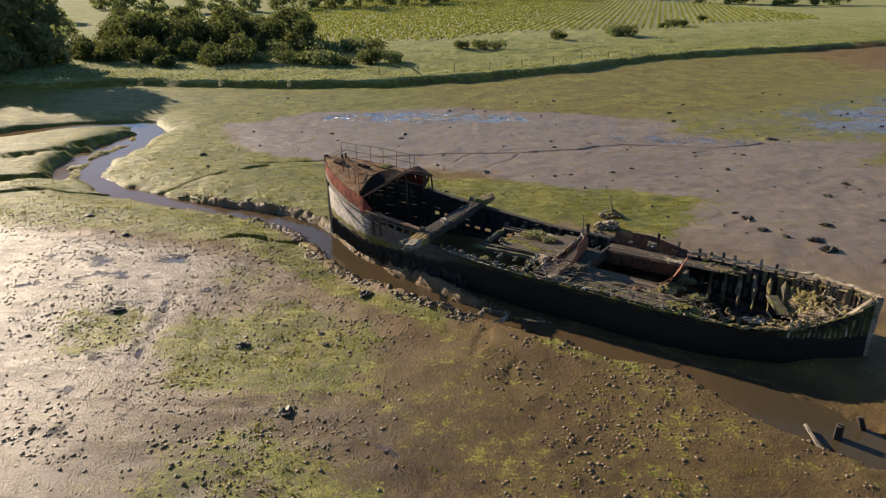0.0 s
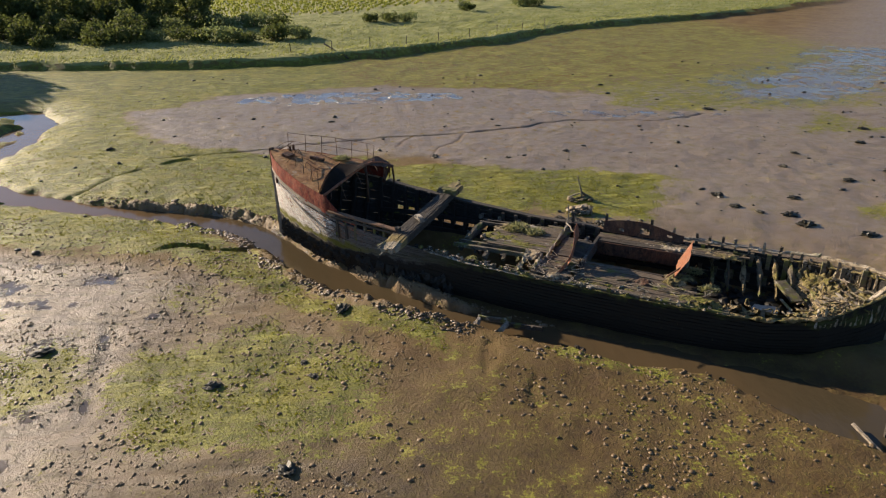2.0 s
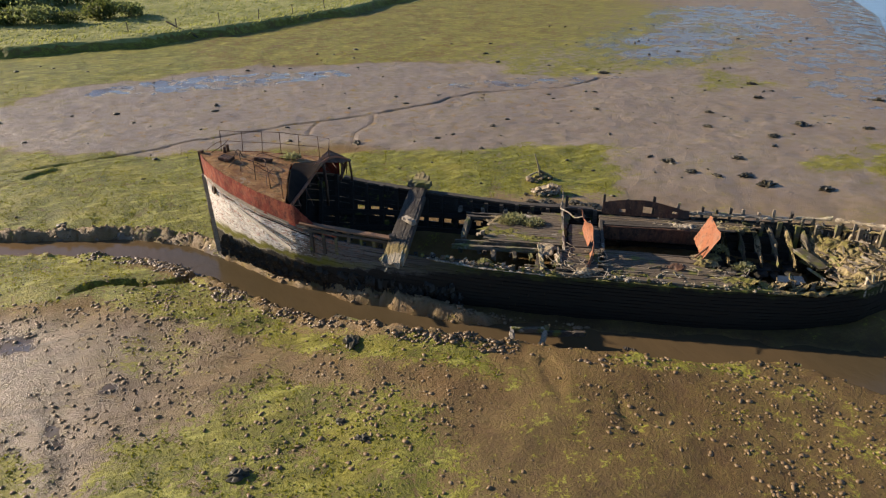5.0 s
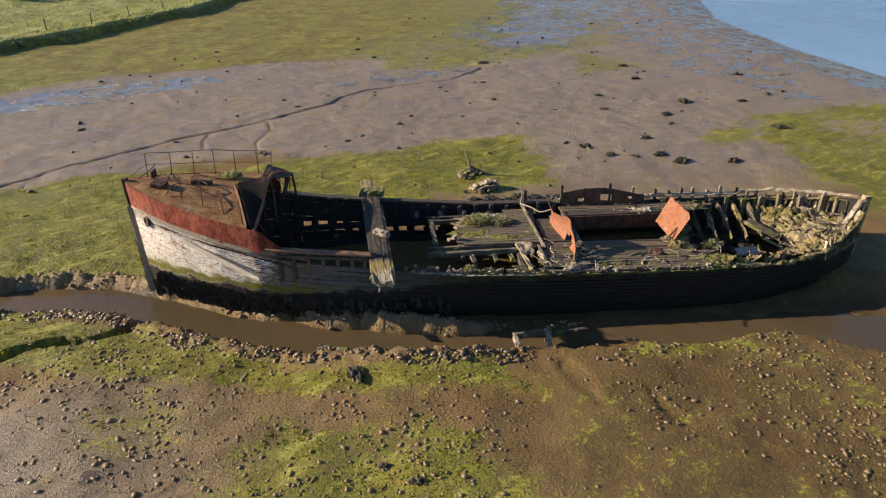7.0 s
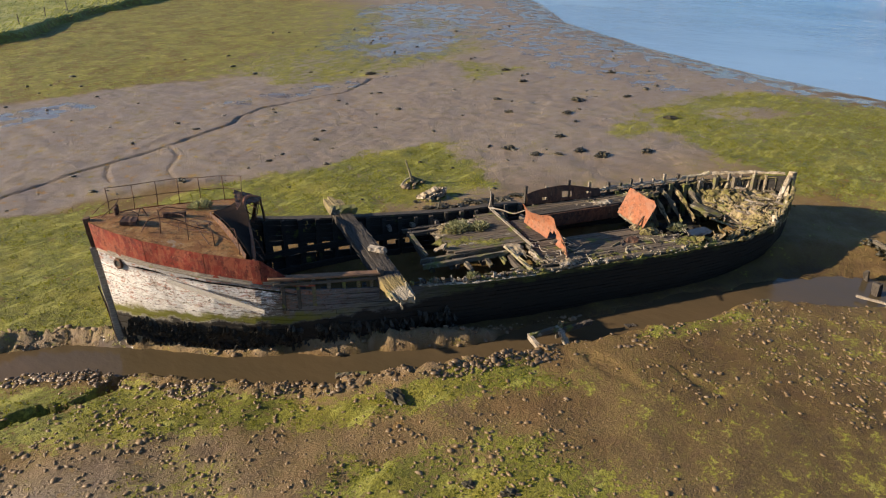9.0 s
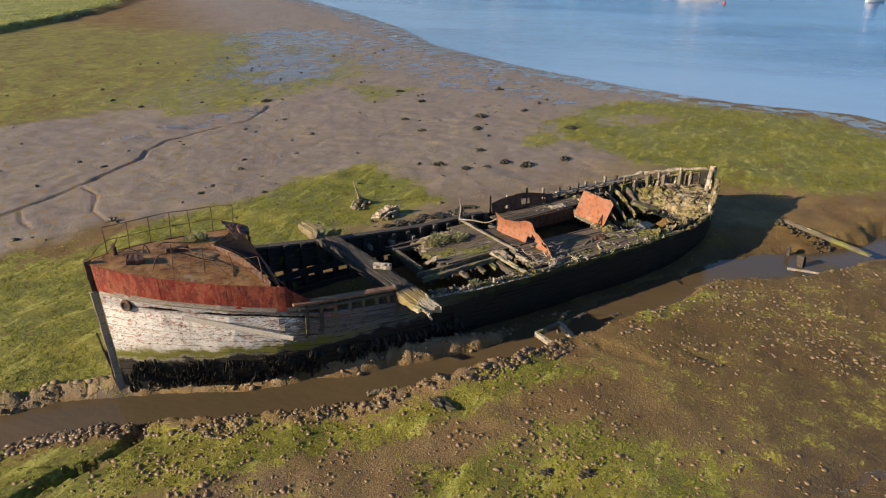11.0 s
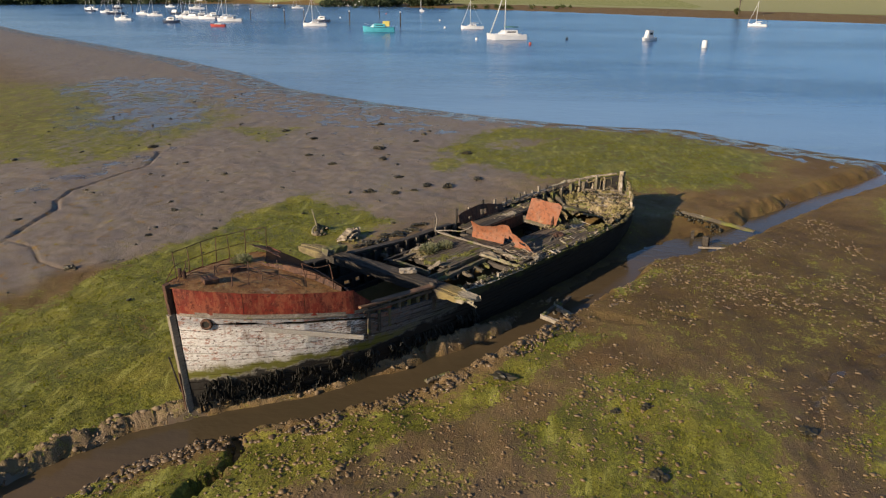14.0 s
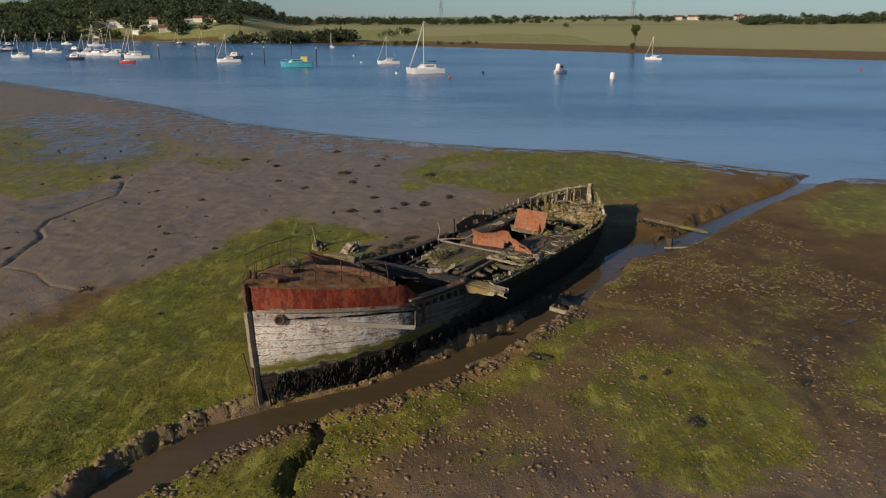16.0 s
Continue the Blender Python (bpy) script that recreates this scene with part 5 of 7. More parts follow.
# near side deck further aft
inner = lerp_table([(15.2, -0.35), (18.2, -0.5), (19.3, -1.3), (20.6, -2.1)])
for k in range(15):
    y = -2.55 + k * 0.152
    b = 15.3
    while inner(b) > y and b < 20.7:
        b += 0.1
    if b - 15.3 < 0.6:
        continue
    timber("deck_board", (15.15 + rng.uniform(-0.1, 0.25), y, 1.05 + rng.uniform(-0.015, 0.012)), (b + rng.uniform(-0.5, 0.35), y + 0.05, 1.03 + rng.uniform(-0.04, 0.01)), 0.142, 0.06, MOSSY if k == 0 else DECK_WOOD, wreck, "", 0.009, 10)
for k in range(6):                                    # far side deck
    y = 1.60 + k * 0.158
    timber("deck_board", (15.2, y, 1.20), (21.2 + rng.uniform(-1.4, 0.5), y + 0.02, 1.26), 0.150, 0.06, TIMBER if k < 3 else DECK_WOOD, wreck, "", 0.012, 8)
# coaming round the engine opening
timber("coaming", (15.3, -0.30, 0.80), (18.6, -0.35, 0.80), 0.10, 0.42, TIMBER, wreck, "", 0.01, 8)
timber("coaming", (15.3, 1.50, 0.92), (18.9, 1.50, 0.95), 0.10, 0.55, RUST_DARK, wreck, "", 0.01, 8)
timber("coaming", (15.25, -1.0, 1.0), (15.25, 1.9, 1.02), 0.14, 0.5, TIMBER, wreck, "", 0.01, 6)
timber("coaming", (18.95, -0.6, 0.95), (18.95, 1.6, 0.98), 0.16, 0.3, MOSSY, wreck, "", 0.02, 6)
timber("boiler_casing", (15.6, 1.0, -0.25), (18.6, 1.05, -0.25), 0.7, 0.4, RUST_DARK, wreck, "dark rusty casing in the engine space", 0.02, 8)

# rusty plates standing on the deck
rows = []
for k in range(7):
    row = []
    for j in range(20):
        f = j / 19
        y = 1.05 - 3.45 * f
        top = 0.78 - 0.12 * math.sin(f * 9) if f < 0.55 else max(0.10, 0.62 - 1.25 * (f - 0.55))
        row.append((14.55 + 0.35 * math.sin(f * 3.0) * f + 0.10 * math.sin(k * 0.5) - 0.10 * k / 6 * math.cos(f * 5), y, 1.22 - 0.06 * f + top * k / 6 + 0.02 * math.sin(j * 1.7)))
    rows.append(row)
plate("torn_plate", rows, 0.012, RUST_ORANGE, wreck, "torn bent orange rusty plate", holes=((0, 9), (1, 9), (0, 10), (1, 10), (2, 10), (0, 11), (1, 11), (3, 14), (4, 14), (3, 13)))
rows = [[(18.62 + 0.066 * k + 0.02 * math.sin(2.1 * j) + 0.01 * j, 1.08 - 0.215 * j, 1.07 + 0.140 * k - (0.02 * k if j == 8 else 0) + 0.02 * math.sin(j)) for j in range(9)] for k in range(8)]
plate("standing_plate", rows, 0.014, RUST_ORANGE, wreck, "upright orange rusty steel plate")
timber("plate_stay", (18.45, -0.5, 1.08), (18.85, -0.35, 1.45), 0.05, 0.05, RUST_DARK, wreck)
rows = [[(15.3 + 0.22 * j, 2.42 + 0.12 * k / 5 + 0.02 * math.sin(j), 1.30 + (0.30 + 0.32 * math.sin(math.pi * min(1, (j + 2) / 16))) * k / 5) for j in range(16)] for k in range(6)]
plate("bulwark_plate", rows, 0.014, RUST_DARK, wreck, "dark rusty bulwark plate", holes=((1, 7), (1, 8), (2, 7), (2, 8), (1, 3), (2, 12)))

# stumps of stanchions along the far side
for x, h in ((13.9, 0.55), (15.35, 0.72), (16.3, 0.62), (17.25, 0.75), (18.15, 0.6), (19.1, 0.42), (19.6, 0.38), (20.1, 0.45), (20.6, 0.42), (21.1, 0.36), (21.65, 0.48), (22.2, 0.4)):
    y = half_at(x, 1.3) - 0.02
    z = far_top(x)
    timber("stump", (x, y, z - 0.2), (x + rng.uniform(-0.05, 0.05), y + rng.uniform(-0.04, 0.04), z + h), 0.11, 0.10, TIMBER if rng.random() < 0.6 else BLEACHED, wreck, "", 0.012, 4)
bm = bmesh.new()
tube(bm, curve_points([(13.7, 2.5, 1.35), (13.75, 2.45, 1.9), (13.68, 2.5, 2.25)], 4), 0.035, 0.015, 5)
part("twisted_rod", bm, BLEACHED, wreck, "pale twisted rod")
bar("loose_spar", curve_points([(13.68, 2.42, 1.40), (14.0, 1.9, 1.46), (14.25, 1.35, 1.50), (14.6, 1.0, 1.75)], 5), 0.035, BLEACHED, wreck, "pale bent spar", sides=6, r1=0.022)
timber("far_rail", (18.9, half_at(19, 1.4), 1.50), (22.3, half_at(22.3, 1.4) + 0.05, 1.58), 0.20, 0.10, BLEACHED, wreck, "bleached far rail", 0.02, 10)

# after end: sternpost, quarter rails, fallen frames and rubbish
timber("stern_post", (25.75, 0, -1.0), (25.92, -0.02, 2.28), 0.24, 0.26, WHITE_CRUST, wreck, "whitened sternpost", 0.03, 10)
timber("stern_knee", (25.75, -0.05, 2.12), (24.9, -0.55, 1.25), 0.16, 0.14, WHITE_CRUST, wreck, "whitened fallen stern knee", 0.025, 6)
for z0, z1, w, x0, x1, mat in ((1.66, 1.82, 0.10, 22.4, 23.55, CRUST), (1.80, 2.16, 0.09, 23.65, 25.8, WHITE_CRUST), (1.44, 1.62, 0.08, 22.9, 24.6, MOSSY)):
    pts = [hull_point(x, 1.6, 1, 0.02) for x in np.linspace(x0, x1, 16)]
    bm = bmesh.new()
    rings = []
    for i, p in enumerate(pts):
        k = noise.noise(Vector((p.x * 2.3, z0 * 5, 0)))
        c = Vector((p.x, p.y, z0 + (z1 - z0) * i / 15 + 0.05 * k))
        d = Vector((0.5, 1, 0)).normalized()
        rings.append([c + d * a * 0.08 * (1 + 0.6 * k) + Vector((0, 0, b * w / 2 * (1 + 0.7 * k) + rng.uniform(-0.02, 0.02))) for a, b in ((-1, -1), (1, -1), (1.2, 0), (1, 1), (-1, 1), (-1.2, 0))])
    loft(bm, rings)
    part("quarter_rail", bm, mat, wreck, "bleached splintered quarter rail")
for x in (22.6, 22.95, 23.3, 23.8, 24.2, 24.6, 25.0, 25.35):
    p = hull_point(x, 1.5, 1, -0.06)
    timber("quarter_stanchion", (p.x, p.y, 1.2), (p.x + rng.uniform(-0.08, 0.08), p.y + rng.uniform(-0.05, 0.05), 1.66 + (x - 22.5) * 0.13 + rng.uniform(-0.12, 0.1)), 0.11, 0.09, (MOSSY, BLEACHED, WHITE_CRUST)[rng.randrange(3)], wreck, "", 0.025, 6)
for k in range(15):                                    # shattered plank ends standing round the stern
    x = 23.4 + 2.3 * (k + 0.5) / 15
    for side in (-1, 1):
        p = hull_point(x, 1.5, side, -0.03)
        h = 1.35 + 0.28 * max(0.0, x - 23.6) + rng.uniform(-0.3, 0.16)
        timber("broken_plank_end", (p.x, p.y, 0.9), (p.x + rng.uniform(-0.07, 0.07), p.y - side * rng.uniform(0, 0.15), h), rng.uniform(0.07, 0.14), 0.05, (CRUST, WHITE_CRUST, MOSSY, HEAP)[rng.randrange(4)], wreck, "", 0.03, 6)
def crust_sheet(name, x0, x1, y0, y1, step, height, material, label, parent=wreck):
    """A lumpy matted layer over a rectangle of the deck; places where height gives None stay open."""
    bm = bmesh.new()
    nx, ny = int((x1 - x0) / step), int((y1 - y0) / step)
    made = {}
    for i in range(nx + 1):
        for j in range(ny + 1):
            x, y = x0 + i * step, y0 + j * step
            z = height(x, y)
            if z is not None:
                p = Vector((x, y, z))
                p += Vector((noise.noise(p * 5.0), noise.noise(p * 5.0 + Vector((9, 0, 0))), 0)) * 0.06
                made[i, j] = bm.verts.new(p)
    for i in range(nx):
        for j in range(ny):
            q = [(i, j), (i + 1, j), (i + 1, j + 1), (i, j + 1)]
            if all(k in made for k in q):
                bm.faces.new([made[k] for k in q])
    bmesh.ops.delete(bm, geom=[v for v in bm.verts if not v.link_faces], context="VERTS")
    return tagged(part(name, bm, material, parent, label, smooth=True), kind="stuff")


def rough_noise(x, y, size):
    """Ridged relief of matted stuff, in metres."""
    p = Vector((x, y, 0.7))
    ridge = 1 - abs(noise.noise(p * 1.9)) * 2
    return size * (0.55 * ridge + 0.75 * noise.noise(p * 3.3) + 0.55 * noise.noise(p * 7.5) + 0.35 * noise.noise(p * 15.0))


def mound(x, y, rx, ry, h, base, material, label, name="matted_clump"):
    def height(px, py):
        e = math.hypot((px - x) / rx, (py - y) / ry) + 0.35 * noise.noise(Vector((px * 4, py * 4, x)))
        return None if e > 1.05 else base - 0.03 + h * max(0.0, 1 - e * e) + rough_noise(px * 1.6, py * 1.6, 0.07 if h > 0.1 else 0.04)
    return crust_sheet(name, x - rx * 1.3, x + rx * 1.3, y - ry * 1.3, y + ry * 1.3, 0.035, height, material, label)


def stern_height(x, y):
    wide = half_at(x, 0.9) - 0.12
    if abs(y) > wide:
        return None
    rim = 0.92 + 0.10 * max(0.0, x - 22.0) / 1.5 + 0.14 * abs(y) / max(wide, 0.3)
    e = math.hypot((x - 21.3) / 2.35, (y - 0.1) / 1.9)
    if e < 0.86 or (y > 0.3 and x < 22.6 and e < 1.3) or (x < 20.7 and y > -1.9):
        return None
    return rim - 1.0 * max(0.0, min(1.0, (1.25 - e) / 0.45)) ** 1.3 + rough_noise(x, y, 0.20)


crust_sheet("stern_crust", 19.6, 25.6, -2.7, 2.7, 0.05, stern_height, HEAP, "matted heap of dead weed and rotten timber in the stern")
for k in range(7):                                     # ribs of the far side, thick with moss
    x = 19.75 + 0.58 * k
    y = half_at(x, 1.2)
    bm = bmesh.new()
    rings = []
    for i in range(13):
        f = i / 12
        c = Vector((x + 0.25 * f, y - 0.10 - (y - 1.15) * f, 1.22 - 1.0 * f ** 1.4))
        w = (0.10 + 0.03 * math.sin(f * 9 + k)) * (1 - 0.4 * f)
        rings.append([c + Vector((w * math.cos(t), 0.05 * math.sin(3 * t), 0.09 * math.sin(t))) * (1 + 1.0 * noise.noise(Vector((c.x * 4 + math.cos(t), c.y * 4, math.sin(t) + k)))) for t in [2 * math.pi * q / 9 for q in range(9)]])
    loft(bm, rings)
    part("mossy_rib", bm, (HEAP, MOSSY)[k % 2], wreck, "inner rib thick with moss")
timber("fallen_slab", (22.35, 1.35, 0.85), (23.0, 0.3, 0.62), 0.45, 0.12, MOSSY, wreck, "mossy slab fallen into the stern", 0.03, 6)
timber("fallen_slab", (21.6, 0.3, 0.05), (22.4, 0.2, 0.15), 0.5, 0.12, PALE_PLANK, wreck, "pale board lying in the bilge", 0.03, 5)
for k in range(10):
    x = 21.3 + 0.42 * k
    y = -half_at(x, 1.0) + 0.16
    timber("broken_frame", (x, y, 0.5), (x + rng.uniform(-0.15, 0.15), y + rng.uniform(-0.05, 0.25), 1.02 + rng.uniform(-0.1, 0.28) + 0.12 * max(0, x - 24)), 0.12, 0.13, MOSSY if k % 2 else CRUST, wreck, "", 0.035, 5)
for k in range(110):
    x = 22.6 + 2.8 * rng.random() ** 0.8
    wide = max(0.15, half_at(x, 1.0) - 0.3)
    y = rng.uniform(-wide, wide)
    z = (stern_height(x, y) or 0.6) + 0.03
    ang, l = rng.uniform(0, math.pi), rng.uniform(0.2, 0.9)
    d = Vector((math.cos(ang), math.sin(ang), rng.uniform(-0.25, 0.25))) * l / 2
    timber("broken_timber", Vector((x, y, z)) - d, Vector((x, y, z)) + d, rng.uniform(0.025, 0.07), rng.uniform(0.02, 0.05), (CRUST, BLEACHED, DECK_WOOD, MOSSY)[k % 4], wreck, "", 0.02, 5)
for k in range(26):                                    # curling weed-hung withies along the near rim
    x = rng.uniform(20.8, 24.8)
    y = -half_at(x, 1.0) + rng.uniform(0.0, 0.7)
    z = 1.02 + 0.12 * max(0, x - 23)
    pts = [(x + rng.gauss(0, 0.22), y + rng.gauss(0, 0.16), z + abs(rng.gauss(0, 0.10))) for _ in range(4)]
    bar("withy", curve_points(pts, 4), 0.035, HEAP, wreck, sides=5, r1=0.015)
bm = bmesh.new()
for k in range(170):
    x = 19.2 + 3.6 * rng.random()
    y = rng.uniform(-1.7, 1.9)
    lump(bm, (x, y, -0.25 + 0.22 * abs(y) + rng.uniform(-0.2, 0.1)), (rng.uniform(0.15, 0.4), rng.uniform(0.15, 0.4), rng.uniform(0.1, 0.25)), rng)
tagged(part("bilge_mud", bm, WEED_AND_HOLE_BLACK, wreck, "dark mud and weed in the bilge"), kind="stuff")

# heaps of matted weed, nests and droppings on the decks
mound(18.75, -0.95, 0.42, 0.28, 0.14, 1.05, HEAP, "pale matted clump by the standing plate")
mound(17.75, -1.40, 0.34, 0.24, 0.16, 1.05, RUST_DARK, "heap of rusty fragments")
mound(18.25, 1.85, 0.95, 0.30, 0.07, 1.25, WHITE_CRUST, "pale crusted droppings on the far deck")
mound(20.2, 1.95, 0.85, 0.32, 0.08, 1.26, HEAP, "matted weed on the far deck")
mound(13.72, -1.75, 0.16, 0.50, 0.10, 1.24, WHITE_CRUST, "whitened crust on the fallen beams")
mound(14.65, -2.42, 0.42, 0.20, 0.13, 1.17, WHITE_CRUST, "whitened crust below the torn plate")
mound(11.75, 0.15, 1.0, 0.55, 0.05, 1.25, MOSS_MAT, "moss grown over the deck boards")
mound(12.7, -0.30, 1.0, 0.30, 0.05, 1.26, MOSS_MAT, "moss grown over the deck boards")
mound(11.2, 0.80, 0.30, 0.15, 0.06, 1.25, WHITE_CRUST, "pale crust beside the shore plant")
mound(19.6, -2.0, 0.80, 0.35, 0.05, 1.06, MOSS_MAT, "moss grown over the deck boards")
mound(12.3, 1.75, 0.9, 0.22, 0.06, 1.22, WHITE_CRUST, "pale crust over the far deck boards")
mound(16.4, -2.25, 1.1, 0.22, 0.05, 1.06, MOSS_MAT, "moss along the side deck")
mound(18.9, -0.35, 0.55, 0.40, 0.16, 1.00, HEAP, "matted clump under the standing plate")
mound(13.3, -0.9, 0.35, 0.6, 0.07, 1.24, WHITE_CRUST, "whitened crust over broken beams")
mound(11.6, 1.2, 0.8, 0.5, 0.10, 1.26, HEAP, "dead straw-coloured growth on the deck")
mound(20.4, -2.25, 0.60, 0.25, 0.08, 1.04, HEAP, "matted weed on the side deck")
for k in range(70):
    if k < 26:
        x, y, z = rng.uniform(9.2, 15.2), -2.45 + abs(rng.gauss(0, 0.15)), 1.17
    elif k < 52:
        x, y, z = rng.uniform(15.4, 20.3), rng.uniform(-2.5, -1.4), 1.09
    else:
        x, y, z = rng.uniform(17.6, 21.5), rng.uniform(1.6, 2.5), 1.28
    l, ang = rng.uniform(0.15, 0.5), rng.gauss(0, 0.8)
    d = Vector((math.cos(ang), math.sin(ang), rng.uniform(-0.05, 0.12))) * l / 2
    timber("scrap_timber", Vector((x, y, z)) - d, Vector((x, y, z)) + d, rng.uniform(0.02, 0.06), rng.uniform(0.02, 0.05), (CRUST, TIMBER, MOSSY)[k % 3], wreck, "", 0.015, 3)
for k in range(22):                                    # tangles of whitened rope and net over the beams
    x, y = rng.uniform(13.1, 15.3), rng.uniform(-2.5, -0.9)
    if k > 13:
        x, y = rng.uniform(17.4, 20.2), rng.uniform(-2.4, -1.2)
    pts = [(x + rng.gauss(0, 0.22), y + rng.gauss(0, 0.22), 1.25 + abs(rng.gauss(0, 0.05)) - (0.14 if k > 13 else 0)) for _ in range(5)]
    bar("rope_end", curve_points(pts, 5), 0.014, WHITE_CRUST, wreck, sides=5, r1=0.008)
# crust of dead weed and moss along the near edge
def rim_strip(a, b, w, h, material, label, seed, side=-1, top=plank_top, lift=0.0):
    bm = bmesh.new()
    rings = []
    n = int((b - a) / 0.045)
    for i in range(n + 1):
        x = a + (b - a) * i / n
        c = Vector((x, side * (half_at(x, top(x)) - 0.05), top(x) - 0.02 + lift))
        full = 0.1 + 1.1 * max(0.0, 0.2 + noise.noise(Vector((x * 1.3, seed, 0))) + 0.5 * noise.noise(Vector((x * 4.5, seed, 5))))
        ring = []
        for t in [2 * math.pi * k / 10 for k in range(10)]:
            k = 1 + 0.6 * noise.noise(Vector((x * 9, math.cos(t) * 1.5 + seed, math.sin(t) * 1.5)))
            ring.append(c + Vector((0.02 * k, math.cos(t) * w * k * (0.6 + 0.4 * full), math.sin(t) * h * k * full)))
        rings.append(ring)
    loft(bm, rings)
    tagged(part("rim_crust", bm, material, wreck, label, smooth=True), kind="stuff")


rim_strip(9.3, 13.4, 0.10, 0.055, WHITE_CRUST, "pale crumbling crust along the rim", 1.0)
rim_strip(13.3, 20.6, 0.08, 0.045, MOSS_MAT, "moss along the rim", 2.0)
rim_strip(20.4, 25.5, 0.15, 0.14, HEAP, "thick ochre crust along the stern rim", 3.0)
rim_strip(18.4, 22.4, 0.13, 0.12, WHITE_CRUST, "whitened crust along the far rail", 4.0, 1, far_top, 0.18)
rim_strip(22.3, 25.6, 0.16, 0.18, HEAP, "thick ochre crust inside the stern", 5.0, 1, far_top, -0.05)
rim_strip(9.6, 13.6, 0.10, 0.05, MOSS_MAT, "moss along the far rail", 6.0, 1, far_top, 0.06)
for k in range(34):                                    # mossy heads of the frames along the near edge
    x = 9.1 + 0.345 * k
    y = -half_at(x, plank_top(x)) + 0.12
    timber("frame_head", (x, y, plank_top(x) - 0.15), (x + rng.uniform(-0.03, 0.03), y + rng.uniform(-0.04, 0.04), plank_top(x) + rng.uniform(0.02, 0.15)), rng.uniform(0.08, 0.14), 0.11, (MOSS_MAT, WHITE_CRUST, MOSSY)[rng.randrange(3)], wreck, "", 0.03, 4)
bm = bmesh.new()
q = random.Random(2)
for k in range(120):
    x = q.uniform(9.3, 20.5)
    s = q.uniform(0.015, 0.045)
    lump(bm, (x, -half_at(x, plank_top(x)) + q.uniform(-0.05, 0.3), plank_top(x) + 0.06 + q.uniform(-0.04, 0.05)), (s * q.uniform(1, 2.2), s, s * q.uniform(0.8, 1.6)), q)
tagged(part("rim_crumbs", bm, WHITE_CRUST, wreck, "pale crumbs on the rim"), kind="stuff")
# long ragged weed hanging from the planks
bm = bmesh.new()
for k in range(170):                                   # ragged hanks, some long, some worn to a stub
    x0 = 0.25 + 10.2 * rng.random()
    z0 = 0.62 - 0.92 * rng.random() ** 1.2 - 0.012 * x0
    for _ in range(rng.randrange(3, 9)):
        x, z_top = x0 + rng.gauss(0, 0.07), z0 + rng.uniform(-0.12, 0.06)
        l, w = rng.uniform(0.08, 0.46), rng.uniform(0.018, 0.065)
        p, q = hull_point(x, z_top, -1, rng.uniform(0.01, 0.07)), hull_point(x + rng.gauss(0, 0.07), z_top - l, -1, rng.uniform(0.02, 0.16))
        mid = p.lerp(q, 0.55) + Vector((rng.gauss(0, 0.025), -0.05, 0))
        rings = [[c + Vector((math.cos(t) * w * g, -abs(math.sin(t)) * w * g + (0.02 if math.sin(t) > 0.5 else 0), 0)) for t in (0, 2.1, 4.2)] for c, g in ((p, 0.7), (mid, 1.2), (q, 0.25))]
        loft(bm, rings)
tagged(part("weed_fringe", bm, WEED_AND_HOLE_BLACK, wreck, "black weed hanging along the waterline"), kind="stuff")


# ---- things lying on the mud ----
STONE = simple("mud_coated_clod", (0.172, 0.108, 0.047), (0.250, 0.168, 0.082), 5.0, 0.50, vary=0.35, by="island", dist=0.01)
WET_CLOD = simple("wet_mud_clod", (0.120, 0.078, 0.038), (0.195, 0.134, 0.072), 5.0, 0.42, vary=0.5, by="island")
PALE_CLOD = simple("dry_mud_clod", (0.22, 0.152, 0.082), (0.31, 0.228, 0.138), 5.0, 0.9, vary=0.5, by="island")
DARK_WEED = simple("dark_bladder_weed", (0.030, 0.026, 0.014), (0.060, 0.050, 0.022), 6.0, 0.55, vary=0.5, by="island")
rng = random.Random(21)


ICO = bmesh.new()
bmesh.ops.create_icosphere(ICO, subdivisions=1, radius=1.0)
ICO_V = np.array([v.co[:] for v in ICO.verts])
ICO_F = np.array([[v.index for v in f.verts] for f in ICO.faces])
ICO.free()


def mesh_of(name, v, f, material):
    """A mesh from arrays of corners and of faces with equal numbers of corners."""
    me = bpy.data.meshes.new(name)
    v, f = np.ascontiguousarray(v, dtype=np.float32), np.ascontiguousarray(f, dtype=np.int32)
    me.vertices.add(len(v))
    me.vertices.foreach_set("co", v.ravel())
    me.loops.add(f.size)
    me.loops.foreach_set("vertex_index", f.ravel())
    me.polygons.add(len(f))
    me.polygons.foreach_set("loop_start", np.arange(0, f.size, f.shape[1], dtype=np.int32))
    me.update(calc_edges=True)
    me.materials.append(material)
    return me


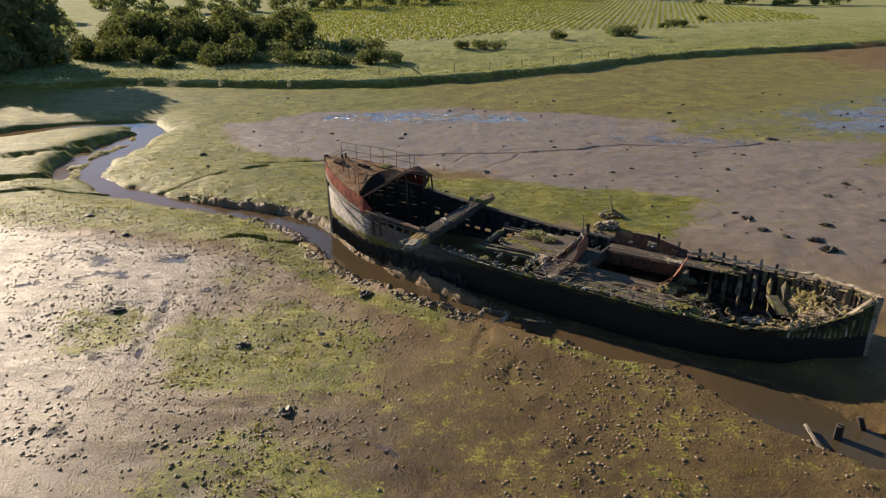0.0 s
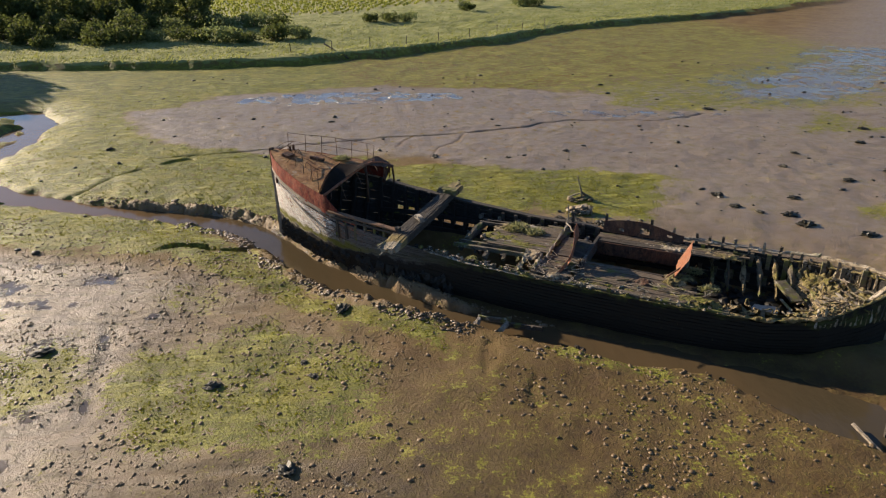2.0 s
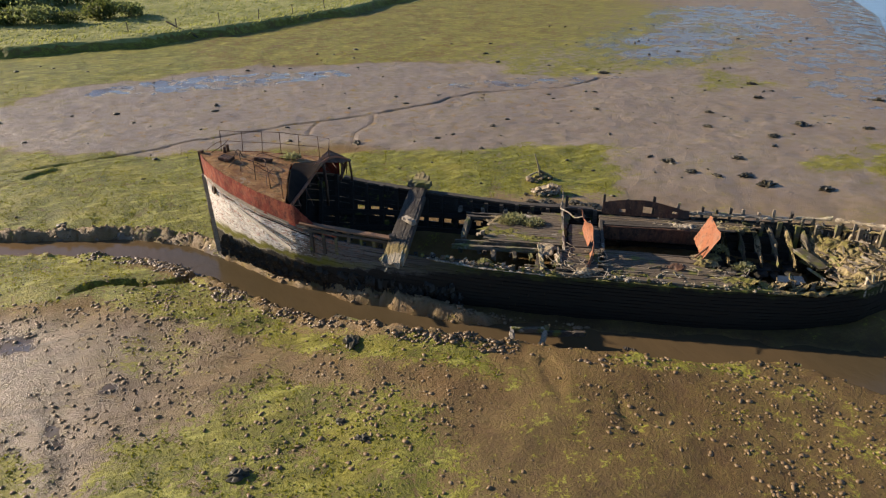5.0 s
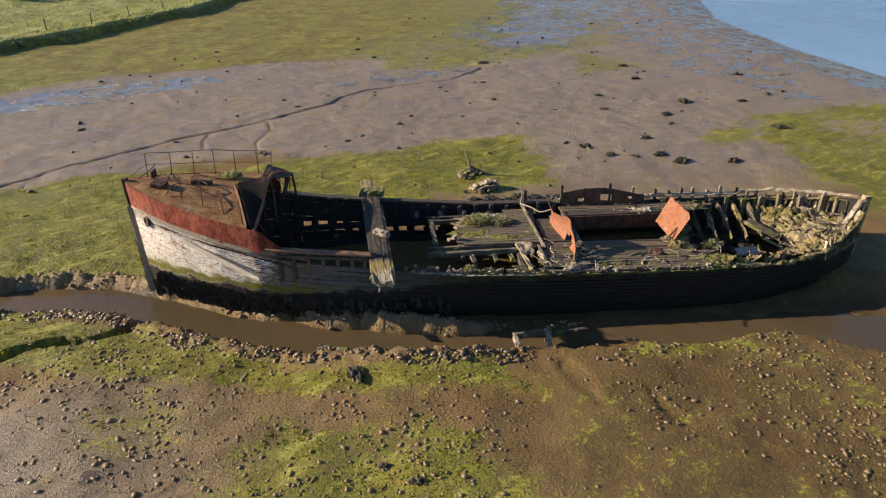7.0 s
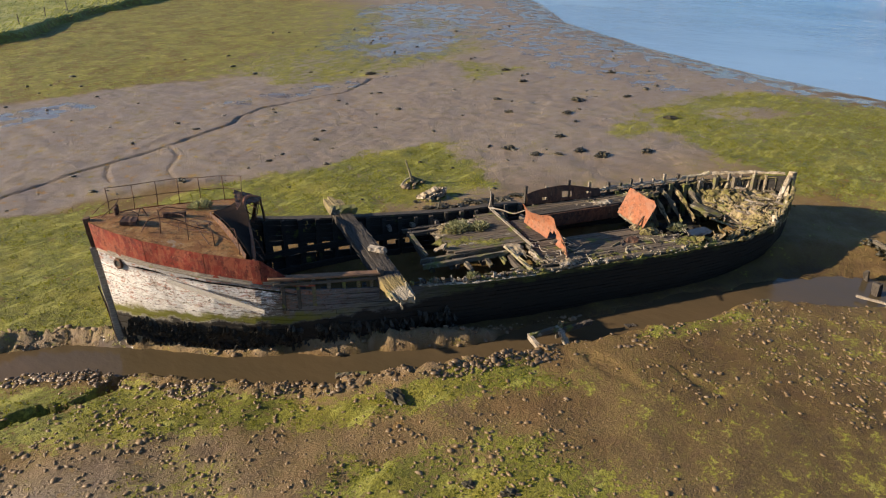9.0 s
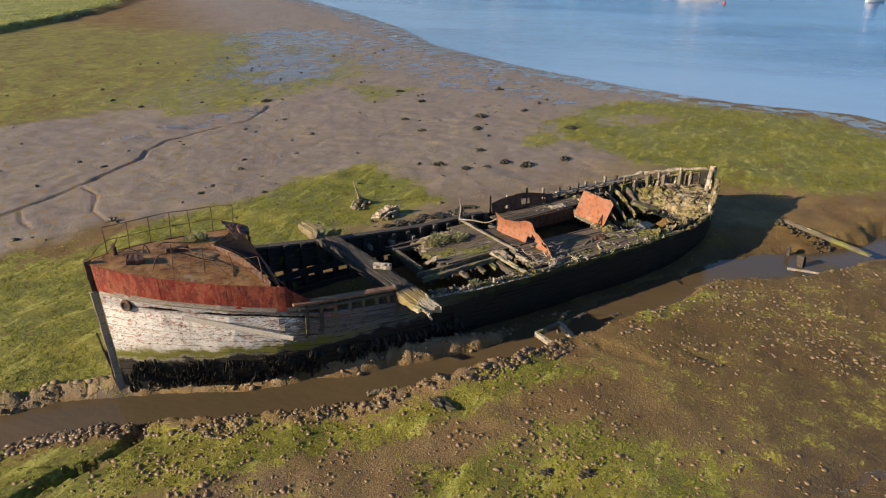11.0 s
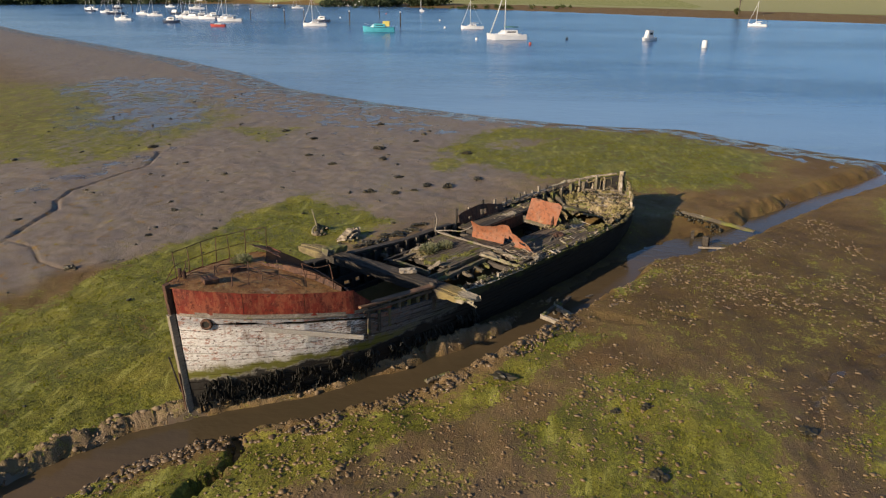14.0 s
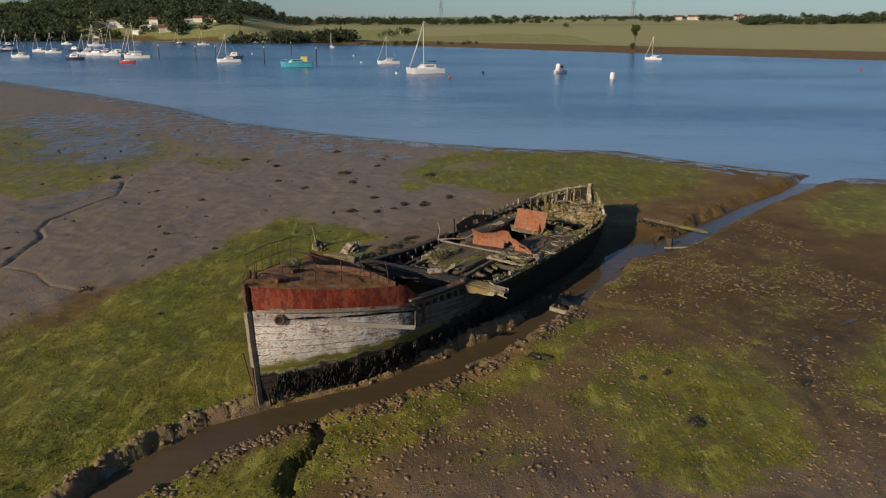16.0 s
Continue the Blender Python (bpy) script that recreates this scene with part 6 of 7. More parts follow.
def scatter(name, xs, ys, sizes, flat, material, label, category, sink=0.25, seed=1, parent=None):
    """Many small lumps on the ground, in one mesh."""
    r = np.random.RandomState(seed)
    zs = field_height(xs, ys)[0]
    n = len(xs)
    ang = r.uniform(0, 6.28, n)
    k = r.uniform(0.65, 1.25, (n, len(ICO_V), 1))
    v = ICO_V[None] * k * np.stack([sizes * r.uniform(0.6, 1.8, n), sizes * r.uniform(0.6, 1.5, n), sizes * flat * r.uniform(0.6, 1.4, n)], -1)[:, None]
    c, s = np.cos(ang)[:, None], np.sin(ang)[:, None]
    v = np.stack([v[..., 0] * c - v[..., 1] * s, v[..., 0] * s + v[..., 1] * c, v[..., 2]], -1)
    v += np.stack([xs, ys, zs + sizes * flat * (1 - 2 * sink)], -1)[:, None]
    f = ICO_F[None] + (np.arange(n) * len(ICO_V))[:, None, None]
    me = mesh_of(name, v.reshape(-1, 3), f.reshape(-1, 3), material)
    me.polygons.foreach_set("use_smooth", np.ones(len(me.polygons), bool))
    ob = new(name, me)
    ob.parent = parent
    return tagged(ob, label, category, kind="stuff")


def sprinkle(n, seed, x0, x1, y0, y1, accept):
    """Seeded places in a rectangle, kept by a chance that depends on the place."""
    r = np.random.RandomState(seed)
    xs, ys = r.uniform(x0, x1, n), r.uniform(y0, y1, n)
    z, one, two, _ = field_height(xs, ys)
    keep = r.uniform(0, 1, n) < accept(xs, ys, z, one, two)
    return xs[keep], ys[keep]


def off_ship(xs, ys):
    a = (xs + 5.5) * 0.823 - (ys - 36.8) * 0.568
    b = (xs + 5.5) * 0.568 + (ys - 36.8) * 0.823
    return ~((a > -0.3) & (a < 26.3) & (np.abs(b) < 2.9))


# clods all over the near flat, clustered
dots = lambda x, y, z, o, t: (z > -0.35) * off_ship(x, y) * np.clip(0.42 + 0.75 * fuzz(x, y, 3.0, 131, 3), 0.04, 1) * (1 - smooth(y + 0.6 * x, 28, 36)) * np.where(poly_distance(x, y, CREEK_LINE)[1] > 0, 1.0, 0.15)
xs, ys = sprinkle(26000, 5, -24, 16, 11, 40, dots)
r = np.random.RandomState(9)
scatter("mud_clods", xs, ys, 0.022 + 0.052 * r.uniform(0, 1, len(xs)) ** 2.0, 0.52, STONE, "brown mud clods and worm casts scattered over the flat", "clods", 0.40, 3)
xs, ys = sprinkle(9000, 6, -26, 16, 11, 42, lambda x, y, z, o, t: dots(x, y, z, o, t) * 0.14)
scatter("pale_clods", xs, ys, 0.035 + 0.05 * np.random.RandomState(10).uniform(0, 1, len(xs)) ** 2, 0.48, PALE_CLOD, "dry pale clods on the mud", "clods", 0.36, 4)
xs, ys = sprinkle(110000, 7, -30, 45, 12, 75, lambda x, y, z, o, t: (z > -0.4) * off_ship(x, y) * smooth(o[:, 0] + 0.5 * fuzz(x, y, 1.3, 151, 3), 0.45, 0.9) * np.clip(1.3 - 0.015 * np.hypot(x, y), 0.1, 1))
WEED_LEAF = leaf_material("yellow_green_weed", (0.130, 0.137, 0.013), (0.240, 0.226, 0.028))
r = np.random.RandomState(11)
n = len(xs)
zs = field_height(xs, ys)[0]
leaves = []
for s in range(4):
    a, w, h = r.uniform(0, 6.28, n), r.uniform(0.010, 0.036, n), r.uniform(0.010, 0.045, n)
    ox, oy, ex, ey = r.normal(0, 0.08, n), r.normal(0, 0.08, n), np.cos(a), np.sin(a)
    bx, by = xs + ox, ys + oy
    leaves.append(np.stack([np.stack([bx - ex * w, by - ey * w, zs - 0.01], -1), np.stack([bx + ex * w, by + ey * w, zs - 0.01], -1),
                            np.stack([bx + ex * w * 0.8 - ey * w, by + ey * w * 0.8 + ex * w, zs + h], -1), np.stack([bx - ex * w * 0.8 - ey * w, by - ey * w * 0.8 + ex * w, zs + h * 0.8], -1)], 1))
v = np.concatenate(leaves)
tagged(new("weed_tufts", mesh_of("weed_tufts", v.reshape(-1, 3), np.arange(len(v) * 4).reshape(-1, 4), WEED_LEAF)), "tufts of yellow-green weed on the mud", "weed", kind="stuff")
# lumps crowding the creek's edge
edge = lambda x, y, z, o, t: (np.abs(poly_distance(x, y, CREEK_LINE)[0] - 1.20 - 0.25 * fuzz(x, y, 1.6, 173, 2)) < 0.52) * (poly_distance(x, y, CREEK_LINE)[1] > 0) * (z > -0.62) * np.clip(0.45 + fuzz(x, y, 1.2, 171, 2), 0.05, 1)
xs, ys = sprinkle(34000, 8, -11, 4, 23, 42, edge)
scatter("creek_edge_clods", xs, ys, 0.030 + 0.075 * np.random.RandomState(12).uniform(0, 1, len(xs)) ** 1.8, 0.50, WET_CLOD, "wet clods crowding the edge of the creek", "clods", 0.42, 6)
xs, ys = sprinkle(30000, 13, -16, 5, 25, 46, lambda x, y, z, o, t: (np.abs(poly_distance(x, y, CREEK_LINE)[0] - 1.0) < 0.40) * (poly_distance(x, y, CREEK_LINE)[1] < 0) * (z > -0.62) * 0.35)
scatter("bank_clods", xs, ys, 0.03 + 0.075 * np.random.RandomState(14).uniform(0, 1, len(xs)) ** 2, 0.70, PALE_CLOD, "pale lumps of mud slumped into the creek", "clods", 0.42, 7)
# shaded specks on the far flat
xs, ys = sprinkle(1500, 15, -20, 60, 34, 80, lambda x, y, z, o, t: (z > -0.4) * off_ship(x, y) * 0.25 * (o[:, 2] < 0.1))
scatter("far_weed_specks", xs, ys, 0.06 + 0.16 * np.random.RandomState(16).uniform(0, 1, len(xs)) ** 3, 0.45, DARK_WEED, "specks of dark weed on the far flat", "weed", 0.3, 8)


def weed_clump(x, y, size, label="dark clump of bladder weed on the mud"):
    q = random.Random(int(abs(x * 131 + y * 17)))
    bm = bmesh.new()
    bmesh.ops.create_icosphere(bm, subdivisions=3, radius=1.0)
    turn, wide = q.uniform(0, 3.1), q.uniform(0.55, 0.9)
    for v in bm.verts:
        d = v.co.normalized()
        k = 0.75 + 0.55 * noise.noise(d * 2.2 + Vector((x, y, 0))) + 0.35 * noise.noise(d * 6.0 + Vector((y, x, 3)))
        v.co = Vector((d.x * size * k, d.y * size * wide * k, max(-0.08, d.z * size * 0.42 * k)))
    ob = part("weed_clump", bm, DARK_WEED)
    ob.matrix_basis = pose(x, y, level_of(x, y), 0, 0, math.degrees(turn))
    return tagged(ob, label, "weed", "weed clumps on the mud")


for x, y, s in ((17.7, 36.7, 0.55), (17.8, 35.1, 0.4), (21.6, 35.7, 0.45), (19.9, 33.5, 0.5), (19.9, 32.2, 0.6), (30.2, 39.0, 0.6), (18.6, 34.1, 0.3), (-12.9, 26.1, 0.42), (-7.0, 23.2, 0.36), (-4.6, 18.8, 0.35), (-2.8, 27.4, 0.5), (-3.9, 23.1, 0.25),
                (3.9, 46.9, 0.4), (28.0, 56.4, 0.5), (24.5, 41.0, 0.4), (27.0, 43.5, 0.35), (33.0, 45.0, 0.45), (22.0, 30.5, 0.5), (29.3, 32.0, 0.5), (12.5, 46.5, 0.3), (8.5, 45.8, 0.25), (26.5, 37.8, 0.4), (36.0, 48.5, 0.5), (40.0, 41.0, 0.5), (-4.2, 24.0, 0.2), (-6.8, 36.0, 0.3), (-17.0, 52.0, 0.35), (33.0, 36.5, 0.4)):
    weed_clump(x, y, s)
for k in range(16):
    f = k / 15
    weed_clump(8.4 + 3.6 * f + rng.uniform(-0.2, 0.2), 34.9 - 2.4 * f + rng.uniform(-0.2, 0.2), rng.uniform(0.22, 0.42), "dark weed-covered rubble beside the wreck")


def ground_timber(name, a, b, w, h, mat, label, lift=0.03, category="timber", rough=0.025, rise=(0, 0)):
    za, zb = level_of(*a) + h / 2 + lift - 0.06 + rise[0], level_of(*b) + h / 2 + lift - 0.06 + rise[1]
    ob = timber(name, (a[0], a[1], za), (b[0], b[1], zb), w, h, mat, None, "", rough, 10)
    return tagged(ob, label, category)


# broken frame of timbers at the water's edge
frame_set = thing("broken_crate_frame", pose(2.30, 25.62, -0.34), "broken dark wooden frame half sunk at the creek's edge", "wreckage")
for a, b, mat in (((-0.05, 0.60, 0.16), (-0.60, -0.30, 0.10), BLEACHED), ((-0.66, -0.36, 0.12), (0.22, -0.62, 0.10), MOSSY), ((0.26, -0.60, 0.10), (0.88, 0.02, 0.16), BLEACHED), ((-0.08, 0.56, 0.18), (0.84, 0.05, 0.22), MOSSY), ((0.86, 0.06, -0.1), (0.90, 0.02, 0.42), MOSSY), ((0.86, 0.04, 0.1), (2.0, -0.55, 0.12), TIMBER)):
    timber("frame_timber", a, b, 0.13, 0.17, mat, frame_set, "", 0.035, 8)
ground_timber("loose_plank", (4.45, 24.85), (5.45, 24.3), 0.16, 0.14, MOSSY, "weedy broken plank lying on the mud", 0.06)
ground_timber("short_stake", (5.3, 24.3), (5.55, 24.1), 0.18, 0.4, TIMBER, "dark stump standing in the mud", 0.05)
ground_timber("loose_plank", (7.6, 22.7), (8.1, 21.9), 0.07, 0.06, TIMBER, "thin dark stick lying on the mud", 0.04)
ground_timber("loose_plank", (8.85, 21.9), (8.6, 20.95), 0.08, 0.07, TIMBER, "thin dark plank lying on the mud", 0.05)
ground_timber("short_stake", (8.95, 21.0), (9.05, 20.85), 0.14, 0.45, TIMBER, "dark stump standing in the mud", 0.06)
ground_timber("fallen_mast", (15.9, 18.7), (13.75, 15.5), 0.15, 0.15, MOSSY, "long weed-hung timber fallen across the creek", 0.12, "spar", 0.05, (0.05, 0.25))
tagged(timber("pale_spar", (11.9, 18.5, -0.48), (11.65, 17.1, -0.36), 0.09, 0.08, BLEACHED, None, "", 0.02, 10), "pale bleached spar lying in the creek", "spar")
ground_timber("short_stake", (12.6, 17.9), (12.75, 18.1), 0.2, 0.75, TIMBER, "dark leaning stump by the creek", 0.1)
ground_timber("short_stake", (13.6, 18.5), (13.75, 18.45), 0.14, 0.5, TIMBER, "dark leaning stump by the creek", 0.1)
ground_timber("sunken_board", (-2.6, 29.9), (-2.0, 29.2), 0.2, 0.1, MOSSY, "short board in the shallow creek water", 0.26)
xs, ys = sprinkle(3000, 31, 11.5, 16.5, 14.5, 20.5, lambda x, y, z, o, t: (poly_distance(x, y, [(15.9, 18.7), (13.75, 15.5)])[0] < 0.35) * 0.5)
scatter("timber_weed", xs, ys, 0.03 + 0.05 * np.random.RandomState(17).uniform(0, 1, len(xs)), 1.0, DARK_WEED, "dark weed hanging under the fallen timber", "weed", 0.0, 9)

# wreckage with an upright prong on the green beside the hull
prong = thing("mooring_post", pose(10.35, 37.65, level_of(10.35, 37.65)), "old pale pointed mooring post leaning among rubble and weed", "mooring post")
bar("shaft", curve_points([(0.05, -0.03, -0.1), (-0.02, 0.0, 0.35), (-0.12, 0.05, 0.75), (-0.27, 0.11, 1.25)], 5), 0.075, CRUST, prong, r1=0.025, sides=8)
bar("arm", curve_points([(-0.75, 0.0, 0.10), (-0.3, 0.1, 0.22), (0.1, 0.0, 0.34)], 5), 0.06, CRUST, prong, r1=0.03)
bar("arm", curve_points([(0.55, -0.25, 0.05), (0.25, -0.1, 0.2), (0.0, 0.0, 0.36)], 5), 0.07, MOSSY, prong)
for k in range(16):
    bm = bmesh.new()
    g = rng.uniform(0.07, 0.20)
    lump(bm, (rng.gauss(-0.15, 0.40), rng.gauss(-0.1, 0.22), g * 0.4), (g * rng.uniform(0.8, 1.5), g, g * 0.8), rng, 0.8, 2)
    part("stone", bm, (HEAP, PALE_CLOD, MOSSY)[k % 3], prong)
heap = thing("collapsed_box", pose(9.55, 35.75, level_of(9.55, 35.75)), "collapsed pale crusted timber box on the weed", "wreckage")
for a, b, w, h in (((-0.55, 0.25, 0.10), (0.35, 0.0, 0.30), 0.42, 0.10), ((-0.35, -0.15, 0.08), (0.45, -0.35, 0.10), 0.14, 0.22), ((0.40, 0.15, 0.12), (0.50, -0.40, 0.22), 0.12, 0.40)):
    timber("board", a, b, w, h, WHITE_CRUST, heap, "", 0.06, 8)
for k in range(14):
    bm = bmesh.new()
    g = rng.uniform(0.06, 0.16)
    lump(bm, (rng.gauss(-0.2, 0.42), rng.gauss(-0.1, 0.30), g * 0.4), (g * 1.3, g, g * 0.8), rng, 0.8, 2)
    part("stone", bm, (HEAP, MOSSY, DARK_WEED)[k % 3], heap)


def plant(bm, at, size, n, leaf, r, up=0.6):
    """A small bush of narrow leaves round a point."""
    at = Vector(at)
    for _ in range(n):
        d = Vector((r.gauss(0, 1), r.gauss(0, 1), abs(r.gauss(0, 1)) * up)).normalized()
        p = at + Vector((d.x * size[0], d.y * size[1], d.z * size[2])) * r.uniform(0.35, 1.0)
        side = d.cross(Vector((r.uniform(-1, 1), r.uniform(-1, 1), 1))).normalized() * leaf * r.uniform(0.3, 0.6)
        tip = (d + Vector((r.uniform(-0.6, 0.6), r.uniform(-0.6, 0.6), r.uniform(-0.2, 0.7)))).normalized() * leaf * r.uniform(0.8, 1.6)
        bm.faces.new([bm.verts.new(p - side), bm.verts.new(p + side), bm.verts.new(p + tip + side * 0.2), bm.verts.new(p + tip - side * 0.3)])


GREY_LEAF = leaf_material("grey_green_leaves", (0.17, 0.175, 0.085), (0.33, 0.31, 0.19))
for x, y, z, s, n in ((3.1, 1.15, 3.30, 0.42, 420), (11.9, 1.15, 1.30, 0.55, 700), (12.7, 1.0, 1.28, 0.45, 500), (11.2, -2.35, 1.15, 0.22, 220), (9.9, -2.3, 1.15, 0.18, 150), (20.0, -0.9, 1.0, 0.4, 300), (19.3, 0.2, 1.1, 0.35, 260)):
    p = SHIP @ Vector((x, y, z))
    bm = bmesh.new()
    plant(bm, (0, 0, 0), (s, s * 0.8, s * 0.45), n, 0.07, rng)
    ob = part("sea_purslane", bm, GREY_LEAF)
    ob.location = p
    tagged(ob, "grey-green shore plant growing on the rotten deck", "plant", "plants on the wreck")


# ---- north bank: trees, bushes, grass and the planted field ----
BARK = simple("grey_brown_bark", (0.075, 0.058, 0.042), (0.13, 0.105, 0.08), 3.0, 0.9, dist=0.03)
LEAF_DARK = leaf_material("dark_leaves", (0.150, 0.180, 0.080), (0.250, 0.270, 0.120))
LEAF_MID = leaf_material("mid_green_leaves", (0.062, 0.082, 0.026), (0.135, 0.150, 0.052))
LEAF_PALE = leaf_material("pale_willow_leaves", (0.085, 0.105, 0.030), (0.165, 0.175, 0.060))
GRASS_BLADE = leaf_material("bank_grass_blades", (0.16, 0.19, 0.055), (0.30, 0.295, 0.120))
CROP_LEAF = leaf_material("crop_leaves", (0.17, 0.195, 0.036), (0.29, 0.29, 0.08))


def leaf_cloud(r, blobs, count, leaf):
    """Quads of leaf clumps over a set of uneven blobs: vertices and faces."""
    total = sum(b[3] * b[3] for b in blobs)
    vs = []
    for x, y, z, rad, squash in blobs:
        n = max(4, int(count * rad * rad / total))
        d = r.normal(0, 1, (n, 3))
        d /= np.linalg.norm(d, axis=1)[:, None]
        shell = rad * (0.55 + 0.5 * r.uniform(0, 1, n) ** 0.6) * (1 + 0.25 * np.sin(5 * d[:, 0] + 3 * d[:, 1] + z))
        p = np.stack([x + d[:, 0] * shell, y + d[:, 1] * shell, z + d[:, 2] * shell * squash], -1)
        a = r.normal(0, 1, (n, 3)) + d * 0.3
        a /= np.linalg.norm(a, axis=1)[:, None]
        b = np.cross(a, d + r.normal(0, 0.5, (n, 3)))
        b /= np.linalg.norm(b, axis=1)[:, None] + 1e-9
        s = (leaf * r.uniform(0.6, 1.5, n))[:, None]
        vs.append(np.stack([p - a * s, p - b * s * 0.6, p + a * s, p + b * s * 0.6], 1))
    v = np.concatenate(vs)
    return v.reshape(-1, 3), np.arange(len(v) * 4).reshape(-1, 4)


def tree(seed, height, spread_r, leaf_mat, count=2600, leaf=0.28, trunk=0.22, low=0.35, name="tree"):
    """A tapered trunk, limbs, and a crown of leaf clumps with gaps."""
    r = np.random.RandomState(seed)
    q = random.Random(seed)
    base = new(name)
    base.empty_display_size = 0.3
    bm = bmesh.new()
    lean = Vector((q.uniform(-0.4, 0.4), q.uniform(-0.4, 0.4), 0))
    tube(bm, curve_points([(0, 0, -0.3), lean * 0.3 + Vector((0, 0, height * 0.3)), lean + Vector((0, 0, height * 0.8))], 4), trunk, trunk * 0.25, 7)
    blobs = []
    for k in range(9):
        a, h = k * 2.4 + q.uniform(-0.4, 0.4), height * q.uniform(low, 0.9)
        d = spread_r * q.uniform(0.35, 0.85) * (1.15 - 0.6 * h / height)
        tip = Vector((math.cos(a) * d, math.sin(a) * d, h))
        tube(bm, [Vector((0, 0, h * 0.55)), tip * 0.55 + Vector((0, 0, h * 0.36)), tip], trunk * 0.4, trunk * 0.1, 5)
        blobs.append((tip.x, tip.y, tip.z, spread_r * q.uniform(0.32, 0.55), q.uniform(0.7, 0.95)))
    blobs.append((lean.x, lean.y, height * 0.85, spread_r * 0.5, 1.0))
    part("trunk", bm, BARK, base)
    v, f = leaf_cloud(r, blobs, count, leaf)
    crown = new("crown", mesh_of("crown", v, f, leaf_mat))
    crown.parent = base
    return base


def bush(seed, radius, height, leaf_mat, count=900, leaf=0.16, name="bush"):
    r = np.random.RandomState(seed)
    q = random.Random(seed)
    base = new(name)
    base.empty_display_size = 0.3
    bm = bmesh.new()
    blobs = []
    for k in range(7):
        a, d = k * 2.39, radius * q.uniform(0.2, 0.75)
        h = height * q.uniform(0.35, 0.75)
        tip = Vector((math.cos(a) * d, math.sin(a) * d, h))
        tube(bm, [(0, 0, -0.15), tip * 0.5, tip], 0.05, 0.02, 5)
        blobs.append((tip.x, tip.y, h, radius * q.uniform(0.3, 0.5), 0.85))
    part("stem", bm, BARK, base)
    v, f = leaf_cloud(r, blobs, count, leaf)
    v[:, 2] = np.maximum(v[:, 2], -0.1)
    crown = new("foliage", mesh_of("foliage", v, f, leaf_mat))
    crown.parent = base
    return base


def set_out(protos, places, label, category, group, scale=(0.85, 1.2), seed=3):
    """Stand copies of the first shapes at the places; the shapes themselves take the first places."""
    q = random.Random(seed)
    for k, (x, y) in enumerate(places):
        src = protos[k % len(protos)]
        m = pose(x, y, level_of(x, y) - 0.05, 0, 0, q.uniform(0, 360))
        s = q.uniform(*scale)
        if k < len(protos):
            src.matrix_basis = m @ Matrix.Diagonal((s, s, s * q.uniform(0.9, 1.1), 1))
            tagged(src, label, category, group)
        else:
            ob = copy_thing(src, m)
            ob.matrix_basis = m @ Matrix.Diagonal((s, s, s * q.uniform(0.9, 1.1), 1))


big = [tree(40 + k, 9.3 + 0.8 * k, 5.2, LEAF_DARK, 5200, 0.36, 0.32, 0.08) for k in range(3)]
set_out(big, [(-58, 92), (-56, 93), (-54, 97), (-66, 97), (-74, 93), (-60, 105), (-82, 100), (-70, 110), (-92, 96), (-62, 118), (-78, 122), (-104, 104), (-90, 116), (-118, 98), (-64, 88), (-70, 90)],
        "tall dark leafy tree at the head of the mudflat", "tree", "trees on the bank", (0.85, 1.15), 5)
mid = [tree(50 + k, 3.6 + 0.5 * k, 3.3, LEAF_MID, 2800, 0.20, 0.14, 0.04) for k in range(3)]
set_out(mid, [(-44, 118), (-38, 116), (-34, 125), (-42, 128), (-48, 124), (-28, 121), (-52, 132), (-36, 134), (-22, 120), (-30, 130), (-58, 140), (-46, 142), (-40, 111), (-36, 112.5), (-44, 113), (-31, 113), (-25, 115), (-27, 118), (-40, 124), (-33, 128), (-19, 113), (-48, 117), (-52, 122)],
        "mid-green scrubby tree behind the bank", "tree", "trees on the bank", (0.8, 1.2), 6)
set_out([tree(55 + k, 2.4 + 0.3 * k, 2.2, LEAF_MID, 2000, 0.15, 0.1, 0.04) for k in range(2)], [(-50, 106), (-46, 108), (-42, 104), (-38, 101), (-33, 103), (-30, 100.5), (-52, 100), (-44, 101), (-36, 106), (-27, 103), (-48, 103)],
        "dark scrubby thorn tree at the edge of the bank", "tree", "thorn trees on the bank", (0.8, 1.15), 12)
willow = [tree(60 + k, 6.0, 2.6, LEAF_PALE, 2400, 0.22, 0.18, 0.15) for k in range(2)]
set_out(willow, [(-31.5, 117), (-40, 122), (-20.5, 116.5), (-26, 126), (-33, 121)], "pale green willow in the scrub", "tree", "willows in the scrub", (0.8, 1.15), 7)
low_bush = [bush(70 + k, 2.0 + 0.3 * k, 1.7, LEAF_DARK if k % 2 else LEAF_MID, 1100, 0.15) for k in range(3)]
set_out(low_bush, [(-26, 98.5), (-23, 99.5), (-20, 100.5), (-17, 99), (-14, 98.5), (-11.5, 97.5), (-8, 99.5), (-5, 100.5), (-29, 98), (-35, 97.5), (-12, 111), (8.2, 116.5), (23, 131.7), (35.5, 138.4), (53.4, 160.3), (66, 177.8), (-15, 109), (-18.5, 111), (5.0, 115), (10.8, 117.5), (37.6, 139.0), (50.8, 158.5), (-22, 109.5), (-26, 111), (-32, 108), (-37, 108.5), (-42, 109), (56, 161.5), (-47, 106), (-8.5, 112), (-45, 113)],
        "low dark bush on the grassy bank", "bush", "bushes on the bank", (0.7, 1.25), 8)
hedge = [tree(80 + k, 7.0, 4.0, LEAF_DARK, 1500, 0.42, 0.2, 0.1) for k in range(2)]
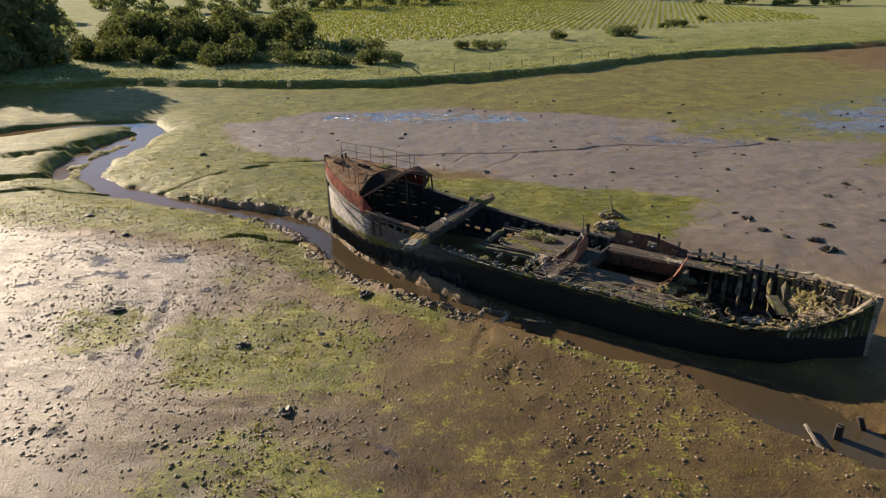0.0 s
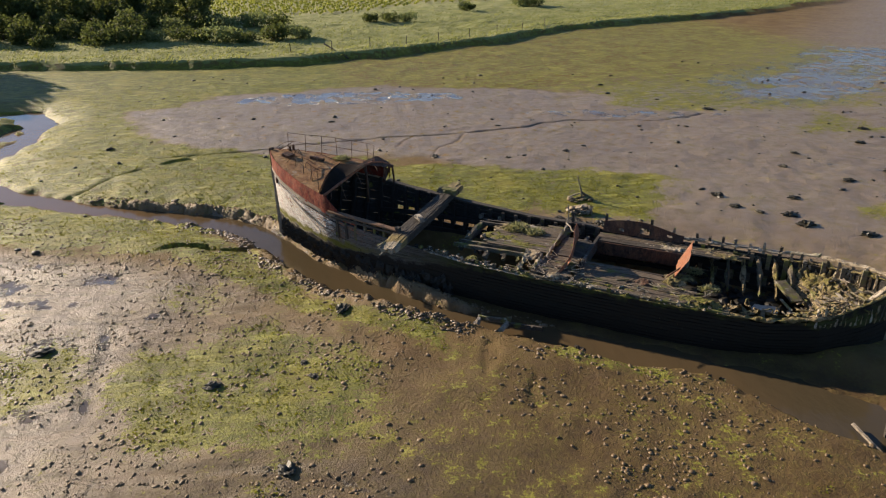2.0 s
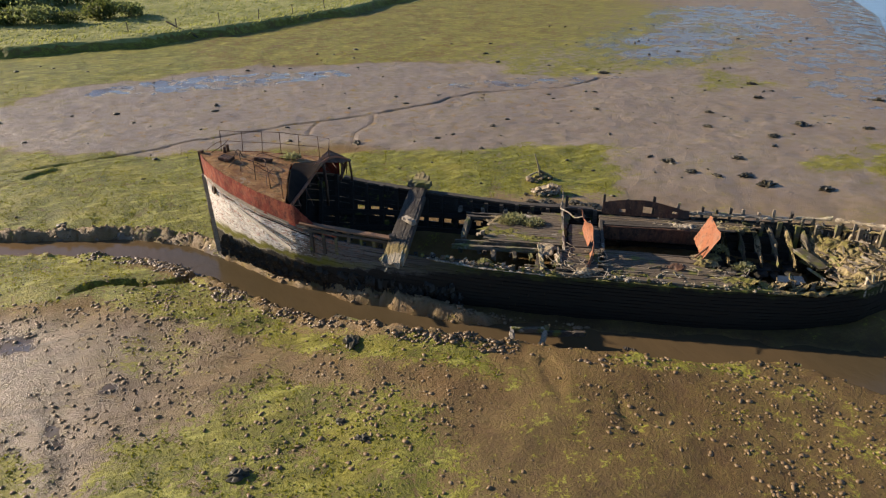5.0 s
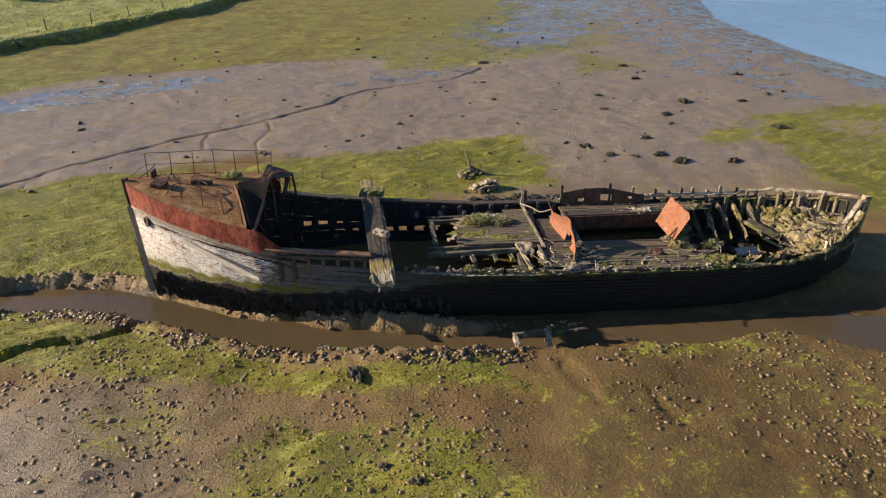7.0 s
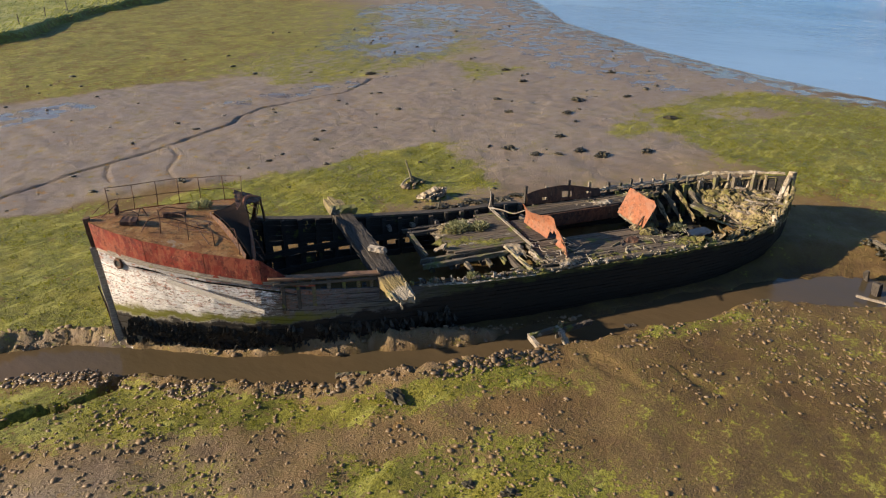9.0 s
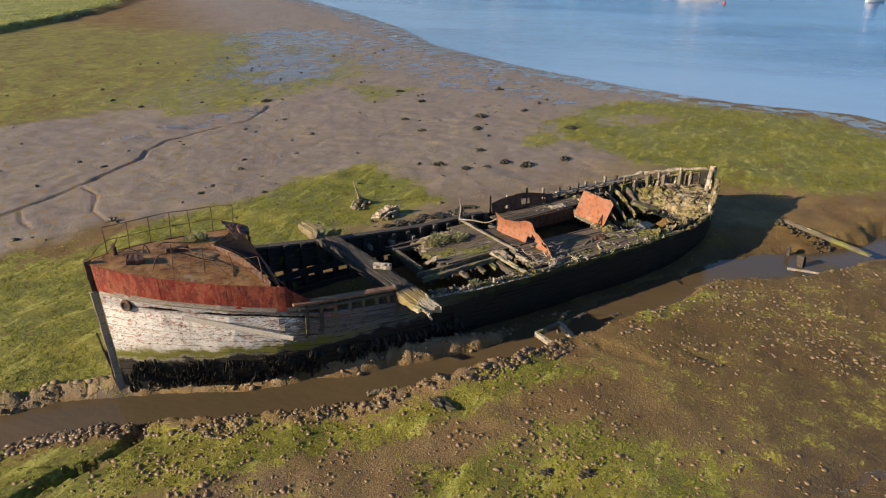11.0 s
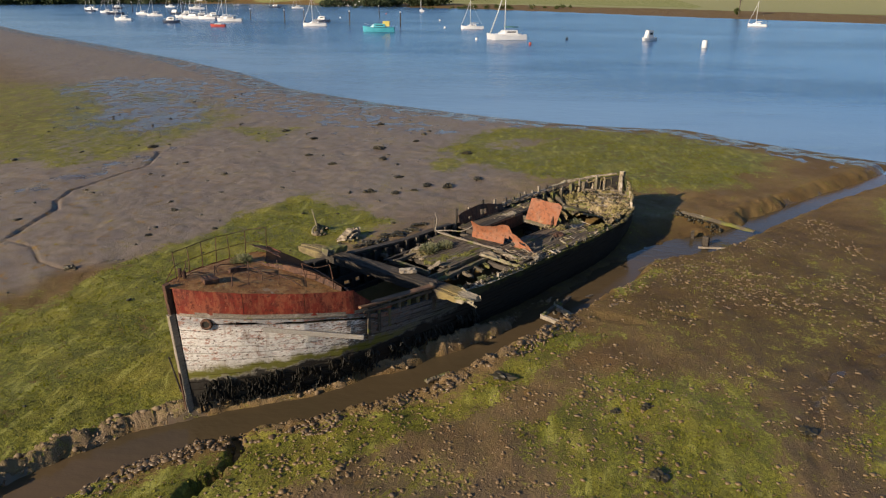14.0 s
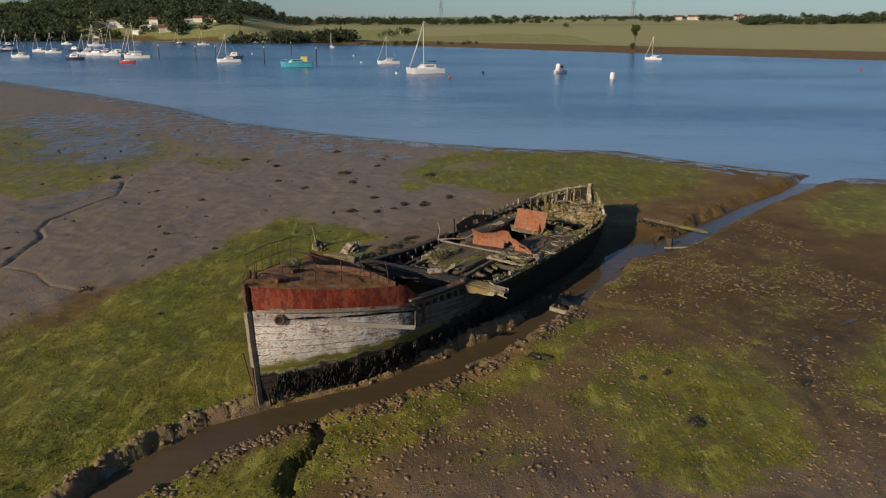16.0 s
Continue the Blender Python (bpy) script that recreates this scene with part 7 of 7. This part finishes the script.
set_out(hedge, [(-72 + 7.2 * k, 196 + 6.0 * k + 3 * math.sin(k * 1.7)) for k in range(12)] + [(14 + 11 * k, 285 + 2.5 * k) for k in range(8)] + [(109, 263), (121, 255), (115, 268), (128, 262), (101, 270), (136, 258), (146, 262), (-84, 205), (-95, 220), (-104, 190), (-90, 175), (-100, 150), (-112, 165)],
        "dark hedgerow tree by the field", "tree", "hedgerow trees", (0.8, 1.25), 9)

# grass along the bank
r = np.random.RandomState(77)
n = 110000
gx, gy = r.uniform(-58, 110, n), r.uniform(78, 190, n)
bd, bs = poly_distance(gx, gy, BANK)
depth = -bd * bs
keep = (depth > 0.2) & (depth < 34) & (r.uniform(0, 1, n) < np.clip(1.25 - depth / 26, 0.12, 1))
gx, gy, depth = gx[keep], gy[keep], depth[keep]
gz = field_height(gx, gy)[0]
n = len(gx)
a = r.uniform(0, 6.28, n)
tall = r.uniform(0.08, 0.25, n) * np.where(depth < 4, 1.3, 0.8)
wide = r.uniform(0.03, 0.09, n)
bend = r.uniform(0.05, 0.40, n)
ex, ey = np.cos(a) * wide, np.sin(a) * wide
v = np.stack([np.stack([gx - ex, gy - ey, gz - 0.05], -1), np.stack([gx + ex, gy + ey, gz - 0.05], -1),
              np.stack([gx + ex * 0.7 + bend, gy + ey * 0.7 - bend, gz + tall], -1), np.stack([gx - ex * 0.6 + bend, gy - ey * 0.6 - bend, gz + tall * 0.85], -1)], 1)
bank_grass = new("bank_grass", mesh_of("bank_grass", v.reshape(-1, 3), np.arange(n * 4).reshape(-1, 4), GRASS_BLADE))
tagged(bank_grass, "rough pale green grass along the top of the bank", "grass", kind="stuff")

# the planted field, row by row
rows_v = []
along_d, across_d = np.array([0.30, 0.954]), np.array([0.954, -0.30])
for k in range(-46, 66):
    start = np.array([4.0, 122.0]) + across_d * k * 1.55
    t = np.arange(-40, 170, 0.95) + r.uniform(-0.3, 0.3, len(np.arange(-40, 170, 0.95)))
    p = start + t[:, None] * along_d + r.normal(0, 0.10, (len(t), 2))
    rows_v.append(p)
p = np.concatenate(rows_v)
z, one, two, _ = field_height(p[:, 0], p[:, 1])
keep = (two[:, 2] > 0.5) & (r.uniform(0, 1, len(p)) < 0.88)
p, z = p[keep], z[keep]
n = len(p)
quads = []
for s in range(3):
    a = r.uniform(0, 6.28, n)
    w, t = r.uniform(0.16, 0.34, n), r.uniform(0.30, 0.62, n)
    ex, ey = np.cos(a) * w, np.sin(a) * w
    quads.append(np.stack([np.stack([p[:, 0] - ex * 0.4, p[:, 1] - ey * 0.4, z - 0.02], -1), np.stack([p[:, 0] + ex, p[:, 1] + ey, z + t * 0.6], -1),
                           np.stack([p[:, 0] + ex * 0.5, p[:, 1] + ey * 0.5, z + t], -1), np.stack([p[:, 0] - ex, p[:, 1] - ey, z + t * 0.7], -1)], 1))
v = np.concatenate(quads)
crop_rows = new("crop_rows", mesh_of("crop_rows", v.reshape(-1, 3), np.arange(len(v) * 4).reshape(-1, 4), CROP_LEAF))
tagged(crop_rows, "rows of young green crop plants in the field", "crop", kind="stuff")

# thin fence posts leaning along the bank
for k in range(9):
    x = -6 + 4.6 * k
    y = float(np.interp(x, [q[0] for q in BANK], [q[1] for q in BANK])) + 2.2
    z = level_of(x, y)
    ob = timber("fence_post", (x, y, z - 0.2), (x + rng.uniform(-0.1, 0.1), y + rng.uniform(-0.1, 0.1), z + 1.1), 0.09, 0.09, TIMBER, None, "", 0.01, 3)
    tagged(ob, "thin dark fence post on the grassy bank", "fence post", "fence posts on the bank")
ground_timber("fallen_branch", (-2.2, 90.5), (0.4, 87.6), 0.14, 0.14, TIMBER, "dark driftwood branch on the bank's edge", 0.1, "branch", 0.02, (0.5, 0.0))


# ---- across the river ----
WHITE_GEL = simple("white_boat_gelcoat", (0.74, 0.74, 0.72), (0.82, 0.81, 0.79), 1.0, 0.35, bump=0.05)
NAVY = simple("navy_boat_paint", (0.02, 0.03, 0.06), (0.03, 0.045, 0.085), 1.0, 0.4, bump=0.05)
TURQUOISE = simple("turquoise_boat_paint", (0.05, 0.32, 0.40), (0.08, 0.40, 0.48), 1.0, 0.45, bump=0.05)
YELLOW = simple("yellow_cabin_paint", (0.62, 0.52, 0.12), (0.70, 0.58, 0.18), 1.0, 0.5, bump=0.05)
RED_PAINT = simple("red_boat_paint", (0.42, 0.05, 0.035), (0.50, 0.08, 0.05), 1.0, 0.45, bump=0.05)
DARK_TRIM = simple("dark_window_and_trim", (0.02, 0.022, 0.026), (0.04, 0.042, 0.048), 1.0, 0.25, bump=0.05)
SPAR = simple("pale_alloy_spar", (0.62, 0.61, 0.58), (0.70, 0.69, 0.66), 1.0, 0.4, bump=0.05)
CANVAS = simple("green_sail_cover", (0.05, 0.16, 0.13), (0.07, 0.20, 0.16), 2.0, 0.9, bump=0.1)
ROOF_RED = simple("red_roof_tiles", (0.28, 0.11, 0.07), (0.22, 0.09, 0.06), 2.0, 0.85, vary=0.4)
RENDER_WALL = simple("pale_house_wall", (0.62, 0.58, 0.51), (0.72, 0.69, 0.63), 1.0, 0.85, vary=0.3)
STEEL = simple("grey_pylon_steel", (0.20, 0.21, 0.22), (0.28, 0.29, 0.30), 2.0, 0.6, 0.4)
rng = random.Random(33)


def boat_hull(length, beam_w, free, material, parent, y0=0.0, name="hull"):
    bm = bmesh.new()
    rings = []
    for i in range(11):
        f = i / 10
        x = (0.5 - f) * length
        w = beam_w / 2 * (math.sin(math.pi * min(1, 0.06 + f * 0.62)) ** 0.7 if f > 0 else 0.05)
        z = free * (1.25 - 0.35 * math.sin(math.pi * f * 0.8))
        rings.append([(x, y0 - w, z), (x - 0.02 * length, y0 - w * 0.8, 0.05), (x - 0.03 * length, y0, -0.35), (x - 0.02 * length, y0 + w * 0.8, 0.05), (x, y0 + w, z), (x, y0, z + 0.06 * free)])
    loft(bm, rings)
    return part(name, bm, material, parent)


def cabin(parent, x0, x1, w, z0, z1, material, y0=0.0):
    bm = bmesh.new()
    rings = [[(x, y0 - w / 2 * k, z0), (x, y0 + w / 2 * k, z0), (x + s, y0 + w / 2 * k * 0.8, z), (x + s, y0 - w / 2 * k * 0.8, z)] for x, k, z, s in ((x0, 0.7, z0 + 0.3 * (z1 - z0), 0), (x0 - 0.25 * (x0 - x1), 1, z1, 0), (x1, 1, z1 * 0.98, 0))]
    loft(bm, rings)
    top = part("cabin", bm, material, parent)
    for side in (-1, 1):
        bm = bmesh.new()
        xm = x0 - 0.62 * (x0 - x1)
        box(bm, pose(xm, y0 + side * w * 0.452, z0 + 0.58 * (z1 - z0)), 0.5 * (x0 - x1), 0.05, 0.28 * (z1 - z0))
        part("cabin_window", bm, DARK_TRIM, top)


def sail_boat(length, hull_mat, mast=1.3, cover=None, name="sailing_yacht"):
    b = new(name)
    b.empty_display_size = 0.5
    boat_hull(length, length * 0.31, length * 0.11, hull_mat, b)
    cabin(b, length * 0.22, -length * 0.18, length * 0.2, length * 0.115, length * 0.185, WHITE_GEL)
    h = length * mast
    bar("mast", [(length * 0.08, 0, 0.3), (length * 0.08, 0, h * 0.5), (length * 0.08, 0, h)], 0.10, SPAR, b, sides=6, r1=0.06)
    bar("boom", [(length * 0.08, 0, length * 0.24), (-length * 0.12, 0, length * 0.24), (-length * 0.30, 0, length * 0.23)], 0.11, cover or SPAR, b, sides=6)
    bar("forestay", [(length * 0.49, 0, length * 0.13), (length * 0.285, 0, h * 0.5), (length * 0.08, 0, h * 0.97)], 0.07, SPAR, b, sides=5)
    bar("backstay", [(-length * 0.48, 0, length * 0.11), (-length * 0.2, 0, h * 0.5), (length * 0.08, 0, h * 0.97)], 0.02, SPAR, b, sides=4)
    bar("spreader", [(length * 0.08, -length * 0.1, h * 0.55), (length * 0.08, 0, h * 0.56), (length * 0.08, length * 0.1, h * 0.55)], 0.03, SPAR, b, sides=4)
    return b


def catamaran(length):
    b = new("catamaran")
    b.empty_display_size = 0.5
    for y in (-length * 0.2, length * 0.2):
        boat_hull(length, length * 0.16, length * 0.13, WHITE_GEL, b, y)
    bm = bmesh.new()
    box(bm, pose(-length * 0.05, 0, length * 0.125), length * 0.62, length * 0.42, length * 0.05)
    part("bridge_deck", bm, WHITE_GEL, b)
    cabin(b, length * 0.2, -length * 0.28, length * 0.36, length * 0.14, length * 0.25, WHITE_GEL)
    h = length * 1.42
    bar("mast", [(length * 0.04, 0, 0.8), (length * 0.04, 0, h * 0.5), (length * 0.04, 0, h)], 0.13, SPAR, b, sides=6, r1=0.09)
    bar("boom", [(length * 0.04, 0, length * 0.33), (-length * 0.15, 0, length * 0.33), (-length * 0.34, 0, length * 0.32)], 0.16, CANVAS, b, "green covered boom", sides=6)
    bar("furled_sail", [(length * 0.46, 0, length * 0.16), (length * 0.25, 0, h * 0.5), (length * 0.05, 0, h * 0.94)], 0.14, SPAR, b, sides=6)
    return b


def motor_boat(length, hull_mat, cabin_mat, high=0.36, name="motor_boat"):
    b = new(name)
    b.empty_display_size = 0.5
    boat_hull(length, length * 0.36, length * 0.14, hull_mat, b)
    cabin(b, length * 0.25, -length * 0.22, length * 0.27, length * 0.145, length * high, cabin_mat)
    bar("rail", [(length * 0.46, 0, length * 0.24), (length * 0.3, length * 0.13, length * 0.24), (length * 0.1, length * 0.16, length * 0.22)], 0.025, SPAR, b, sides=4)
    return b


def afloat(ob, x, y, heading, label, category, group="boats at their moorings"):
    ob.matrix_basis = pose(x, y, WATER_Z, 0, 0, heading)
    return tagged(ob, label, category, group)


afloat(catamaran(9.4), 167.7, 36.6, 112, "white catamaran with a green boom cover on the river", "catamaran")
afloat(sail_boat(7.4, WHITE_GEL, 1.22), 218.5, 50.5, 100, "white sailing yacht with a pale mast", "yacht")
fishing = afloat(motor_boat(9.6, TURQUOISE, TURQUOISE, 0.25, "fishing_boat"), 196.7, 76.9, 96, "turquoise fishing boat with a yellow wheelhouse", "fishing boat")
bm = bmesh.new()
box(bm, pose(-2.4, 0, 2.35), 2.0, 1.9, 1.5)
part("wheelhouse", bm, YELLOW, fishing, "yellow wheelhouse")
afloat(motor_boat(5.0, WHITE_GEL, WHITE_GEL, 0.5, "cabin_cruiser"), 168.8, 0.6, 135, "small white cabin cruiser", "motor boat")
afloat(sail_boat(6.6, WHITE_GEL, 1.3), 252.3, -47.8, 60, "small white sailing yacht, seen end on", "yacht")
afloat(sail_boat(7.2, WHITE_GEL, 1.25), 401.6, 98.3, 20, "white sailing yacht far across the river", "yacht")
afloat(sail_boat(8.2, WHITE_GEL, 1.15), 228.3, 107.1, 98, "white sailing yacht with a pale mast", "yacht")
afloat(motor_boat(5.2, RED_PAINT, WHITE_GEL, 0.2, "dinghy"), 219.0, 138.7, 95, "low red open boat", "motor boat")
big_yacht = afloat(sail_boat(9.8, WHITE_GEL, 1.3), 259.0, 152.1, 100, "white sailing yacht with a pale mast", "yacht")
navy_yacht = afloat(sail_boat(8.6, NAVY, 1.25), 306.1, 186.4, 95, "dark blue sailing yacht", "yacht")
white_yacht = afloat(sail_boat(7.6, WHITE_GEL, 1.2), 262.2, 199.7, 92, "white sailing yacht with a pale mast", "yacht")
cruiser = afloat(motor_boat(6.4, NAVY, WHITE_GEL, 0.34), 243.4, 168.8, 100, "dark motor boat with a pale cabin", "motor boat")
q = random.Random(4)
for x, y in ((280.6, 170.8), (292.4, 188.7), (326.7, 228.1), (312.0, 213.3), (425.8, 302.3), (470.5, 289.3), (475.9, 214.4), (429.3, 249.6), (260.6, 114.4), (461.7, 193.3), (300, 178), (284, 180), (318, 200), (335, 215), (272, 160), (350, 262), (395, 300), (370, 285), (330, 245)):
    src = (white_yacht, big_yacht, cruiser, white_yacht, navy_yacht)[q.randrange(5)]
    copy_thing(src, pose(x, y, WATER_Z, 0, 0, q.uniform(80, 112)))

for x, y, h in ((275.6, 150, 4.2), (254.9, 127.6, 4.4), (265.5, 123.3, 4.2), (237.2, 96.8, 4.6), (310.3, 102.5, 4.8), (229.4, 76.6, 4.6), (370.3, 259, 5), (372, 229.4, 5)):
    pile = thing("mooring_pile", pose(x, y, WATER_Z), "brown timber mooring pile with a pale cap", "mooring pile", "mooring piles in the river")
    bar("post", [(0, 0, -1.0), (0.02, 0, h * 0.5), (0, 0, h)], 0.2, TIMBER, pile, sides=8)
    bar("cap", [(0, 0, h), (0, 0, h + 0.15), (0, 0, h + 0.4)], 0.30, WHITE_GEL, pile, r1=0.12, sides=8)


def buoy(x, y, r, h, material, label):
    b = thing("mooring_buoy", pose(x, y, WATER_Z), label, "buoy", "buoys on the river")
    bm = bmesh.new()
    loft(bm, [[(math.cos(a) * r * k, math.sin(a) * r * k, z) for a in [2 * math.pi * i / 12 for i in range(12)]] for k, z in ((0.8, -0.3), (1.0, 0.0), (1.0, h * 0.8), (0.8, h), (0.2, h * 1.02))])
    part("float", bm, material, b, smooth=True)
    bar("ring", [(0, 0, h), (0, 0, h + 0.12), (0, 0, h + 0.22)], 0.05, DARK_TRIM, b, sides=5)


buoy(147.7, -8.9, 0.62, 1.55, WHITE_GEL, "white cylindrical mooring buoy")
buoy(187.4, -90.5, 0.32, 0.65, RED_PAINT, "red mooring buoy on the river")
for x, y, m in ((150.5, 30.0, RED_PAINT), (170.0, 21.0, DARK_TRIM), (300.0, 118.0, WHITE_GEL), (280.0, 70.0, WHITE_GEL), (165.0, 44.0, WHITE_GEL), (360.0, 110.0, RED_PAINT), (222.0, 60.0, WHITE_GEL)):
    buoy(x, y, 0.32, 0.5, m, "small round mooring buoy on the river")


# far woods, hedges and houses, by bearing and distance from the head of the creek
HEAD = (-25.6, 30.65)


def polar(bearing, distance):
    return HEAD[0] + distance * math.cos(radians(bearing)), HEAD[1] + distance * math.sin(radians(bearing))


def woods(name, label, spots, material, seed, size=(4.0, 7.5)):
    """Distant trees, each a trunkless heap of leaf clumps over an uneven core; one mass."""
    r = np.random.RandomState(seed)
    xs, ys = np.array([s[0] for s in spots]), np.array([s[1] for s in spots])
    zs = field_height(xs, ys)[0]
    allv, allf, count = [], [], 0
    for x, y, z in zip(xs, ys, zs):
        rad = r.uniform(*size)
        blobs = [(x + r.normal(0, rad * 0.45), y + r.normal(0, rad * 0.45), z + rad * r.uniform(0.45, 1.15), rad * r.uniform(0.45, 0.8), 0.8) for _ in range(4)]
        v, f = leaf_cloud(r, blobs, 150, rad * 0.17)
        allv.append(v)
        allf.append(f + count)
        count += len(v)
    ob = new(name, mesh_of(name, np.concatenate(allv), np.concatenate(allf), material))
    return tagged(ob, label, "woodland", kind="stuff")


FAR_LEAF = leaf_material("far_wood_leaves", (0.036, 0.054, 0.028), (0.092, 0.112, 0.058))
AZ = 0.33
bear = lambda u: AZ - math.degrees(math.atan((u - 784) / 1305.6))      # along the far shore, north to south
q = random.Random(12)
spots = []
for k in range(900):                                   # wooded slope left of the fields
    u, d = q.uniform(-300, 480), q.uniform(690, 1150)
    if 140 < u < 410 and 600 < d < 800 and q.random() < 0.80 or u > 420 and d < 850:
        continue
    spots.append(polar(bear(u), d))
woods("far_wood", "dark wood on the slope across the river", spots, FAR_LEAF, 21, (6.0, 9.5))
spots = []
for k in range(90):                                    # trees along the water's edge
    u = q.uniform(-250, 470)
    if 135 < u < 410 and q.random() < 0.72:
        continue
    spots.append(polar(bear(u), (690 if u < 400 else 610) + q.uniform(0, 40) - (70 if u > 400 else 0)))
for k in range(60):                                    # copse by the water
    u = q.uniform(480, 625)
    spots.append(polar(bear(u), 545 + q.uniform(0, 70) * (1 - (u - 480) / 180)))
for k in range(170):                                   # wood along the ridge
    u = q.uniform(380, 865)
    spots.append(polar(bear(u), 900 + q.uniform(0, 160)))
woods("far_copse", "dark trees by the water and along the ridge", spots, FAR_LEAF, 24, (4.0, 6.5))
spots = []
for k in range(120):
    u = q.uniform(1310, 1760)
    spots.append(polar(bear(u), 760 - 0.12 * (u - 1310) + q.uniform(0, 70)))
for k in range(150):
    u = q.uniform(860, 1760)
    spots.append(polar(bear(u), 1250 + q.uniform(-20, 60)))
for k in range(40):
    u = q.uniform(840, 1300)
    spots.append(polar(bear(u), 980 + q.uniform(-4, 4)))
for u, d in ((676, 640), (692, 640), (715, 660), (725, 655), (1000, 700), (900, 850), (1180, 900), (1160, 905)):
    spots.append(polar(bear(u), d))
woods("far_hedges", "dark hedges and trees dividing the far fields", spots, FAR_LEAF, 22, (3.0, 5.5))
woods("far_shore_scrub", "low scrub along the far foreshore", [polar(bear(u), 505 - 0.12 * (u - 500) + q.uniform(0, 12)) for u in [q.uniform(430, 845) for _ in range(50)]], LEAF_MID, 23, (1.0, 2.0))

poplar = tree(91, 13.0, 2.4, LEAF_MID, 1500, 0.5, 0.25, 0.08)
x, y = polar(bear(1125), 372)
poplar.matrix_basis = pose(x, y, level_of(x, y) - 0.1)
tagged(poplar, "lone bushy tree on the edge of the far field", "tree")
x, y = polar(bear(424), 640)
tall = copy_thing(poplar, pose(x, y, level_of(x, y)))
tall.matrix_basis = pose(x, y, level_of(x, y)) @ Matrix.Diagonal((1.3, 1.3, 1.5, 1))
tagged(tall, "tall dark poplar among the houses", "tree")


def house(w, d, h, wall_mat, roof_mat, name="house"):
    b = new(name)
    b.empty_display_size = 1
    bm = bmesh.new()
    box(bm, pose(0, 0, h / 2 - 0.5), w, d, h + 1.0)
    wall = part("wall", bm, wall_mat, b)
    bm = bmesh.new()
    e, t = 0.4, h * 0.62
    loft(bm, [[(x, -d / 2 - e, h - 0.1), (x, 0, h + t), (x, d / 2 + e, h - 0.1), (x, 0, h + t - 0.3)] for x in (-w / 2 - e, w / 2 + e)])
    roof = part("roof", bm, roof_mat, b)
    bm = bmesh.new()
    box(bm, pose(w * 0.3, 0, h + t), 0.7, 0.7, 1.6)
    part("chimney", bm, ROOF_RED, roof)
    for k in range(3):
        bm = bmesh.new()
        box(bm, pose((k - 1) * w * 0.3, -d / 2 - 0.02, h * 0.55), w * 0.14, 0.08, h * 0.36)
        part("window", bm, DARK_TRIM, b)
        bm = bmesh.new()
        box(bm, pose(-w / 2 - 0.02, (k - 1) * d * 0.28, h * 0.55), 0.08, d * 0.14, h * 0.36)
        part("window", bm, DARK_TRIM, b)
    return b


white_house = house(9, 6, 3.7, RENDER_WALL, ROOF_RED)
caravan = house(6.6, 3.0, 2.2, WHITE_GEL, WHITE_GEL, "park_home")
first = {}
for u, d, kind in ((170, 640, 1), (182, 654, 1), (195, 675, 1), (205, 675, 1), (214, 668, 1), (226, 682, 1), (240, 640, 1), (252, 654, 1), (262, 654, 1), (275, 675, 0), (290, 640, 0), (300, 640, 0), (312, 654, 0), (322, 654, 1), (335, 675, 1),
                   (352, 760, 0), (366, 765, 1), (380, 762, 0), (395, 770, 1), (405, 765, 1), (438, 590, 0), (455, 600, 1), (462, 585, 1), (1198, 1010, 0), (1222, 1015, 0), (1236, 1012, 0), (1245, 1018, 0), (1302, 1020, 0), (1312, 1022, 0), (300, 900, 0), (270, 980, 0), (60, 900, 1)):
    x, y = polar(bear(u), d + (75 if u < 420 and d < 700 else 0))
    m = pose(x, y, level_of(x, y) + 0.2, 0, 0, q.uniform(50, 130))
    src = (white_house, caravan)[kind]
    if kind not in first:
        first[kind] = True
        src.matrix_basis = m
        tagged(src, ("pale rendered house with a red tiled roof among trees", "white park home among trees")[kind], ("house", "park home")[kind], ("houses on the slope", "park homes on the slope")[kind])
    else:
        copy_thing(src, m)


def pylon(u, d, h):
    x, y = polar(bear(u), d)
    b = thing("pylon", pose(x, y, level_of(x, y), 0, 0, 40), "grey lattice electricity pylon on the far slope", "pylon", "pylons across the river")
    for sx, sy in ((-1, -1), (1, -1), (1, 1), (-1, 1)):
        bar("leg", [(sx * 3, sy * 3, 0), (sx * 1.3, sy * 1.3, h * 0.5), (sx * 0.4, sy * 0.4, h)], 0.16, STEEL, b, sides=4)
    for k in range(6):
        z0, z1 = h * k / 7, h * (k + 1) / 7
        w0, w1 = 3 - 2.6 * k / 7, 3 - 2.6 * (k + 1) / 7
        for s in (-1, 1):
            bar("brace", [(-w0, s * w0, z0), (0, s * (w0 + w1) / 2, (z0 + z1) / 2), (w1, s * w1, z1)], 0.10, STEEL, b, sides=4)
            bar("brace", [(s * w0, w0, z0), (s * (w0 + w1) / 2, 0, (z0 + z1) / 2), (s * w1, -w1, z1)], 0.10, STEEL, b, sides=4)
    for z, w in ((0.68, 4.5), (0.8, 5.5), (0.92, 4.0)):
        bar("cross_arm", [(-w, 0, h * z), (0, 0, h * z + 0.4), (w, 0, h * z)], 0.14, STEEL, b, sides=4)


pylon(780, 860, 30.0)
pylon(1118, 850, 34.0)
pylon(411, 900, 22.0)
